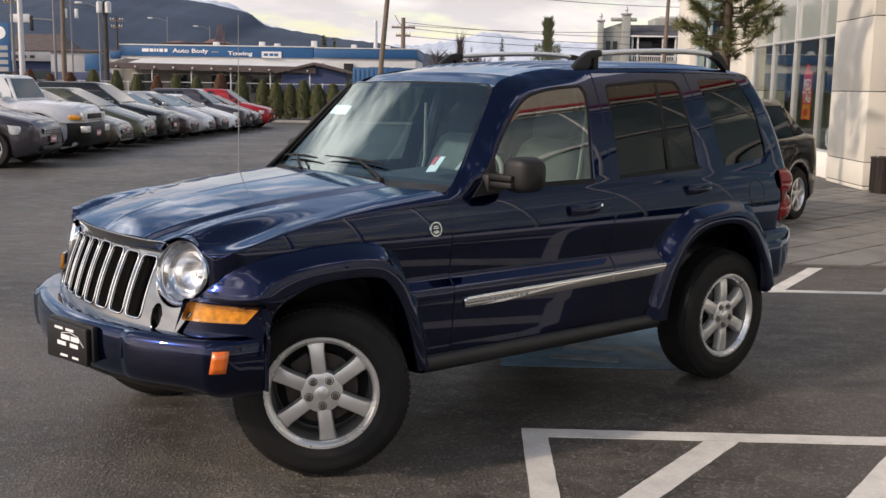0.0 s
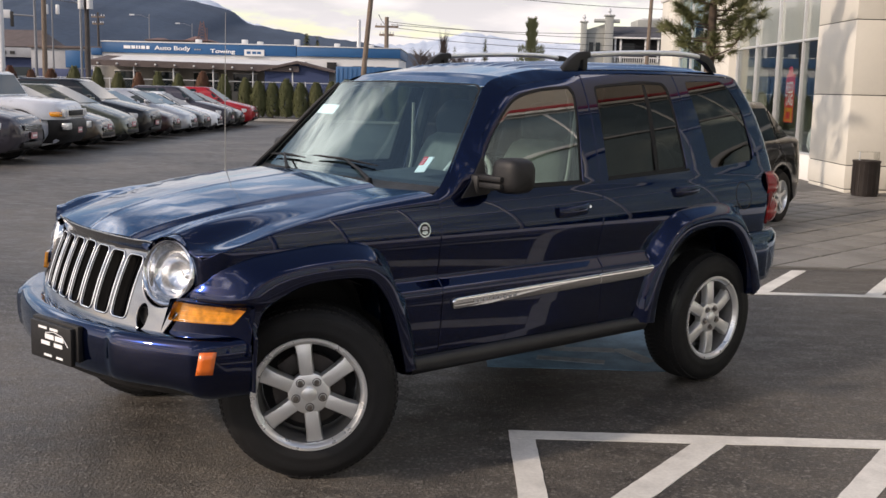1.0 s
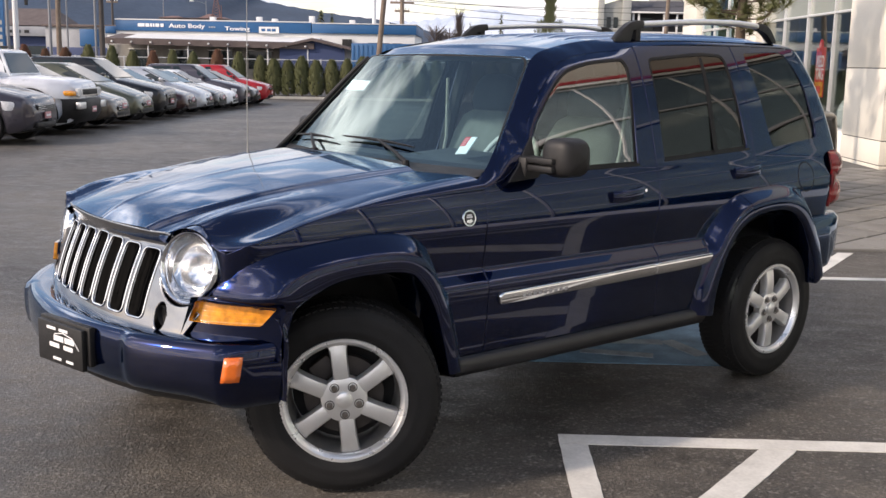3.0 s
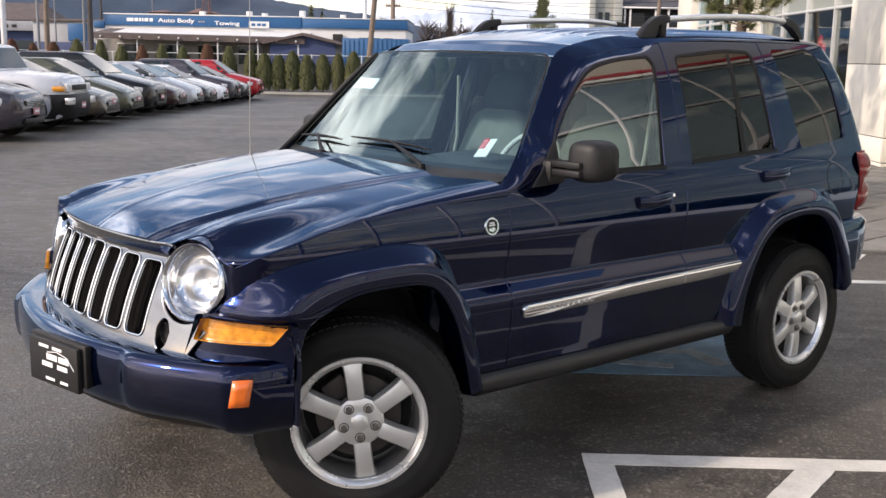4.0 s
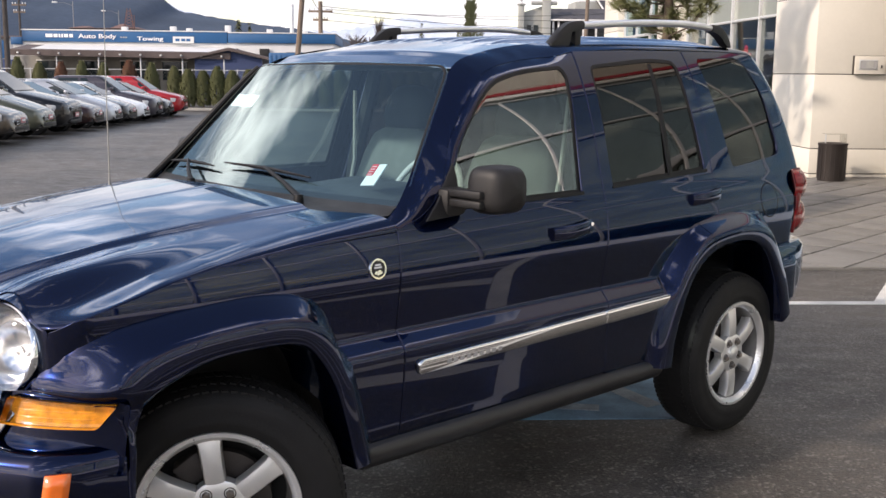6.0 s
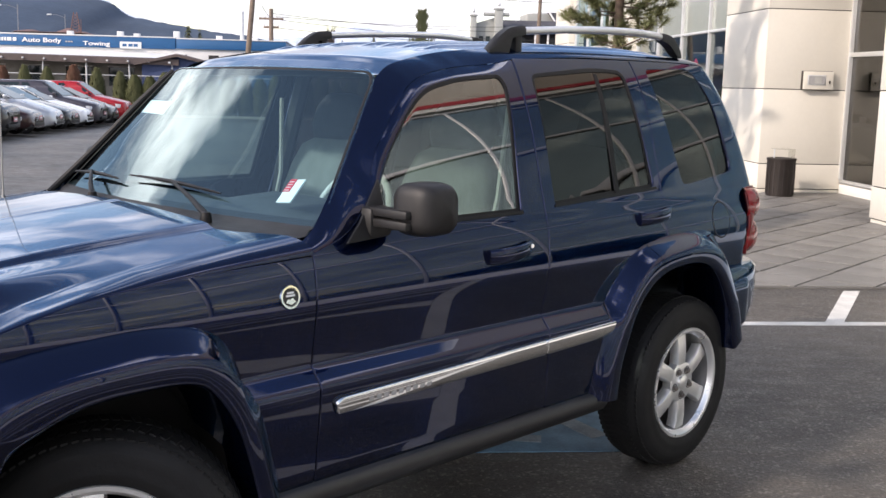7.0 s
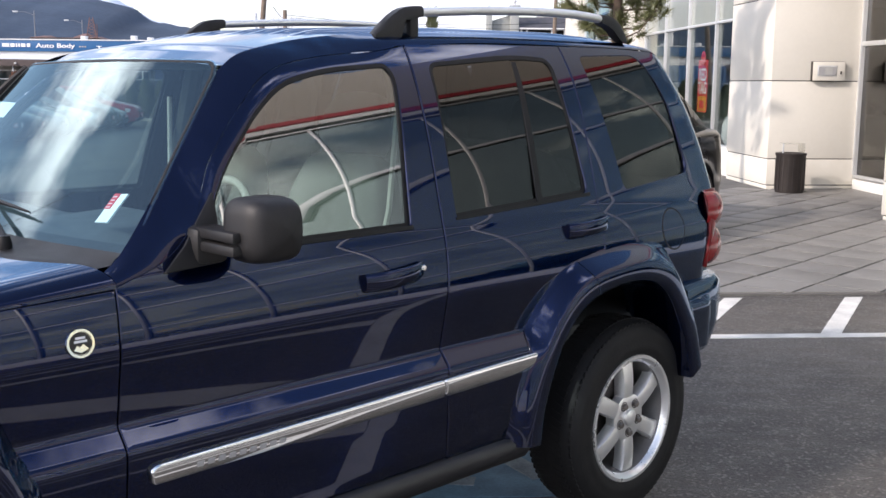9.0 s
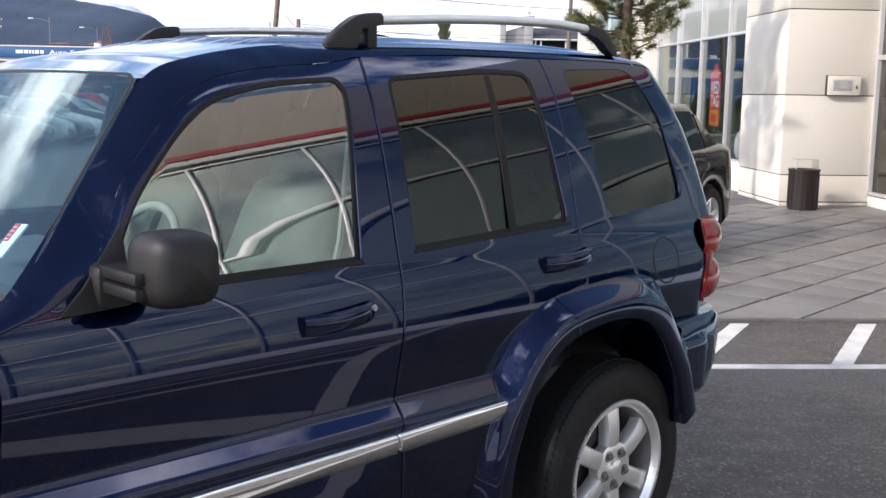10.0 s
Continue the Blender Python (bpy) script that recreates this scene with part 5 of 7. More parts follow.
# roof rails
for s, yr in ((-1, CY - 0.555), (1, CY + 0.56)):
    f = Geo()
    rows = []
    for x, zlo, zhi, w in ((1.645, 1.714, 1.724, 0.020), (1.68, 1.714, 1.755, 0.023), (1.715, 1.714, 1.782, 0.025), (1.745, 1.714, 1.800, 0.025), (1.765, 1.770, 1.808, 0.024), (1.803, 1.776, 1.815, 0.023), (1.83, 1.782, 1.817, 0.021), (1.845, 1.785, 1.816, 0.019)):
        rows.append([(x, yr + w * cy, lerp(zlo, zhi, cz)) for cy, cz in ((-1, 0), (-1, 0.7), (-0.6, 1), (0.6, 1), (1, 0.7), (1, 0))])
    f.grid(rows, True)
    f.f += [tuple(range(6)), tuple(range(42, 48))]
    rail = f.make("roof_rail", M_BLACKPL, suv, 40, "silver roof rail on black feet")
    Geo().box((1.786, yr - 0.022, 1.712), (1.822, yr + 0.022, 1.785), 0.006).make("rail_post", M_BLACKPL, rail, 40)
    rows = []
    for x, z in zip(np.linspace(1.835, 2.79, 12), 1.798 + np.array([0, 0.006, 0.012, 0.018, 0.022, 0.026, 0.029, 0.031, 0.032, 0.031, 0.027, 0.020])):
        rows.append([(x, yr + 0.019 * math.cos(a), z + 0.015 * math.sin(a)) for a in np.linspace(0, 2 * math.pi, 14, endpoint=False)])
    Geo().grid(rows, True).make("rail_bar", M_ALLOY, rail, 60)
    r = Geo()
    rows = []
    for x, zlo, zhi, w in ((2.76, 1.804, 1.836, 0.020), (2.80, 1.794, 1.834, 0.021), (2.835, 1.778, 1.828, 0.021), (2.86, 1.758, 1.818, 0.020), (2.885, 1.742, 1.802, 0.019), (2.91, 1.736, 1.778, 0.017), (2.925, 1.735, 1.750, 0.014)):
        rows.append([(x, yr + w * cy, lerp(zlo, zhi, cz)) for cy, cz in ((-1, 0), (-1, 0.7), (-0.6, 1), (0.6, 1), (1, 0.7), (1, 0))])
    r.grid(rows, True)
    r.f += [tuple(range(6)), tuple(range(36, 42))]
    r.make("rail_foot", M_BLACKPL, rail, 40)

# cowl, wipers, aerial
rows = []
for y in np.linspace(-0.76, 0.76, 41):
    xb, xs = bonnet_back(abs(y) / 0.80), 0.615 + 0.14 * y * y
    rows.append([(xb - 0.04, CY + y, 1.150 - 0.03 * y * y), (xb - 0.004, CY + y, 1.172 - 0.03 * y * y), (lerp(xb, xs, 0.5), CY + y, 1.168 - 0.02 * y * y), (xs - 0.01, CY + y, 1.172), (xs + 0.04, CY + y, 1.196)])
cowl = Geo().grid(rows).make("cowl_panel", M_BLACKPL, suv, 60)
for yv in (-0.20, 0.10, 0.46):
    vent = Geo()
    for k in range(7):
        vent.box((0.548, CY + yv + 0.022 * k, 1.166), (0.588, CY + yv + 0.022 * k + 0.010, 1.174), 0.002)
    vent.make("cowl_vent", M_SEAL, cowl, 0)


def wiper(piv, tip0, tip1, mid):
    wp = Geo().lathe([(0.0, 0.03), (0.014, 0.028), (0.018, 0.01), (0.02, -0.01)], 14, Matrix.Translation(piv)).make("wiper", M_SEAL, suv, 40)
    Geo().tube([Vector(piv) + Vector((0, 0, 0.02)), lerp(Vector(piv), Vector(mid), 0.35) + Vector((-0.01, 0, 0.03)), Vector(mid) + Vector((-0.012, 0, 0.016))], [0.011, 0.008, 0.005], 8).make("wiper_arm", M_SEAL, wp, 40)
    pts = [lerp(Vector(tip0), Vector(tip1), t) + Vector((-0.008, 0, 0.006 + 0.006 * math.sin(math.pi * t))) for t in np.linspace(0, 1, 7)]
    Geo().tube(pts, [0.003, 0.005, 0.007, 0.008, 0.007, 0.005, 0.003], 6).make("wiper_blade", M_SEAL, wp, 40)


def on_screen(yl, z, out=0.012):
    x, y, zz_ = screen(CY + yl, z)
    return (x - out, y, zz_ + out * 0.5)


wiper((0.575, CY - 0.40, 1.170), on_screen(0.22, 1.246), on_screen(-0.34, 1.232), on_screen(-0.07, 1.242))
wiper((0.575, CY + 0.31, 1.170), on_screen(0.71, 1.222), on_screen(0.28, 1.230), on_screen(0.52, 1.230))
Geo().tube([(0.42, CY + 0.68, 1.12), (0.42, CY + 0.68, 1.18), (0.422, CY + 0.68, 1.55), (0.428, CY + 0.68, 1.97)], [0.010, 0.003, 0.002, 0.0014], 8).make("aerial", M_AERIAL, suv, 40, "thin whip aerial")

# cabin
Geo().box((0.62, CY - 0.70, 0.60), (3.05, CY + 0.70, 0.72), 0.03).make("cabin_floor", M_DASH, suv, 30)
rows = []
for y in np.linspace(-0.73, 0.73, 16):
    rows.append([(0.66 + 0.1 * y * y, CY + y, 1.150), (0.80 + 0.06 * y * y, CY + y, 1.172 + (0.03 if y < -0.1 and y > -0.6 else 0)), (1.02, CY + y, 1.165 + (0.05 if y < -0.12 and y > -0.6 else 0)), (1.09, CY + y, 1.10), (1.10, CY + y, 0.85), (1.0, CY + y, 0.72)])
Geo().grid(rows).make("dashboard", M_DASH, suv, 50)


def seat(x, y, w, rest):
    """A seat with cushion, backrest and headrest, facing the nose."""
    st = Geo().box((x - 0.28, y - w / 2, 0.66), (x + 0.24, y + w / 2, 0.84), 0.05).make("seat", M_CLOTH, suv, 50, "grey cloth seat")
    mm = Matrix.Translation((x + 0.20, y, 0.79)) @ pose(0, 0, 0, 0, 14, 0)
    rows = []
    for z, hw, t in ((0.0, 0.98, 0.10), (0.12, 1.0, 0.11), (0.30, 0.96, 0.10), (0.45, 0.86, 0.085), (0.54, 0.72, 0.07), (0.575, 0.5, 0.045)):
        rows.append([(math.copysign(abs(math.cos(a)) ** 0.5, math.cos(a)) * t, math.copysign(abs(math.sin(a)) ** 0.55, math.sin(a)) * hw * w / 2, z) for a in np.linspace(0, 2 * math.pi, 24, endpoint=False)])
    gg = Geo().grid(rows, True, mm)
    gg.make("backrest", M_CLOTH, st, 60)
    for yr in (rest if isinstance(rest, (list, tuple)) else [rest]):
        rows = []
        for z, hw, t in ((0.560, 0.5, 0.03), (0.575, 0.95, 0.055), (0.63, 1.10, 0.07), (0.71, 1.04, 0.065), (0.765, 0.78, 0.045), (0.78, 0.4, 0.02)):
            rows.append([(math.copysign(abs(math.cos(a)) ** 0.6, math.cos(a)) * t, yr + math.copysign(abs(math.sin(a)) ** 0.6, math.sin(a)) * hw * 0.135, z) for a in np.linspace(0, 2 * math.pi, 20, endpoint=False)])
        Geo().grid(rows, True, mm).make("headrest", M_SEATDARK, st, 60)
        Geo().tube([(0, yr - 0.06, 0.55), (0, yr - 0.06, 0.63)], 0.007, 8, True, mm).tube([(0, yr + 0.06, 0.55), (0, yr + 0.06, 0.63)], 0.007, 8, True, mm).make("headrest_post", M_DASH, st, 40)


seat(1.40, CY - 0.35, 0.52, 0.0)
seat(1.40, CY + 0.37, 0.52, 0.0)
seat(2.30, CY, 1.25, [-0.38, 0.38])
swm = Matrix.Translation((1.17, CY - 0.37, 1.13)) @ pose(0, 0, 0, 0, -64, 0)
sw = Geo()
ring = [(0.185 * math.cos(a), 0.185 * math.sin(a), 0) for a in np.linspace(0, 2 * math.pi, 33)]
sw.tube(ring, 0.012, 8, False, swm)
steering = sw.make("steering_wheel", M_BELT, suv, 60, "pale grey steering wheel")
Geo().box((-0.17, -0.018, -0.012), (0.17, 0.018, 0.012), 0.006, swm).lathe([(0.0, 0.03), (0.05, 0.025), (0.065, 0.0), (0.06, -0.03)], 20, swm).make("wheel_centre", M_DASH, steering, 40)
for s in (-1, 1):
    y0 = CY + s * 0.66
    Geo().tube([(1.66, y0, 1.52), (1.64, y0 - s * 0.02, 1.2), (1.55, y0 - s * 0.03, 0.85)], 0.010, 6).make("seat_belt", M_BELT, suv, 40)
    Geo().tube([(1.68, CY + s * 0.74, 0.9), (1.70, CY + s * 0.71, 1.2), (1.72, CY + s * 0.56, 1.66)], 0.035, 8).make("inner_pillar", M_DASH, suv, 40)
rows = [[(x, CY + y, roof_edge_z(x) - 0.035 + 0.01 * (1 - y * y)) for y in np.linspace(-0.53, 0.53, 9)] for x in np.linspace(1.14, 2.98, 9)]
Geo().grid(rows).make("headliner", M_CLOTH, suv, 60)
# hanging price card behind the windscreen
tm = Matrix.Translation((0.796, -0.494, 1.252)) @ pose(0, 0, 0, 0, 42, 0) @ pose(0, 0, 0, 0, 0, -8)
card = Geo().box((-0.002, -0.042, -0.036), (0.002, 0.042, 0.055), 0, tm).make("price_card", M_PAPER, None, 0)
tagged(card, "white price card with red print behind the windscreen", "card")
Geo().box((-0.004, 0.004, 0.006), (-0.0022, 0.042, 0.055), 0, tm).make("print_bar", M_TAGRED, card, 0)
for k in range(4):
    Geo().box((-0.0052, 0.009, 0.010 + 0.011 * k), (-0.0041, 0.036, 0.012 + 0.011 * k), 0, tm).make("print_bar", M_WHITEBAR, card, 0)


# ---------- things by the building ----------
bin_ = lot_thing("litter_bin", "dark brown round litter bin with a clear ash tray hood", "bin", 7.75, 12.42)
M_BIN = material("dark_brown_metal", (0.035, 0.028, 0.025), 0.45, metal=0.3, vary=0.3, scale=6)
Geo().lathe([(0.0, 0.0), (0.19, 0.0), (0.20, 0.02), (0.205, 0.05), (0.21, 0.55), (0.222, 0.575), (0.222, 0.60), (0.20, 0.605), (0.16, 0.60), (0.15, 0.56), (0.0, 0.55)], 40).make("body", M_BIN, bin_, 40)
gg = Geo()
for k in range(18):
    a = 2 * math.pi * k / 18
    gg.box((0.205, -0.008, 0.06), (0.214, 0.008, 0.54), 0, Matrix.Rotation(a, 4, "Z"))
gg.make("ribs", M_BIN, bin_, 0)
Geo().tube([(-0.12, 0, 0.55), (-0.12, 0, 0.74)], 0.012, 8).make("post", M_ALU, bin_, 40)
M_ACRYL = pane("clear_acrylic", (0.86, 0.86, 0.84), 1.0, 1.4)
Geo().box((-0.13, -0.12, 0.735), (0.16, 0.12, 0.745), 0.002).box((0.15, -0.12, 0.61), (0.158, 0.12, 0.735), 0.001).make("hood", M_ACRYL, bin_, 30)

M_STEELFLAP = material("pale_grey_flap", (0.42, 0.42, 0.40), 0.5, vary=0.15, scale=12)
box_ = lot_thing("deposit_box", "cream metal night deposit box with a dark edge on the wall", "box", 8.46, 12.995, 1.79)
Geo().box((-0.247, -0.06, -0.139), (0.249, 0.0, 0.147), 0.004).make("backing", M_BRAKE, box_, 30)
Geo().box((-0.240, -0.085, -0.140), (0.250, -0.0605, 0.140), 0.006).make("frame", M_STUCCO, box_, 30)
Geo().box((-0.175, -0.089, -0.075), (0.125, -0.0855, 0.085), 0.001).make("door", M_ALU, box_, 30)
Geo().box((-0.155, -0.092, -0.055), (0.105, -0.0895, 0.065), 0).make("notice", M_BAR, box_, 0)
Geo().box((-0.06, -0.0945, -0.045), (0.05, -0.0925, 0.055), 0).make("notice_panel", M_STEELFLAP, box_, 0)
Geo().box((0.175, -0.10, -0.045), (0.195, -0.0855, 0.0), 0.003).make("lock", M_BRAKE, box_, 30)

# red banner in the showroom window
M_ORANGEP = material("orange_print", (0.75, 0.30, 0.02), 0.5, vary=0.2, scale=10)
ban = lot_thing("window_banner", "tall red sale banner with white letters inside the showroom window", "banner", 7.91, 17.20, 1.06)
Geo().box((0.0, -0.29, 0.0), (0.006, 0.29, 0.98), 0.001).make("sheet", M_TAGRED, ban, 0)
for txt, z in (("RED", 0.60), ("TAG", 0.35)):
    cu = bpy.data.curves.new("banner_text", "FONT")
    cu.body, cu.size, cu.extrude, cu.align_x, cu.offset = txt, 0.32, 0.001, "CENTER", 0.006
    to = new("lettering", cu)
    cu.materials.append(M_WHITEBAR)
    to.parent = ban
    to.matrix_basis = Matrix.Translation((-0.004, 0.0, z)) @ pose(0, 0, 0, 90, 0, -90) @ Matrix.Diagonal((0.80, 1, 1, 1))
Geo().box((-0.003, -0.24, 0.02), (-0.001, 0.24, 0.30), 0).make("price_field", M_ORANGEP, ban, 0)
Geo().box((-0.005, -0.13, 0.07), (-0.0035, 0.15, 0.22), 0).make("price_mark", M_TAGRED, ban, 0)
Geo().lathe([(0.0, -0.001), (0.14, -0.001), (0.15, 0.004)], 24, Matrix.Translation((0, 0, 1.0)) @ pose(0, 0, 0, 0, -90, 0)).make("banner_top", M_TAGRED, ban, 0)


# ---------- other cars ----------
def paint(name, c, metal=0.3):
    return material(name, c, 0.28, metal=metal, vary=0.1, scale=3, coat=0.8, spec=0.1)


M_CARGLASS = material("car_glass", (0.014, 0.024, 0.028), 0.05, vary=0.3, scale=2, ior=1.38)
M_PLATE = material("pink_dealer_plate", (0.55, 0.26, 0.27), 0.5, vary=0.2, scale=20)
M_LAMP = material("clear_lamp", (0.78, 0.79, 0.80), 0.25, vary=0.35, scale=25, coat=0.6)

SEDAN = dict(L=4.55, W=0.89, wb=2.7, fo=0.90, nose=0.60, hood=0.95, belt=0.99, cowl=1.20, roof=1.45, r0=2.10, r1=3.15, tail=3.95, deck=1.05, wr=0.32)
HATCH = dict(L=4.3, W=0.88, wb=2.65, fo=0.88, nose=0.62, hood=0.98, belt=1.03, cowl=1.0, roof=1.49, r0=1.95, r1=3.35, tail=4.1, deck=1.10, wr=0.32)
HATCH2 = dict(L=4.3, W=0.88, wb=2.6, fo=0.88, nose=0.74, hood=0.98, belt=1.02, cowl=1.1, roof=1.52, r0=1.75, r1=3.55, tail=4.22, deck=1.08, wr=0.325)
SUVK = dict(L=4.5, W=0.91, wb=2.66, fo=0.80, nose=0.80, hood=1.09, belt=1.13, cowl=1.22, roof=1.68, r0=2.0, r1=3.75, tail=4.40, deck=1.20, wr=0.355)
BOXY = dict(L=4.67, W=0.95, wb=2.69, fo=0.88, nose=1.02, hood=1.19, belt=1.24, cowl=1.28, roof=1.73, r0=1.52, r1=4.20, tail=4.55, deck=1.24, wr=0.40)


def car(kind, mat, label, m, roof_mat=None, lamp="clear", plate_=True):
    """A parked car; x runs back from the nose, z up, its right side towards +y."""
    k = kind
    ob = thing("parked_car", label, "car", m, "parked cars in the row")
    L, W = k["L"], k["W"]
    xs = [0.0, 0.04, 0.14, 0.35, 0.7, k["cowl"], 1.9, 2.6, 3.3, L - 0.5, L - 0.15, L - 0.03, L]
    rows = []
    ax = (k["fo"], k["fo"] + k["wb"])
    fine = sorted(set(list(np.linspace(0, L, 60)) + [0.015, 0.03, 0.06, 0.09, 0.12, 0.16, 0.2, L - 0.015, L - 0.06, L - 0.1] + xs))
    for x in fine:
        w = W * (1 - 0.24 * max(0, 1 - x / 0.62) ** 2.0 - 0.20 * max(0, 1 - x / 0.14) ** 2.2 - 0.12 * max(0, 1 - (L - x) / 0.45) ** 2)
        if x < k["cowl"]:
            zt = lerp(k["nose"], k["hood"], min(1, x / k["cowl"]) ** (0.82 if kind is not BOXY else 0.4))
        elif x < k["tail"]:
            zt = lerp(k["hood"], k["deck"], (x - k["cowl"]) / (k["tail"] - k["cowl"]))
        else:
            zt = k["deck"] - 0.10 * ((x - k["tail"]) / max(0.05, L - k["tail"])) ** 2
        zb = 0.20 + 0.10 * max(0, 1 - x / 0.4) + 0.10 * max(0, 1 - (L - x) / 0.4)
        for a in ax:      # wheel openings
            d = abs(x - a)
            if d < k["wr"] + 0.06:
                zb = max(zb, k["wr"] + math.sqrt((k["wr"] + 0.06) ** 2 - d * d))
        zt -= 0.16 * max(0, 1 - x / 0.16) ** 2 + 0.16 * max(0, 1 - (L - x) / 0.16) ** 2
        zb += 0.14 * max(0, 1 - x / 0.16) ** 2 + 0.14 * max(0, 1 - (L - x) / 0.16) ** 2
        zsh = zt - 0.05
        zb = min(zb, zsh - 0.12)
        row = []
        for f, z in ((0.30, zb + 0.0), (0.93, zb), (0.985, lerp(zb, zsh, 0.08)), (1.0, lerp(zb, zsh, 0.35)), (0.985, lerp(zb, zsh, 0.72)), (0.955, zsh - 0.02), (0.90, zt - 0.02), (0.72, zt + 0.012), (0.4, zt + 0.03), (0, zt + 0.036)):
            row.append((x, f * w, z))
        row += [(p[0], -p[1], p[2]) for p in row[-2::-1]]
        rows.append(row)
    gg = Geo().grid(rows)
    n = len(rows[0])
    gg.f.append(tuple(range(n)))
    gg.f.append(tuple(range((len(rows) - 1) * n, len(rows) * n)))
    gg.make("body", mat, ob, 40)
    # cabin: pillars and roof, with panes set proud
    zb0, zr = k["belt"], k["roof"]
    base = [(k["cowl"], W * 0.86), (k["r0"], W * 0.90), (k["r1"], W * 0.88), (k["tail"], W * 0.80)]
    top = [(k["r0"], W * 0.66), (k["r0"] + 0.25, W * 0.70), (k["r1"] - 0.15, W * 0.69), (k["r1"], W * 0.62)]
    def ring(zs, pts):
        return [(x, y, zs) for x, y in pts] + [(x, -y, zs) for x, y in pts[::-1]]
    rows = [ring(zb0 - 0.06, base), ring(lerp(zb0, zr, 0.5) - 0.06, [(lerp(b[0], t[0], 0.5), lerp(b[1], t[1], 0.47)) for b, t in zip(base, top)]), ring(zr - 0.06, top), ring(zr - 0.015, [(x + (0.1 if i == 0 else -0.1 if i == 3 else 0), y * 0.93) for i, (x, y) in enumerate(top)]), ring(zr, [(lerp(x, (k["r0"] + k["r1"]) / 2, 0.2), y * 0.6) for x, y in top])]
    gg = Geo().grid(rows, True)
    gg.f.append(tuple(range(4 * 8, 5 * 8)))
    gg.make("cabin", roof_mat or mat, ob, 45)
    def quad(p, inset, out):
        p = [Vector(q) for q in p]
        c = sum(p, Vector()) / 4
        nn = (p[1] - p[0]).cross(p[3] - p[0]).normalized()
        if nn.dot(out) < 0:
            nn = -nn
        q = [c + (v - c) * (1 - inset) for v in p]
        return [v + nn * 0.012 for v in q] + [v - nn * 0.01 for v in q]
    BOXF = [(0, 1, 2, 3), (7, 6, 5, 4), (0, 4, 5, 1), (1, 5, 6, 2), (2, 6, 7, 3), (3, 7, 4, 0)]
    za, zt_ = zb0 - 0.01, zr - 0.07
    def edge_pt(i, z, s):
        t = (z - (zb0 - 0.06)) / (zr - 0.06 - zb0 + 0.06)
        return (lerp(base[i][0], top[i][0], t), s * lerp(base[i][1], top[i][1], t), z)
    Geo().add(quad([edge_pt(0, za, 1), edge_pt(0, za, -1), edge_pt(0, zt_, -1), edge_pt(0, zt_, 1)], 0.07, Vector((-1, 0, 1))), BOXF).make("windscreen", M_CARGLASS, ob, 0)
    Geo().add(quad([edge_pt(3, za + 0.04, 1), edge_pt(3, za + 0.04, -1), edge_pt(3, zt_, -1), edge_pt(3, zt_, 1)], 0.09, Vector((1, 0, 1))), BOXF).make("rear_window", M_CARGLASS, ob, 0)
    for s in (-1, 1):
        a, b, c_, d = (lambda z: edge_pt(0, z, s)), (lambda z: edge_pt(1, z, s)), (lambda z: edge_pt(2, z, s)), (lambda z: edge_pt(3, z, s))
        mid = lambda z: tuple(lerp(Vector(b(z)), Vector(c_(z)), 0.42))
        for nm, p, q in (("side_window", a, mid), ("side_window", mid, c_), ("quarter_window", c_, d)):
            Geo().add(quad([p(za), q(za), q(zt_), p(zt_)], 0.09 if nm == "side_window" else 0.2, Vector((0, s, 0.3))), BOXF).make(nm, M_CARGLASS, ob, 0)
        Geo().box((k["cowl"] + 0.28, s * (W * 0.93 + 0.06) - 0.07, k["belt"] + 0.0), (k["cowl"] + 0.40, s * (W * 0.93 + 0.06) + 0.07, k["belt"] + 0.13), 0.03).make("mirror", mat, ob, 40)
        # lamps
        zl = k["nose"] - (0.10 if kind is not BOXY else 0.16)
        if lamp == "boxy":
            Geo().box((0.0, s * 0.74 - 0.10, zl - 0.055), (0.30, s * 0.74 + 0.10, zl + 0.055), 0.03).make("turn_lamp", M_AMBER, ob, 30)
            Geo().lathe([(0.0, 0.02), (0.07, 0.015), (0.085, 0.0), (0.085, -0.05)], 20, Matrix.Translation((-0.02, s * 0.57, zl)) @ pose(0, 0, 0, 0, -90, 0)).make("headlamp", M_LAMP, ob, 40)
        else:
            rows = []
            for t in np.linspace(0, 1, 8):
                x = lerp(0.035, 0.46, t ** 1.5)
                w = W * (1 - 0.24 * max(0, 1 - x / 0.62) ** 2.0 - 0.20 * max(0, 1 - x / 0.14) ** 2.2)
                y = lerp(0.50 * W, w * 0.985, min(1, t * 1.5))
                rows.append([(x - 0.012 + o, s * (y + 0.004), lerp(zl - 0.075, zl + 0.035 + 0.06 * t, h)) for h, o in ((0, 0.012), (0.15, 0.0), (0.5, -0.006), (0.85, 0.002), (1, 0.02))])
            Geo().grid(rows).make("headlamp", M_LAMP, ob, 50)
        for xw in ax:
            wp = Matrix.Translation((xw, s * (W - 0.10), k["wr"])) @ pose(0, 0, 0, -90 * s, 0, 0)
            Rr, rr = k["wr"], k["wr"] * 0.66
            Geo().lathe([(rr, -0.08), (Rr - 0.02, -0.10), (Rr, -0.07), (Rr, 0.07), (Rr - 0.02, 0.10), (rr + 0.02, 0.105), (rr, 0.095)], 36, wp).make("tyre", M_RUBBER, ob, 40)
            gg = Geo().lathe([(rr, 0.095), (rr * 0.95, 0.10), (rr * 0.90, 0.08), (rr * 0.88, -0.06)], 30, wp).lathe([(0.0, 0.085), (0.05, 0.085), (0.06, 0.06)], 16, wp)
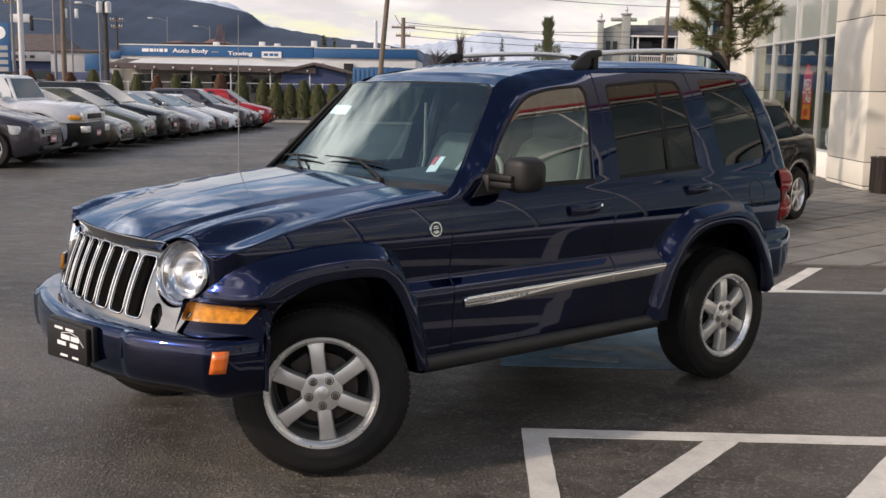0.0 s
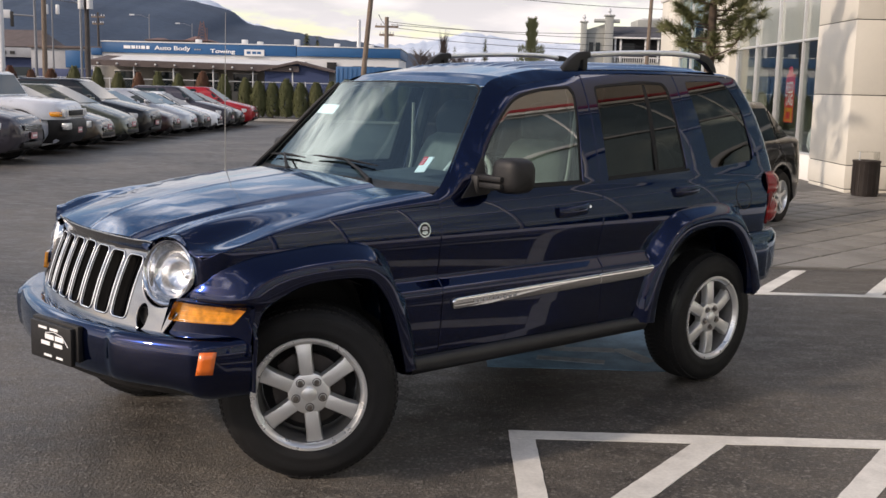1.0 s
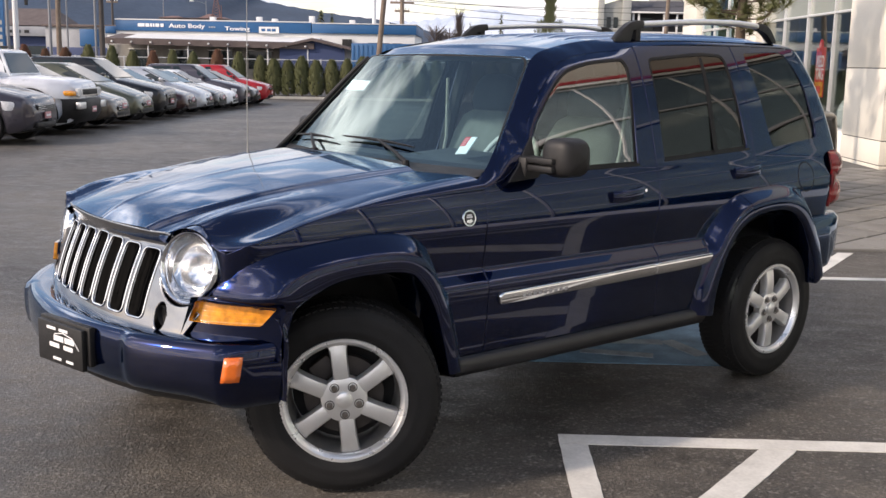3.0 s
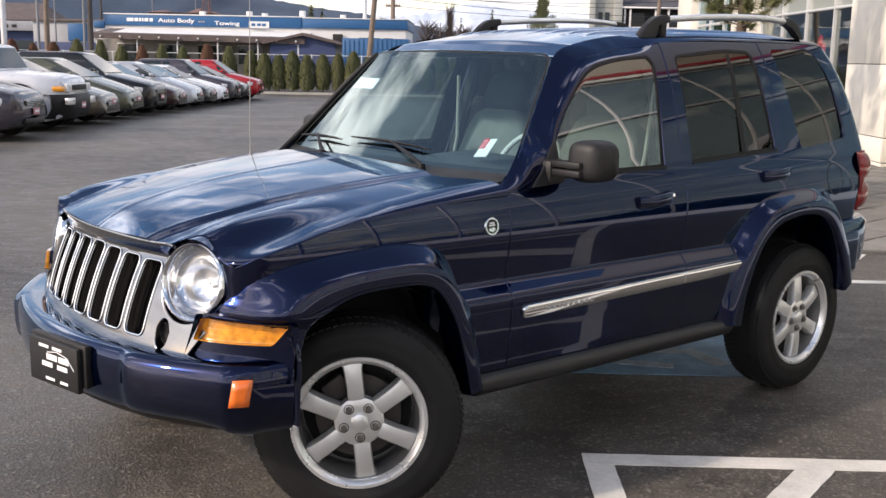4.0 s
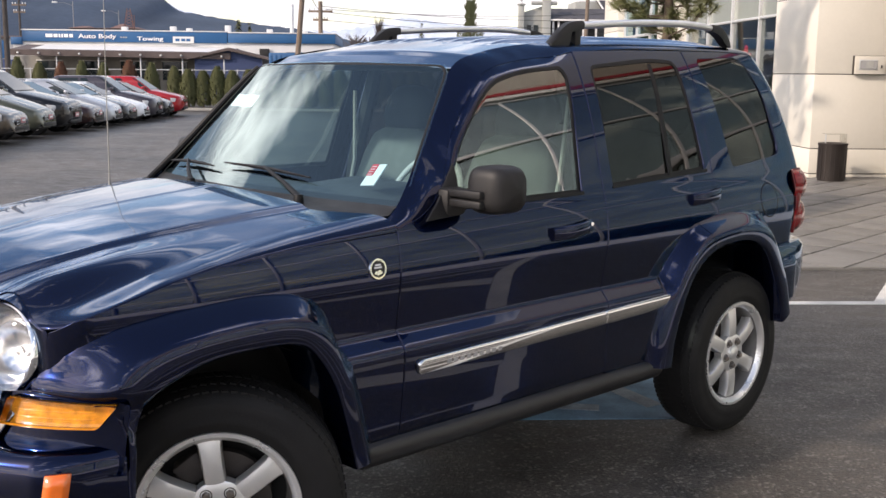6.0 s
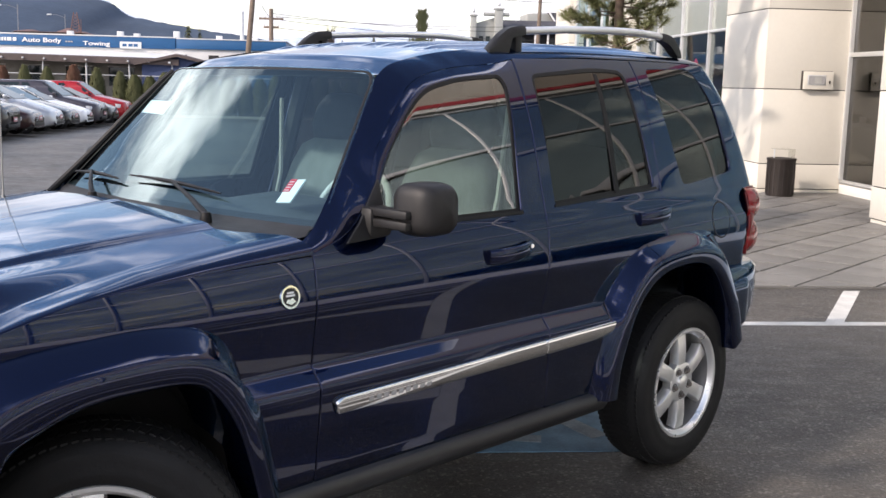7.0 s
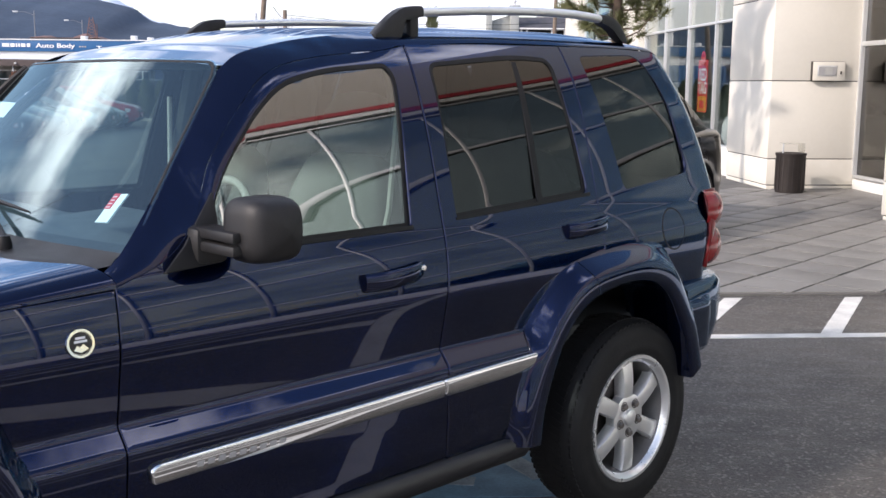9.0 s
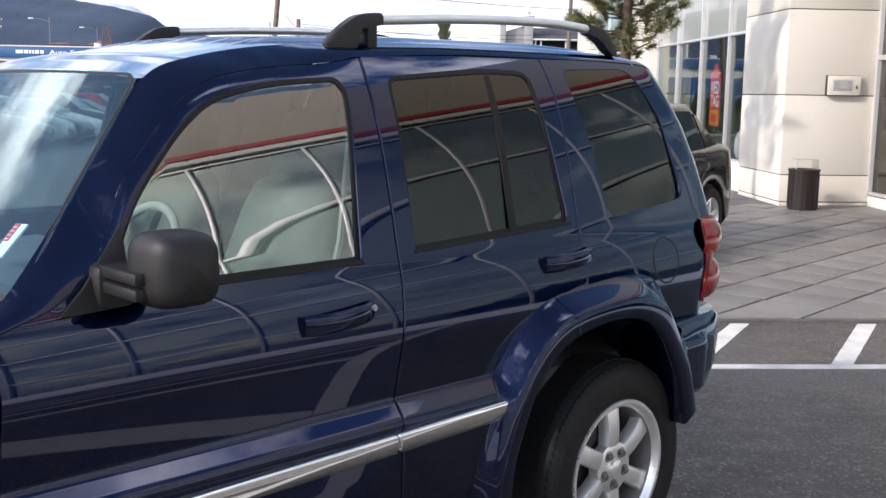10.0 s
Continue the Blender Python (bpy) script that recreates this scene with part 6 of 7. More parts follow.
            for j in range(5):
                mm = wp @ Matrix.Rotation(2 * math.pi * j / 5 + 0.3, 4, "Z")
                gg.box((0.03, -0.025, 0.05), (rr * 0.93, 0.025, 0.082), 0.006, mm)
            gg.make("rim", M_ALLOY, ob, 35)
            Geo().lathe([(0.0, 0.02), (rr * 0.9, 0.02)], 20, wp).make("wheel_back", M_DARK, ob, 0)
    Geo().box((0.2, -W * 0.84, 0.22), (L - 0.2, W * 0.84, 0.40), 0.02).make("underbody", M_DARK, ob, 0)
    for xw in ax:
        Geo().box((xw - k["wr"] - 0.05, -W * 0.90, 0.25), (xw + k["wr"] + 0.05, W * 0.90, k["wr"] * 2 + 0.02), 0.02).make("wheel_house", M_DARK, ob, 0)
    zl = k["nose"] - 0.12
    if lamp != "boxy":
        Geo().box((-0.02, -0.42, zl - 0.06), (0.10, 0.42, zl + 0.035), 0.015).make("grille", M_BLACKPL, ob, 30)
    for j in range(3 if lamp != "boxy" else 0):
        Geo().box((-0.028, -0.40, zl - 0.045 + 0.032 * j), (-0.015, 0.40, zl - 0.035 + 0.032 * j), 0.002).make("grille_bar", M_CHROME, ob, 30)
    Geo().box((-0.012, -0.44, 0.30), (0.12, 0.44, 0.40), 0.02).make("lower_intake", M_BLACKPL, ob, 30)
    if lamp == "boxy":
        rows = []
        for y in np.linspace(-1, 1, 21):
            xb = -0.12 + 0.34 * abs(y) ** 4
            rows.append([(xb + dx, y * W * 0.99, z) for dx, z in ((0.42, 0.26), (0.14, 0.26), (0.06, 0.36), (0.0, 0.46), (0.0, 0.70), (0.03, 0.745), (0.30, 0.75))])
        Geo().grid(rows).make("bumper", M_BLACKPL, ob, 40)
        for s in (-1, 1):
            for xw in ax:
                rows = []
                for a in np.linspace(-0.15, math.pi + 0.15, 24):
                    rows.append([(xw + r * math.cos(a), s * (W * 0.94 + o), k["wr"] + 0.02 + r * math.sin(a)) for r, o in ((0.425, -0.06), (0.425, 0.075), (0.46, 0.085), (0.53, 0.075), (0.56, 0.03), (0.56, -0.04))])
                Geo().grid(rows).make("wheel_arch", M_BLACKPL, ob, 40)
            Geo().box((ax[0] + 0.5, s * W * 0.97 - 0.03, 0.36), (ax[1] - 0.5, s * W * 0.97 + 0.03, 0.50), 0.02).make("sill", M_BLACKPL, ob, 30)
        Geo().box((-0.035, -0.70, 0.80), (0.03, 0.70, 0.96), 0.02).make("grille_surround", M_WHITEPANEL, ob, 30)
        Geo().box((-0.045, -0.44, 0.825), (-0.034, 0.44, 0.935), 0.004).make("grille", M_BLACKPL, ob, 30)
        for s in (-1, 1):
            Geo().box((-0.115, s * 0.62 - 0.16, 0.54), (0.0, s * 0.62 + 0.16, 0.68), 0.02).make("bumper_cap", M_ALLOY, ob, 30)
        Geo().tube([(1.9, -0.6, 1.78), (4.1, -0.6, 1.78)], 0.02, 8).tube([(1.9, 0.6, 1.78), (4.1, 0.6, 1.78)], 0.02, 8).make("roof_bars", M_BLACKPL, ob, 40)
    if plate_:
        pb = Geo().box((-0.125 if lamp == "boxy" else -0.045, -0.13, 0.46), (-0.10 if lamp == "boxy" else -0.02, 0.13, 0.58), 0.003).make("plate", M_PLATE, ob, 30)
        x0 = -0.1265 if lamp == "boxy" else -0.0465
        Geo().box((x0, -0.10, 0.50), (x0 + 0.001, 0.10, 0.54), 0).make("print_bar", M_WHITEBAR, pb, 0)
    return ob


P_BLACK = paint("black_car_paint", (0.008, 0.008, 0.009), 0.1)
P_GREY = paint("dark_grey_car_paint", (0.055, 0.050, 0.062))
P_SILVER = paint("silver_car_paint", (0.42, 0.44, 0.47), 0.5)
P_PALE = paint("pale_silver_car_paint", (0.62, 0.64, 0.68), 0.15)
P_WHITE = paint("white_car_paint", (0.74, 0.75, 0.76), 0.0)
P_TAN = paint("tan_car_paint", (0.085, 0.070, 0.055), 0.5)
P_OLIVE = paint("olive_car_paint", (0.085, 0.090, 0.062), 0.4)
P_MAROON = paint("maroon_car_paint", (0.032, 0.010, 0.010), 0.2)
P_RED = paint("red_car_paint", (0.34, 0.012, 0.018), 0.1)
ROW = [
    (SUVK, P_GREY, "dark grey compact SUV with alloy wheels, parked in the row", None, "clear"),
    (BOXY, P_PALE, "boxy silver off-roader with white roof and black bumper", P_WHITE, "boxy"),
    (SEDAN, P_TAN, "tan sedan parked in the row", None, "clear"),
    (HATCH, P_OLIVE, "olive grey hatchback parked in the row", None, "clear"),
    (SUVK, P_BLACK, "black wagon parked in the row", None, "clear"),
    (SEDAN, P_MAROON, "very dark maroon sedan parked in the row", None, "clear"),
    (HATCH, P_SILVER, "silver hatchback parked in the row", None, "clear"),
    (SEDAN, P_BLACK, "black sedan parked in the row", None, "clear"),
    (SEDAN, P_WHITE, "white sedan parked in the row", None, "clear"),
    (SUVK, P_GREY, "dark grey SUV parked in the row", None, "clear"),
    (HATCH, P_BLACK, "black hatchback parked in the row", None, "clear"),
    (SUVK, P_RED, "bright red SUV at the end of the row", None, "clear"),
]
for i, (kd, mt, lb, rm, lm) in enumerate(ROW):
    jit = random.Random(i)
    vv = 15.1 + 2.46 * i + (0.25 if i == 1 else 0)
    car(kd, mt, lb, LOT @ pose(-7.0 - 0.10 * i + (0.2 if i == 11 else 0) + jit.uniform(-0.06, 0.06), vv, fall(-9, vv), 0, 0, 180 + jit.uniform(-1.5, 1.5)), rm, lm)
hb = car(HATCH2, P_BLACK, "glossy black hatchback parked on the paved walk", LOT @ pose(2.35, 6.42, 0.012, 0, 0, 51.3), None, "clear")
hb["group"] = ""
sc = car(SEDAN, P_WHITE, "white sedan inside the showroom", LOT @ pose(13.2, 17.2, 0.02, 0, 0, 150), None, "clear", False)
sc["group"] = ""


# ---------- planting ----------
def leaf_mat(name, c, c2):
    return material(name, c, 0.75, vary=0.5, scale=5, color2=c2, per_object=0.25)


M_HEDGE = leaf_mat("cedar_foliage", (0.055, 0.068, 0.024), (0.10, 0.10, 0.04))
M_RUST = leaf_mat("russet_foliage", (0.14, 0.05, 0.03), (0.09, 0.055, 0.03))
M_NEEDLE = leaf_mat("pine_needles", (0.085, 0.11, 0.04), (0.16, 0.15, 0.06))
M_BARK = material("bark", (0.10, 0.07, 0.05), 0.9, vary=0.5, scale=9, bump=0.6, bump_scale=50)
M_TWIG = material("bare_twigs", (0.16, 0.12, 0.10), 0.9, vary=0.3, scale=9)
M_CONCRETE = material("kerb_concrete", (0.36, 0.35, 0.32), 0.85, vary=0.3, scale=2, bump=0.2, bump_scale=60)


def cedar_mesh(seed):
    """A column of many small upright leaf sprays round a stem."""
    rn = random.Random(seed)
    gg = Geo()
    for i in range(1300):
        h = rn.random() ** 0.85
        r = 0.40 * (0.75 + 0.8 * h) if h < 0.3 else 0.395 * (1 - ((h - 0.3) / 0.7) ** 3.2 * 0.80)
        r *= 0.72 + 0.34 * rn.random()
        a = rn.uniform(0, 2 * math.pi)
        p = Vector((r * math.cos(a), r * math.sin(a), 0.04 + h * 0.96))
        out = Vector((math.cos(a) * 0.45, math.sin(a) * 0.45, 1)).normalized()
        s = Vector((-math.sin(a), math.cos(a), rn.uniform(-0.4, 0.4))) * rn.uniform(0.03, 0.055)
        t = out * rn.uniform(0.05, 0.10) + Vector((rn.uniform(-0.03, 0.03), rn.uniform(-0.03, 0.03), 0))
        gg.add([p - s, p + s, p + s * 0.3 + t, p - s * 0.3 + t * 1.05], [(0, 1, 2, 3)])
    return gg


cedars = [cedar_mesh(s) for s in range(3)]
meshes = {}
u_pos = -33.0
hr = random.Random(4)
i = 0
while u_pos < 6:
    russet = u_pos < -11 and hr.random() < 0.40
    key = (i % 3, russet)
    if key not in meshes:
        crown = cedars[i % 3].make("crown", M_RUST if russet else M_HEDGE, None, 0, fix=False)
        meshes[key] = crown.data
        bpy.data.objects.remove(crown)
    big = u_pos > -10.5
    hh = hr.uniform(1.72, 1.95) if big else hr.uniform(2.0, 2.3)
    t = lot_thing("cedar_shrub", "clipped russet columnar shrub in the border" if russet else "green columnar cedar in the border hedge", "shrub", u_pos, 49.6 + hr.uniform(-0.1, 0.1), fall(u_pos, 49.6) + 0.1, hr.uniform(0, 360), "border hedge")
    cr = new("crown", meshes[key]); cr.parent = t
    wdt = hr.uniform(0.92, 1.12) * (1.0 if big else 0.95)
    cr.scale = (wdt, wdt, hh)
    Geo().tube([(0, 0, -0.05), (0, 0, hh * 0.8)], [0.05, 0.015], 7).make("trunk", M_BARK, t, 40)
    u_pos += (0.74 if big else 1.12) * hr.uniform(0.92, 1.08)
    i += 1
kerb = Geo().box((-40, 48.7, -0.40), (6, 48.85, -0.20), 0.02).make("kerb", M_CONCRETE, None, 30)
kerb.matrix_world = LOT
tagged(kerb, "pale concrete kerb along the hedge bed", "kerb", kind="structure")
M_SOIL = material("hedge_soil", (0.09, 0.075, 0.05), 0.95, vary=0.5, scale=4)
soil = Geo().box((-40, 48.855, -0.40), (6, 51.5, -0.22), 0.01).make("planting_bed", M_SOIL, None, 30)
soil.matrix_world = LOT
tagged(soil, "brown soil bed under the border hedge", "bed", kind="structure")


def pine(name, label, u, v, height, crown_z, spread, clumps, seed, lean=0.0):
    """A young pine: tapered trunk, uneven limbs, tufts of needles at their ends."""
    rn = random.Random(seed)
    t = lot_thing(name, label, "tree", u, v, 0, 0)
    trunk = [(lean * s * s, 0.05 * math.sin(3 * s), height * s) for s in np.linspace(0, 1, 9)]
    Geo().tube(trunk, [lerp(0.115, 0.03, s) for s in np.linspace(0, 1, 9)], 10).make("trunk", M_BARK, t, 50)
    limbs, needles = Geo(), Geo()
    for k in range(clumps):
        s = rn.uniform(crown_z / height, 0.98)
        a = rn.uniform(0, 2 * math.pi)
        ln = spread * rn.uniform(0.35, 1.0) * (1.15 - 0.55 * s)
        p0 = Vector((lean * s * s, 0.05 * math.sin(3 * s), height * s))
        d = Vector((math.cos(a), math.sin(a), rn.uniform(-0.05, 0.35)))
        p1 = p0 + d * ln * 0.6 + Vector((0, 0, -0.04))
        p2 = p0 + d * ln + Vector((0, 0, rn.uniform(0.0, 0.16)))
        limbs.tube([p0, p1, p2], [0.016, 0.010, 0.004], 6)
        for c, cnt in ((p2, 3), (lerp(p1, p2, 0.5), 2), (p1, 1)):
            for j in range(cnt):
                q = c + Vector((rn.uniform(-0.14, 0.14), rn.uniform(-0.14, 0.14), rn.uniform(-0.05, 0.10)))
                limbs.tube([c, q], [0.006, 0.004], 5)
                ax_ = (d + Vector((rn.uniform(-0.6, 0.6), rn.uniform(-0.6, 0.6), rn.uniform(0.1, 0.9)))).normalized()
                for b in range(95):
                    w = (ax_ * rn.uniform(0.15, 1.0) + Vector((rn.gauss(0, 0.55), rn.gauss(0, 0.55), rn.gauss(0, 0.45)))).normalized() * rn.uniform(0.10, 0.19)
                    st = q + ax_ * rn.uniform(-0.08, 0.08)
                    sd = w.orthogonal().normalized() * 0.006
                    needles.add([st - sd, st + sd, st + w], [(0, 1, 2)])
    limbs.make("branchwork", M_BARK, t, 50, fix=False)
    needles.make("crown", M_NEEDLE, t, 0, fix=False)
    return t


pine("pine_tree", "young open pine tree growing in front of the showroom", 5.15, 12.63, 4.9, 2.05, 1.05, 50, 3, 0.05)
t2 = lot_thing("conifer", "slim bright green conifer beyond the lot", "tree", 4.1, 40, 0)
Geo().tube([(0, 0, 0), (0, 0, 3.0), (0, 0, 4.4)], [0.10, 0.05, 0.015], 8).make("trunk", M_BARK, t2, 40)
rn = random.Random(8)
nd = Geo()
for k in range(2600):
    h = rn.uniform(2.3, 4.45)
    reach = 0.19 + 0.05 * math.sin(17 * h) if h > 3.25 else lerp(0.75, 0.50, (h - 2.3) / 0.95)
    a, r = rn.uniform(0, 6.283), reach * rn.random() ** 0.6
    c = Vector((math.cos(a) * r, math.sin(a) * r, h + 0.25 * r))
    w = Vector((math.cos(a) * 0.8, math.sin(a) * 0.8, 1.4)).normalized() * rn.uniform(0.08, 0.20)
    sd = w.orthogonal().normalized() * 0.022
    nd.add([c - sd, c + sd, c + w], [(0, 1, 2)])
M_PALENEEDLE = leaf_mat("pale_conifer_needles", (0.17, 0.19, 0.09), (0.25, 0.25, 0.13))
nd.make("crown", M_PALENEEDLE, t2, 0, fix=False)


# ---------- beyond the lot ----------
M_WHITEWALL = material("white_siding", (0.68, 0.68, 0.67), 0.7, vary=0.12, scale=1.2)
M_BLUEBAND = material("blue_fascia", (0.012, 0.092, 0.235), 0.5, vary=0.12, scale=1.0)
M_NAVYWALL = material("navy_wall", (0.03, 0.05, 0.13), 0.7, vary=0.2, scale=1.0)
M_BROWNROOF = material("brown_roof_edge", (0.11, 0.085, 0.08), 0.8, vary=0.3, scale=1.5)
M_GREYSTONE = material("grey_block_wall", (0.26, 0.25, 0.23), 0.85, vary=0.3, scale=1.5)
M_WOODPOLE = material("weathered_pole_wood", (0.20, 0.155, 0.12), 0.9, vary=0.35, scale=4)
M_WOODDARK = material("dark_pole_wood", (0.075, 0.065, 0.06), 0.9, vary=0.35, scale=4)
M_GREYPOLE = material("dull_grey_steel", (0.20, 0.21, 0.23), 0.6, metal=0.3, vary=0.15, scale=2)
# siding of the far shops, with its shade put into the grey
M_SHADEDSIDING = material("shaded_grey_siding", (0.34, 0.35, 0.37), 0.8, vary=0.3, scale=0.8)
M_STEEL = material("pale_painted_steel", (0.60, 0.61, 0.62), 0.5, metal=0.2, vary=0.1, scale=2)
M_WIRE = material("black_cable", (0.03, 0.03, 0.033), 0.7, vary=0.2, scale=2)

shop = lot_thing("body_shop", "low white repair shop with a blue lettered fascia", "building", 0, 62)
Geo().box((-22.0, 0.05, 0), (-2.7, 9, 3.3), 0.02).make("wall", M_WHITEWALL, shop, 30)
Geo().box((-21.4, -0.06, 3.24), (-9.15, 9.1, 3.90), 0.02).make("fascia", M_BLUEBAND, shop, 30, "blue fascia board")
Geo().box((-9.1, -0.10, 3.28), (-2.6, 9.1, 3.86), 0.02).make("fascia", M_BLUEBAND, shop, 30, "blue fascia board")
Geo().box((-21.45, -0.10, 3.905), (-9.15, 9.15, 3.97), 0.01).make("coping", M_WHITEWALL, shop, 30)
Geo().box((-9.1, -0.14, 3.865), (-2.55, 9.15, 3.92), 0.01).make("coping", M_WHITEWALL, shop, 30)
Geo().box((-22.1, -0.04, 3.05), (-21.42, 2.0, 3.5), 0.02).make("fascia", M_BLUEBAND, shop, 30)
CAN = [(-21.1, -3.2, 2.38), (-8.5, -3.2, 2.26), (-8.5, 0.0, 2.62), (-21.1, 0.0, 2.72)]
Geo().add(CAN + [(x, y, z + 0.34) for x, y, z in CAN], [(3, 2, 1, 0), (4, 5, 6, 7), (0, 1, 5, 4), (1, 2, 6, 5), (2, 3, 7, 6), (3, 0, 4, 7)]).make("canopy", M_BROWNROOF, shop, 0, "dark brown canopy with a deep edge")
Geo().add([(-20.0, -2.9, 2.755), (-8.5, -2.9, 2.65), (-8.5, -0.1, 2.975), (-20.0, -0.1, 3.075)], [(0, 1, 2, 3)]).make("canopy_sheet", M_WHITEWALL, shop, 0, "pale metal canopy roof sheet")
for k in range(11):
    Geo().lathe([(0.0, -0.05), (0.05, -0.04), (0.07, 0.0), (0.05, 0.05), (0.0, 0.06)], 10, Matrix.Translation((-20.6 + 1.16 * k, -3.26, 2.52 - 0.011 * k))).make("soffit_lamp", M_WHITEWALL, shop, 50, "small white globe under the canopy edge")
Geo().box((-22.0, -0.02, 0), (-8.5, 0.04, 2.4), 0.01).make("block_wall", M_GREYSTONE, shop, 30)
for k in range(6):
    xx = -20.9 + 2.4 * k
    Geo().tube([(xx, -3.0, 0), (xx, -3.0, 2.42)], 0.045, 8).make("canopy_post", M_STEEL, shop, 40)
for k in range(5):
    xx = -20.6 + 2.5 * k
    wdw = Geo().box((xx, -0.06, 1.0), (xx + 1.5, -0.025, 2.1), 0.01).make("window", M_CARGLASS, shop, 0)
    Geo().box((xx - 0.05, -0.055, 2.105), (xx + 1.55, -0.02, 2.16), 0.005).make("window_frame", M_WHITEWALL, wdw, 30)
Geo().add([(-11.0, -3.4, 2.35), (-8.6, -3.4, 2.92), (-6.3, -3.4, 2.38), (-11.0, 0.5, 2.35), (-8.6, 0.5, 2.92), (-6.3, 0.5, 2.38), (-11.0, -3.4, 2.22), (-8.6, -3.4, 2.76), (-6.3, -3.4, 2.25), (-11.0, 0.5, 2.22), (-8.6, 0.5, 2.76), (-6.3, 0.5, 2.25)], [(0, 1, 4, 3), (1, 2, 5, 4), (9, 10, 7, 6), (10, 11, 8, 7), (6, 7, 1, 0), (7, 8, 2, 1), (0, 3, 9, 6), (2, 8, 11, 5)]).make("gable_roof", M_BROWNROOF, shop, 0)
Geo().prism([(-10.6, 0), (-6.7, 0), (-6.7, 2.3), (-8.6, 2.74), (-10.6, 2.3)], 0, 0.1, Matrix.Translation((0, -2.9, 0)) @ pose(0, 0, 0, 90, 0, 0)).make("gable_wall", M_NAVYWALL, shop, 0)
Geo().box((-7.2, -0.15, 2.35), (-6.6, -0.02, 2.95), 0.01).make("vent", M_DARK, shop, 30)
for k in range(3):
    Geo().box((-5.6 + 0.75 * k, -0.03, 2.2), (-5.0 + 0.75 * k, 0.045, 2.75), 0.01).make("window", M_CARGLASS, shop, 0)
for (txt, u0, z0, sz, wd) in (("Auto Body", -18.05, 3.47, 0.36, 1.42), ("Towing", -14.55, 3.36, 0.34, 1.52)):
    cu = bpy.data.curves.new("sign_text", "FONT")
    cu.body, cu.size, cu.extrude, cu.offset = txt, sz, 0.02, 0.004
    to = new("lettering", cu)
    cu.materials.append(M_WHITEBAR)
    to.parent = shop
    to.matrix_basis = Matrix.Translation((u0, -0.09, z0)) @ pose(0, 0, 0, 90, 0, 0) @ Matrix.Diagonal((wd, 1, 1, 1))
for xx, w_ in ((-20.0, 0.42), (-19.52, 0.24), (-19.22, 0.10), (-19.06, 0.10), (-18.9, 0.24), (-18.58, 0.2)):
    Geo().box((xx, -0.10, 3.50), (xx + w_, -0.062, 3.70), 0.005).make("print_bar", M_WHITEBAR, shop, 0)
for xx in (-15.55, -15.40, -15.25):
    Geo().box((xx, -0.10, 3.50), (xx + 0.10, -0.062, 3.58), 0.003).make("print_bar", M_BAR, shop, 0)
Geo().box((-12.4, -0.12, 3.22), (-11.15, -0.062, 3.62), 0.005).make("sign_panel", M_WHITEWALL, shop, 0)
for xx in (-12.25, -11.9, -11.6):
    Geo().box((xx, -0.13, 3.34), (xx + 0.25, -0.121, 3.5), 0.002).make("print_bar", M_BLUEBAND, shop, 0)
for xx, hh in ((-13.0, 0.35), (-12.0, 0.25), (-9.6, 0.45), (-7.0, 0.25), (-16.0, 0.3), (-4.8, 0.2)):
    Geo().box((xx, 2, 3.9), (xx + 0.35, 2.4, 3.95 + hh), 0.02).make("roof_vent", M_STEEL, shop, 30)
hoard = lot_thing("blue_container", "plain blue storage container behind the hedge", "container", 0, 56)
Geo().box((-5.95, 0, 0.15), (-2.2, 2.2, 2.62), 0.02).make("body", M_BLUEBAND, hoard, 30)
gg = Geo()
for k in range(14):
    gg.box((-5.9 + 0.26 * k, -0.03, 0.25), (-5.78 + 0.26 * k, 0.0, 2.5), 0.01)
gg.make("ribs", M_BLUEBAND, hoard, 30)
Geo().box((-5.95, 0.0, 0), (-2.2, 2.2, 0.149)).make("skid", M_DARK, hoard, 0)

# chain-link fence
fence = lot_thing("chain_link_fence", "galvanised chain-link fence behind the hedge", "fence", 0, 51.2, -0.33)
gg = Geo()
for k in range(16):
    Geo().tube([(-33 + 2.6 * k, 0, 0), (-33 + 2.6 * k, 0, 2.0)], 0.03, 8).make("post", M_STEEL, fence, 40)
Geo().tube([(-33, 0, 1.95), (6, 0, 1.95)], 0.02, 6).make("rail", M_STEEL, fence, 40)
for k in range(260):
    x0 = -33 + 0.15 * k
    gg.tube([(x0, 0, 0.05), (x0 + 1.9, 0, 1.93)], 0.0022, 3, False).tube([(x0 + 1.9, 0.01, 0.05), (x0, 0.01, 1.93)], 0.0022, 3, False)
gg.make("mesh", M_AERIAL, fence, 0, fix=False)


# poles and cables
def pole(name, label, u, v, h, r, mat, lean=0.0, arms=()):
    p = lot_thing(name, label, "pole", u, v, 0)
    Geo().tube([(0, 0, 0), (lean * 0.5, 0, h * 0.5), (lean, 0, h)], [r, r * 0.9, r * 0.75], 10).make("shaft", mat, p, 40)
    for z, w in arms:
        Geo().box((lean - w, -0.06, z - 0.07), (lean + w, 0.06, z + 0.07), 0.01).make("crossarm", M_WOODPOLE, p, 30)
        for s in (-0.9, -0.5, 0.5, 0.9):
            Geo().lathe([(0.0, 0.16), (0.03, 0.15), (0.05, 0.08), (0.03, 0.0)], 8, Matrix.Translation((lean + s * w, 0, z + 0.07))).make("insulator", M_STEEL, p, 40)
    return p


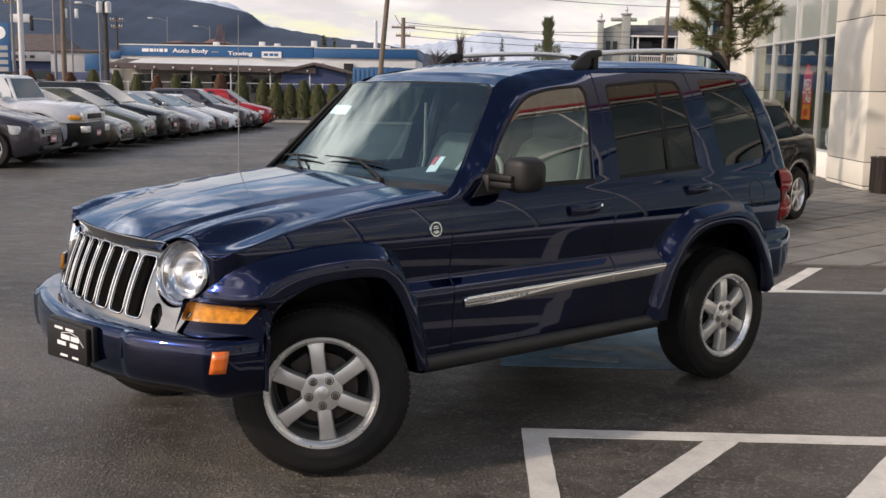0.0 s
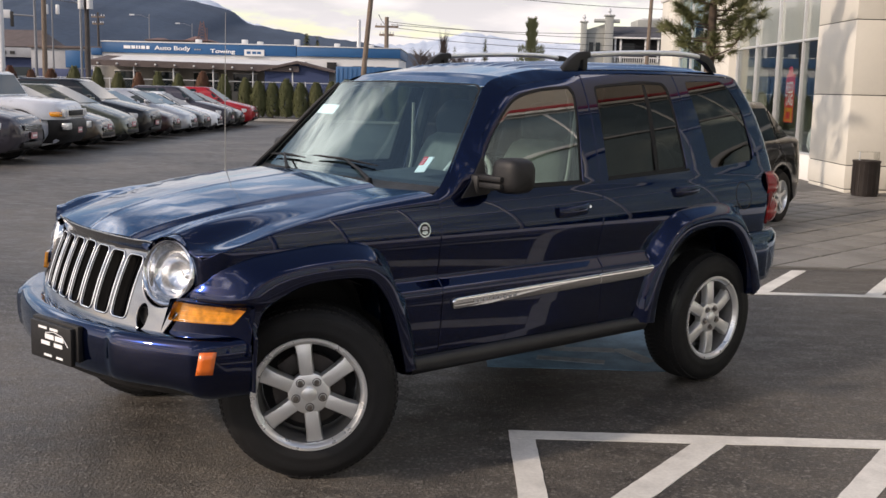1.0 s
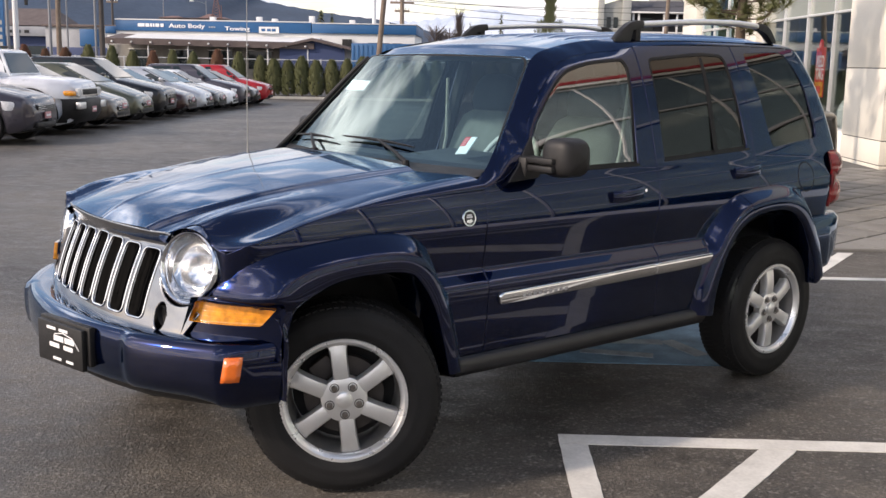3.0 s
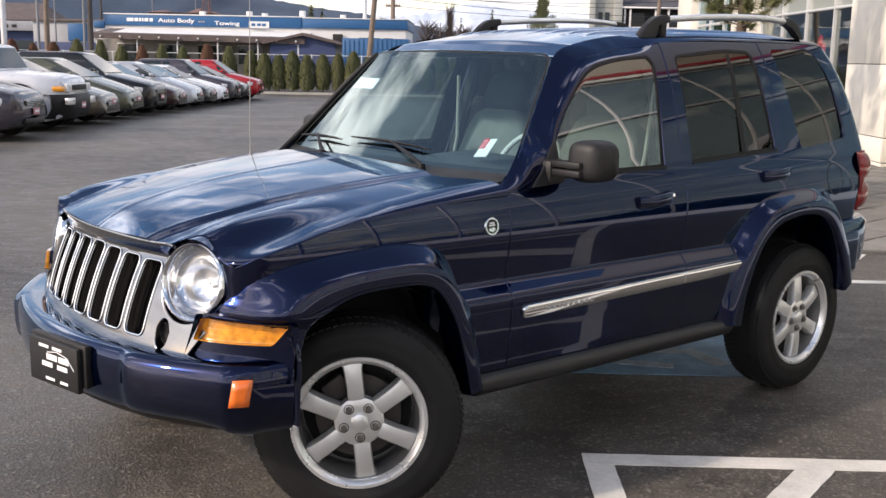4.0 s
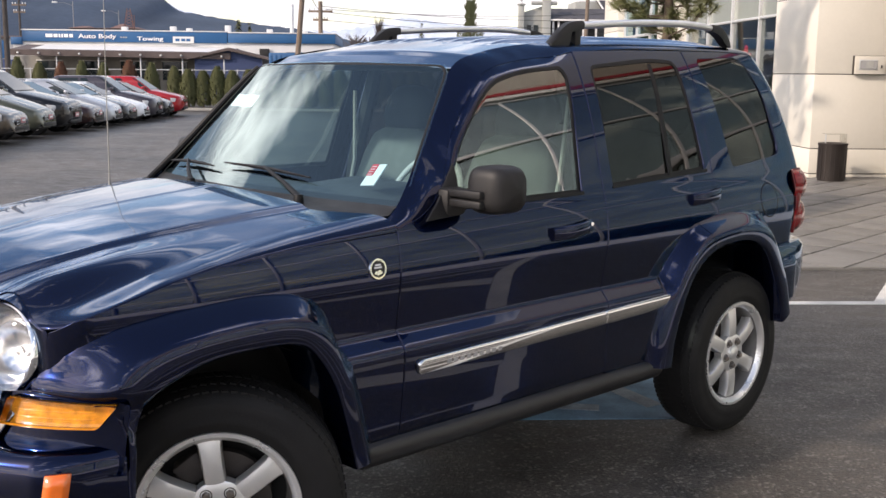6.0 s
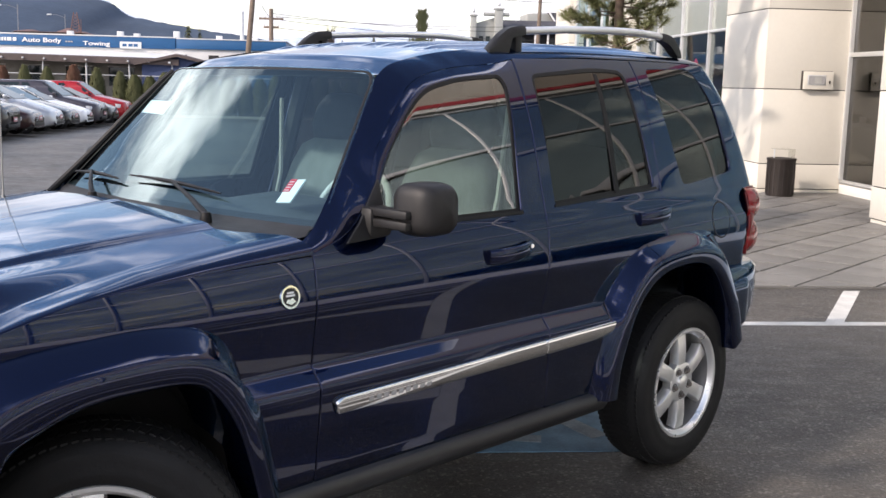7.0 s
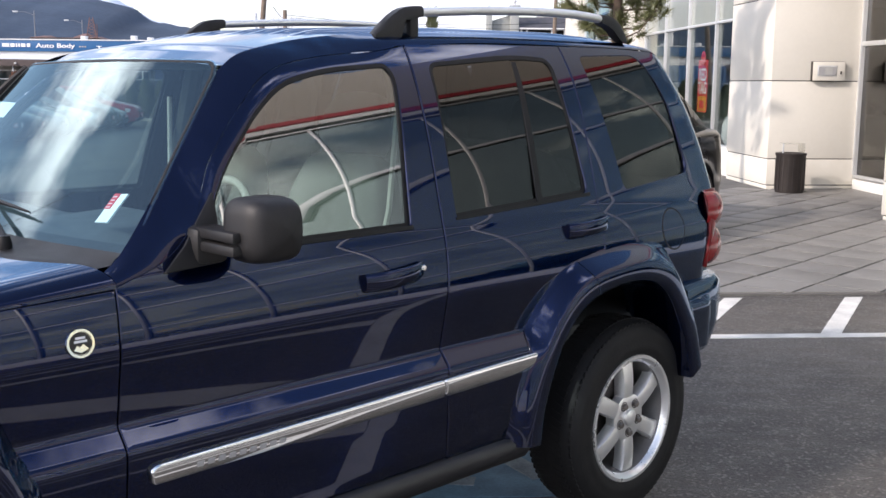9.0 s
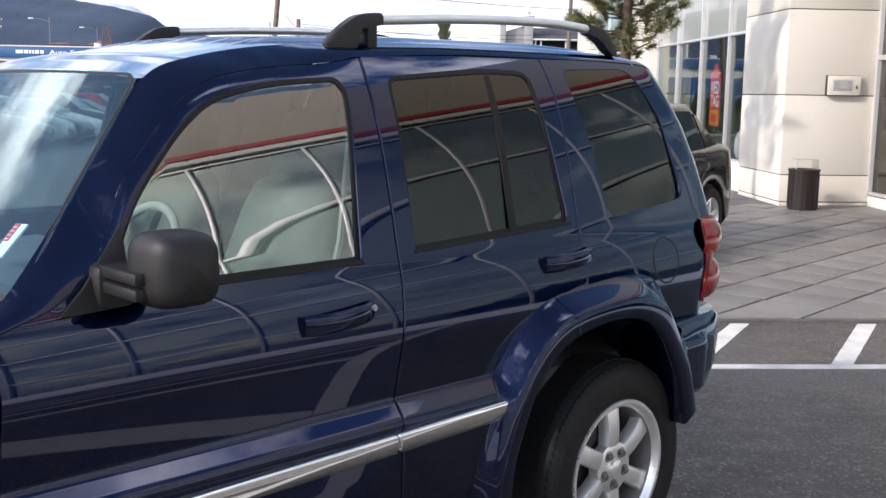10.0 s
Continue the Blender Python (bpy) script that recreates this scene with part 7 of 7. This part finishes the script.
def lamp_arm(p, z, reach, lean=0.0):
    Geo().tube([(lean, 0, z), (lean + reach * 0.5, 0, z + 0.25), (lean + reach, 0, z + 0.25)], 0.02, 8).make("arm", M_GREYPOLE, p, 40)
    Geo().box((lean + reach - 0.1 * (1 if reach > 0 else -1) - 0.25, -0.1, z + 0.2), (lean + reach + 0.25, 0.1, z + 0.32), 0.03).make("lamp_head", M_STEEL, p, 30)


pole("light_standard", "thick white steel light standard", -22.9, 50.8, 9.0, 0.16, M_STEEL)
pole("utility_pole", "weathered wooden utility pole", -21.54, 53, 10.0, 0.15, M_WOODPOLE, 0.1)
p3 = pole("utility_pole", "dark wooden pole with transformer cans", -19.5, 54, 6.0, 0.16, M_WOODDARK)
for s in (-0.24, 0.24):
    Geo().lathe([(0, 0), (0.17, 0), (0.17, 0.55), (0.08, 0.62), (0, 0.62)], 14, Matrix.Translation((s, -0.2, 5.35))).make("transformer", M_STEEL, p3, 40)
p4_ = pole("street_lamp", "slim dark steel pole beside the utility pole", -20.2, 55, 8.0, 0.08, M_GREYPOLE); lamp_arm(p4_, 5.7, -1.2)
p9_ = pole("street_sign", "grey steel mast with a long sign arm", -24.78, 60, 7.5, 0.10, M_GREYPOLE)
Geo().tube([(0, 0, 5.25), (-2.7, 0, 5.4)], 0.05, 8).make("arm", M_GREYPOLE, p9_, 40)
Geo().box((-2.7, -0.05, 5.1), (-1.5, 0.05, 5.6), 0.02).make("sign_panel", M_STEEL, p9_, 30)
Geo().box((-1.5, -0.05, 4.6), (-1.3, 0.05, 5.5), 0.03).make("signal_head", M_DARK, p9_, 30)
pole("utility_pole", "thin grey steel mast beyond the lot", -27.38, 60, 7.5, 0.11, M_GREYPOLE, 0.0, ((6.3, 0.5),))
p10_ = pole("street_lamp", "thin dark mast with two small lamps", -24.49, 62, 7.5, 0.06, M_GREYPOLE)
for s in (-0.35, 0.35):
    Geo().box((s - 0.1, -0.1, 5.5), (s + 0.1, 0.1, 6.1), 0.04).make("lamp_head", M_STEEL, p10_, 30)
pole("utility_pole", "distant wooden pole with crossarms", -31.13, 90, 7.4, 0.12, M_WOODDARK, 0.0, ((7.0, 0.6), (6.4, 0.5)))
pole("utility_pole", "tall leaning wooden utility pole", -4.35, 53.5, 11.0, 0.15, M_WOODPOLE, 1.0)
pole("steel_stack", "pale square steel stack behind the shop roof", -5.6, 66, 5.85, 0.16, M_STEEL)
pole("utility_pole", "wooden pole with crossarms carrying cables", -3.9, 68, 6.2, 0.18, M_WOODPOLE, 0.0, ((5.55, 0.8), (5.0, 0.5)))
p6_ = pole("street_lamp", "slim grey street lamp with curved arm", -27.0, 75, 8.6, 0.05, M_GREYPOLE); lamp_arm(p6_, 8.3, -1.5)
p7_ = pole("street_lamp", "slim grey street lamp with curved arm", -25.1, 85, 7.05, 0.05, M_GREYPOLE); lamp_arm(p7_, 6.7, -1.5)
p8_ = pole("street_lamp", "slim grey street lamp with curved arm", -24.0, 95, 6.9, 0.05, M_GREYPOLE); lamp_arm(p8_, 6.6, -1.4)
# rusty derrick and roofs showing over the shop
M_RUST = material("rusty_red_steel", (0.20, 0.105, 0.085), 0.8, vary=0.4, scale=2)
dk = lot_thing("derrick", "rusty red lattice derrick behind the shop roof", "derrick", -20.4, 84)
for s in (-1, 1):
    Geo().tube([(s * 0.62, 0, 0), (s * 0.40, 0, 4.9), (s * 0.12, 0, 6.5)], 0.035, 6).make("leg", M_RUST, dk, 40)
    Geo().tube([(0.25 + s * 0.1, 0.5, 0), (0.25 + s * 0.08, 0.4, 6.0)], 0.03, 6).make("mast", M_RUST, dk, 40)
for k in range(9):
    za, zb_ = 4.3 + 0.23 * k, 4.53 + 0.23 * k
    wa, wb = lerp(0.42, 0.12, k / 9), lerp(0.42, 0.12, (k + 1) / 9)
    Geo().tube([(-wa, 0, za), (wb, 0, zb_)], 0.018, 5).make("brace", M_RUST, dk, 40)
    Geo().tube([(wa, 0, za), (-wb, 0, zb_)], 0.018, 5).make("brace", M_RUST, dk, 40)
rs = lot_thing("rusty_shed", "low rust-coloured shed roofs behind the shop", "shed", -22.6, 84)
Geo().box((-2.6, 0, 0), (2.6, 5, 4.9), 0.03).make("wall", M_BROWNROOF, rs, 30)
for k, (a, b, z) in enumerate(((-2.7, -1.2, 5.15), (-1.15, 0.6, 5.02), (0.65, 1.5, 5.35), (1.55, 2.7, 5.1))):
    Geo().add([(a, -0.1, 4.9), (b, -0.1, 4.9), (b, 5.1, 4.9), (a, 5.1, 4.9), (lerp(a, b, 0.3), 2.5, z), (lerp(a, b, 0.7), 2.5, z)], [(0, 1, 5, 4), (1, 2, 5), (2, 3, 4, 5), (3, 0, 4), (3, 2, 1, 0)]).make("roof", M_RUST, rs, 0)
cables = Geo()
for (a, b, sag) in (((-3.9, 68, 5.9), (22, 72, 5.6), 0.5), ((-3.9, 68, 5.55), (22, 72, 5.0), 0.5), ((-3.9, 68, 5.0), (22, 72, 4.6), 0.4), ((-3.6, 68, 5.7), (22, 74, 6.4), 0.5), ((-3.35, 53.5, 5.4), (-3.9, 68, 5.6), 0.1), ((-3.4, 53.5, 7.2), (24, 70, 7.5), 0.6), ((-30, 62, 8.0), (-19.4, 54, 5.6), 0.3), ((-26.5, 60, 7.1), (-40, 66, 8.0), 0.2)):
    pts = [lerp(Vector(a), Vector(b), t) - Vector((0, 0, sag * 4 * t * (1 - t))) for t in np.linspace(0, 1, 14)]
    cables.tube(pts, 0.018, 5, False)
cb = cables.make("overhead_cables", M_WIRE, None, 40, fix=False)
cb.matrix_world = LOT
tagged(cb, "black overhead cables strung between the poles", "cables", kind="structure")

# house on the right
M_HOUSE = material("grey_clapboard", (0.34, 0.35, 0.33), 0.8, vary=0.15, scale=1.0)
M_SHINGLE = material("dark_shingle", (0.07, 0.07, 0.08), 0.9, vary=0.3, scale=2)
# near-black colour stands in for the shade under the porch roof
M_PORCHSHADE = material("painted_porch_shade", (0.03, 0.03, 0.035), 0.7, vary=0.3, scale=1.5)
hs = lot_thing("apartment_house", "pale grey clapboard house with dark roofs, posts and painted porch shade", "house", 10.15, 75)
Geo().prism([(0.3, 0), (1.9, 0), (1.9, 6.55), (0.3, 6.05)], 0, 1.2, Matrix.Translation((0, 1.3, 0)) @ pose(0, 0, 0, 90, 0, 0)).make("wall", M_HOUSE, hs, 0)
for k in range(18):
    Geo().box((0.3, 0.088, 3.0 + 0.16 * k), (1.9, 0.10, 3.13 + 0.16 * k), 0.003).make("clapboard", M_HOUSE, hs, 0)
for xx in (0.62, 1.12):
    wdw = Geo().box((xx, 0.03, 4.35), (xx + 0.32, 0.086, 5.15), 0.01).make("window", M_CARGLASS, hs, 0)
    Geo().box((xx - 0.05, 0.02, 4.27), (xx + 0.37, 0.085, 4.345), 0.01).make("window_sill", M_WHITEWALL, wdw, 30)
for xx, wd, top in ((-0.05, 0.42, 6.55), (1.72, 0.62, 7.05)):
    Geo().box((xx, -0.35, 0), (xx + wd, 0.08, top), 0.04).make("pilaster", M_HOUSE, hs, 30)
    Geo().box((xx - 0.08, -0.43, top), (xx + wd + 0.08, 0.16, top + 0.12), 0.03).make("pilaster_cap", M_HOUSE, hs, 30)
    Geo().lathe([(0, 0.55), (0.06, 0.48), (0.14, 0.26), (0.06, 0.14), (0.16, 0.0)], 12, Matrix.Translation((xx + wd / 2, -0.13, top + 0.12))).make("finial", M_STEEL, hs, 40)
Geo().tube([(0.9, -0.15, 6.72), (2.8, -0.15, 6.72)], 0.14, 12).make("beam", M_HOUSE, hs, 40)
Geo().box((2.35, 1.6, 0), (9.4, 9, 6.3), 0.03).make("wall", M_PORCHSHADE, hs, 30)
Geo().add([(2.3, -0.2, 5.62), (9.5, -0.2, 5.62), (9.5, 1.6, 6.45), (2.3, 1.6, 6.45), (2.3, -0.2, 5.52), (9.5, -0.2, 5.52), (9.5, 1.6, 6.35), (2.3, 1.6, 6.35)], [(0, 1, 2, 3), (7, 6, 5, 4), (0, 4, 5, 1), (1, 5, 6, 2), (2, 6, 7, 3), (3, 7, 4, 0)]).make("porch_roof", M_SHINGLE, hs, 0)
Geo().box((2.3, -0.28, 5.44), (9.5, -0.12, 5.58), 0.02).make("gutter", M_WHITEWALL, hs, 30)
Geo().box((2.35, 0.0, 0), (9.4, 1.58, 3.75), 0.03).make("porch_base", M_HOUSE, hs, 30)
Geo().box((2.35, -0.05, 4.05), (9.4, 0.05, 4.14), 0.01).make("rail", M_WHITEWALL, hs, 30)
for k in range(44):
    Geo().box((2.42 + 0.16 * k, -0.02, 3.75), (2.46 + 0.16 * k, 0.02, 4.05), 0).make("baluster", M_WHITEWALL, hs, 0)
for xx in (2.5, 2.9, 4.75, 5.7, 7.4, 9.1):
    Geo().box((xx, -0.10, 3.75), (xx + 0.13, 0.03, 5.46), 0.01).make("balcony_post", M_WHITEWALL, hs, 30)
for xx in (3.3, 6.1, 7.8):
    Geo().box((xx, 1.54, 4.0), (xx + 1.0, 1.62, 5.2), 0.01).make("window", M_CARGLASS, hs, 0)
Geo().box((4.6, 2.6, 6.2), (6.6, 6, 7.05), 0.03).make("dormer", M_HOUSE, hs, 30)
Geo().box((5.0, 2.9, 7.05), (6.3, 5, 7.2), 0.05).make("vent_hood", M_STEEL, hs, 30)
Geo().add([(6.2, 2.2, 7.15), (10.5, 2.2, 7.15), (11.2, 1.5, 5.6), (7.1, 1.5, 5.6), (6.2, 8, 7.15), (10.5, 8, 7.15), (11.2, 8.6, 5.6), (7.1, 8.6, 5.6)], [(0, 1, 2, 3), (4, 5, 1, 0), (1, 5, 6, 2), (0, 3, 7, 4)]).make("mansard_roof", M_SHINGLE, hs, 0)
Geo().tube([(6.2, 2.15, 7.18), (7.1, 1.45, 5.6)], 0.07, 6).make("roof_trim", M_WHITEWALL, hs, 30)
pole("utility_pole", "wooden pole in front of the apartment house", 14.15, 70, 9.5, 0.16, M_WOODPOLE, 0.25)

# left-hand far buildings
lb = lot_thing("warehouse", "long low roadside shop row with pale fascia and dark front", "building", 0, 85)
Geo().box((-56, 0, 0), (-34.2, 8, 3.2), 0.05).make("wall", M_NAVYWALL, lb, 30)
Geo().box((-56.2, -0.6, 3.2), (-34.0, 8, 4.0), 0.03).make("fascia", M_SHADEDSIDING, lb, 30)
for k in range(9):
    Geo().box((-42.5 + 0.72 * k, -0.64, 3.45), (-42.1 + 0.72 * k, -0.60, 3.70), 0).make("print_bar", M_DARK, lb, 0)
for k in range(7):
    Geo().box((-55 + 3.0 * k, -0.06, 0.8), (-53 + 3.0 * k, 0.04, 2.4), 0.02).make("window", M_CARGLASS, lb, 0)
lb3 = lot_thing("brown_house", "dark brown house roof behind the shop row", "building", 0, 100)
Geo().box((-47, 0, 0), (-40.5, 7, 4.6), 0.05).make("wall", M_WOODDARK, lb3, 30)
Geo().add([(-47.5, -0.5, 4.5), (-40, -0.5, 4.5), (-40, 7.5, 4.5), (-47.5, 7.5, 4.5), (-46, 3.5, 6.3), (-41.5, 3.5, 6.3)], [(0, 1, 5, 4), (1, 2, 5), (2, 3, 4, 5), (3, 0, 4), (0, 3, 2, 1)]).make("roof", M_BROWNROOF, lb3, 0)
lb2 = lot_thing("shop_building", "low grey shop building with a blue panelled end", "building", 0, 80)
Geo().box((-33.2, 0, 0), (-24, 8, 3.9), 0.05).make("wall", M_SHADEDSIDING, lb2, 30)
Geo().box((-33.4, -0.2, 3.9), (-23.8, 8, 4.1), 0.03).make("roof", M_BROWNROOF, lb2, 30)
Geo().box((-30.4, -0.12, 2.4), (-28.9, -0.02, 3.75), 0.02).make("sign_panel", M_BLUEBAND, lb2, 30)
Geo().box((-33.1, -0.10, 0.2), (-24.2, -0.02, 2.3), 0.02).make("shopfront", M_NAVYWALL, lb2, 30)
sg = lot_thing("dealer_sign", "tall blue roadside sign board with white panels", "sign", -32.5, 70)
Geo().tube([(0, 0, 0), (0, 0, 5.5)], 0.12, 10).make("post", M_STEEL, sg, 40)
Geo().box((-0.9, -0.12, 2.0), (0.5, 0.12, 5.6), 0.03).make("board", M_BLUEBAND, sg, 30)
for k in range(4):
    Geo().box((-0.75, -0.135, 2.2 + 0.5 * k), (0.35, -0.125, 2.5 + 0.5 * k), 0).make("print_bar", M_BAR, sg, 0)
Geo().lathe([(0, 0.01), (0.45, 0.01), (0.45, 0)], 24, Matrix.Translation((-0.2, -0.13, 4.9)) @ pose(0, 0, 0, 90, 0, 0)).make("emblem", M_WHITEBAR, sg, 0)


# far trees
def bare_tree(u, v, h, w, seed, mat, name="bare_poplar", label="bare brown poplar far behind the roofs"):
    rn = random.Random(seed)
    t = lot_thing(name, label, "tree", u, v)
    Geo().tube([(0, 0, 0), (0, 0, h)], [0.18, 0.03], 7).make("trunk", M_TWIG, t, 40)
    gg = Geo()
    for k in range(420):
        z = h * rn.uniform(0.25, 0.9)
        a = rn.uniform(0, 6.283)
        ln = h * rn.uniform(0.10, 0.28)
        d = Vector((math.cos(a) * w, math.sin(a) * w, 1)).normalized()
        s = d.orthogonal().normalized() * 0.03
        p = Vector((math.cos(a) * w * 0.5 * rn.random(), math.sin(a) * w * 0.5 * rn.random(), z))
        gg.add([p - s, p + s, p + d * ln], [(0, 1, 2)])
    gg.make("crown", mat, t, 0, fix=False)


def far_conifer(u, v, h, r, seed):
    rn = random.Random(seed)
    t = lot_thing("far_conifer", "small dark distant conifer", "tree", u, v)
    Geo().tube([(0, 0, 0), (0, 0, h * 0.9)], [0.15, 0.03], 6).make("trunk", M_BARK, t, 40)
    gg = Geo()
    for k in range(500):
        s = rn.random() ** 0.7
        z = h * (1 - s)
        a = rn.uniform(0, 6.283)
        rr = r * s * rn.uniform(0.5, 1)
        p = Vector((math.cos(a) * rr, math.sin(a) * rr, z + 0.1))
        q = Vector((math.cos(a), math.sin(a), -0.5)) * r * 0.35
        sd = Vector((-math.sin(a), math.cos(a), 0)) * r * 0.12
        gg.add([p - sd, p + sd, p + q], [(0, 1, 2)])
    gg.make("crown", M_HEDGE, t, 0, fix=False)


bare_tree(-0.3, 90, 6.0, 0.30, 1, M_TWIG)
for uu, hh in ((-1.2, 4.7), (-0.2, 4.3), (0.9, 4.5), (-2.4, 4.9), (1.9, 4.2)):
    bare_tree(uu, 92, hh, 1.0, int(10 * hh), M_TWIG, "bare_shrub", "leafless grey-brown brush behind the shop")
far_conifer(3.5, 95, 6.1, 0.75, 3)
far_conifer(0.65, 95, 5.3, 0.6, 5)
far_conifer(8.0, 100, 6.8, 1.1, 4)
far_conifer(-15.4, 110, 6.9, 1.2, 6)
far_conifer(-14.5, 112, 6.6, 1.0, 7)


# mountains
# the blue of the distance haze is put into the mountain colours
M_RIDGE = material("hazy_forested_ridge", (0.010, 0.026, 0.054), 1.0, vary=0.5, scale=0.012, color2=(0.036, 0.062, 0.105), bump=1.0, bump_scale=0.06)
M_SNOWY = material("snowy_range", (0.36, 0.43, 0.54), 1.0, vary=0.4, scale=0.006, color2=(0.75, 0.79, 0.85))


def ridge(name, label, prof, v, depth, seed, mat, rough):
    us = np.linspace(prof[0][0], prof[-1][0], 260)
    hz = np.interp(us, [p[0] for p in prof], [p[1] for p in prof])
    rows = []
    for j in range(14):
        s = j / 13
        row = []
        for u, z in zip(us, hz):
            nz = noise.noise(Vector((u * 0.012, s * 3 + seed, 0.3))) * 0.10 + noise.noise(Vector((u * 0.05, s * 9, seed))) * 0.035
            zz2 = z * (s ** 0.8) * (1 + nz * (1 - s) * 2) + rough * s * noise.noise(Vector((u * 0.09, 0, seed)))
            row.append((u, v - depth * (1 - s) + 60 * nz, zz2 - 2))
        rows.append(row)
    ob = Geo().grid(rows).make(name, mat, None, 180, fix=False)
    ob.matrix_world = LOT
    return tagged(ob, label, "mountain", kind="structure")


ridge("backdrop_ridge", "forested mountain ridge in the distance, dark blue-green with haze painted in", [(-1800, 150), (-1200, 135), (-900, 128), (-676, 124), (-513, 134), (-401, 118), (-369, 113), (-321, 102), (-297, 84), (-241, 76), (-193, 68), (-145, 64), (-113, 58), (-81, 52), (0, 34), (200, 22), (600, 15)], 1500, 500, 2.0, M_RIDGE, 3.0)
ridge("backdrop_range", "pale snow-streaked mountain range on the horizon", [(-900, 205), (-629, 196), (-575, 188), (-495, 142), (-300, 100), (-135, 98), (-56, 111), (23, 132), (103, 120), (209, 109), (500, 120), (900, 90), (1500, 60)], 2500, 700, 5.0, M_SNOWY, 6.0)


# paving stones of the walk, laid on the diagonal
pr = random.Random(11)
stones = []
TS = 0.50
for a in range(-4, 34):
    for b in range(-20, 20):
        w = TS * (1.0 if (a * 7 + b * 3) % 5 else 1.5)
        cu_, cv_ = 2.3 + (a + b) * TS * 0.7071, 5.05 + (a - b) * TS * 0.7071
        if 2.0 < cu_ < 8.6 and 4.75 < cv_ < 13.0:
            stones.append((cu_, cv_))
protos = []
for k in range(4):
    q = random.Random(k)
    h = TS / 2 - 0.008
    poly = [(-h + q.uniform(0, 0.012), -h + q.uniform(0, 0.012)), (q.uniform(-0.1, 0.1), -h + q.uniform(0, 0.01)), (h - q.uniform(0, 0.012), -h + q.uniform(0, 0.012)), (h - q.uniform(0, 0.012), h - q.uniform(0, 0.012)), (-h + q.uniform(0, 0.012), h - q.uniform(0, 0.012))]
    n = len(poly)
    top = [(x * 0.975, y * 0.975, 0.0085 + q.uniform(-0.001, 0.001)) for x, y in poly]
    ob = Geo().add([(x, y, 0.0) for x, y in poly] + [(x, y, 0.006) for x, y in poly] + top, [tuple(range(2 * n, 3 * n))] + [(i, (i + 1) % n, n + (i + 1) % n, n + i) for i in range(n)] + [(n + i, n + (i + 1) % n, 2 * n + (i + 1) % n, 2 * n + i) for i in range(n)]).make("proto", M_STONE, None, 30)
    protos.append(ob.data)
    bpy.data.objects.remove(ob)

def clip_edge(poly, axis, lim):
    """Cuts a flat outline off below the given limit."""
    out = []
    for p, q in zip(poly, poly[1:] + poly[:1]):
        if p[axis] >= lim:
            out.append(p)
        if (p[axis] >= lim) != (q[axis] >= lim):
            t = (lim - p[axis]) / (q[axis] - p[axis])
            out.append((lerp(p[0], q[0], t), lerp(p[1], q[1], t)))
    return out


for k, (cu_, cv_) in enumerate(stones[:300]):
    if cu_ < 2.70 or cv_ < 5.45:      # cut stones along the edges
        d = (TS / 2 - 0.011) * math.sqrt(2)
        poly = clip_edge(clip_edge([(cu_, cv_ - d), (cu_ + d, cv_), (cu_, cv_ + d), (cu_ - d, cv_)], 0, 2.33), 1, 5.08)
        if len(poly) > 2:
            Geo().prism(poly, 0.0125, 0.021 + pr.uniform(0, 0.002)).make("paving_stone", M_STONE, bed, 0)
        continue
    st = new("paving_stone", protos[k % 4])
    st.parent = bed
    st.matrix_basis = pose(cu_, cv_, 0.0140 + pr.uniform(0, 0.002), pr.uniform(-0.5, 0.5), pr.uniform(-0.5, 0.5), 45 + 90 * pr.randrange(4) + pr.uniform(-0.6, 0.6))
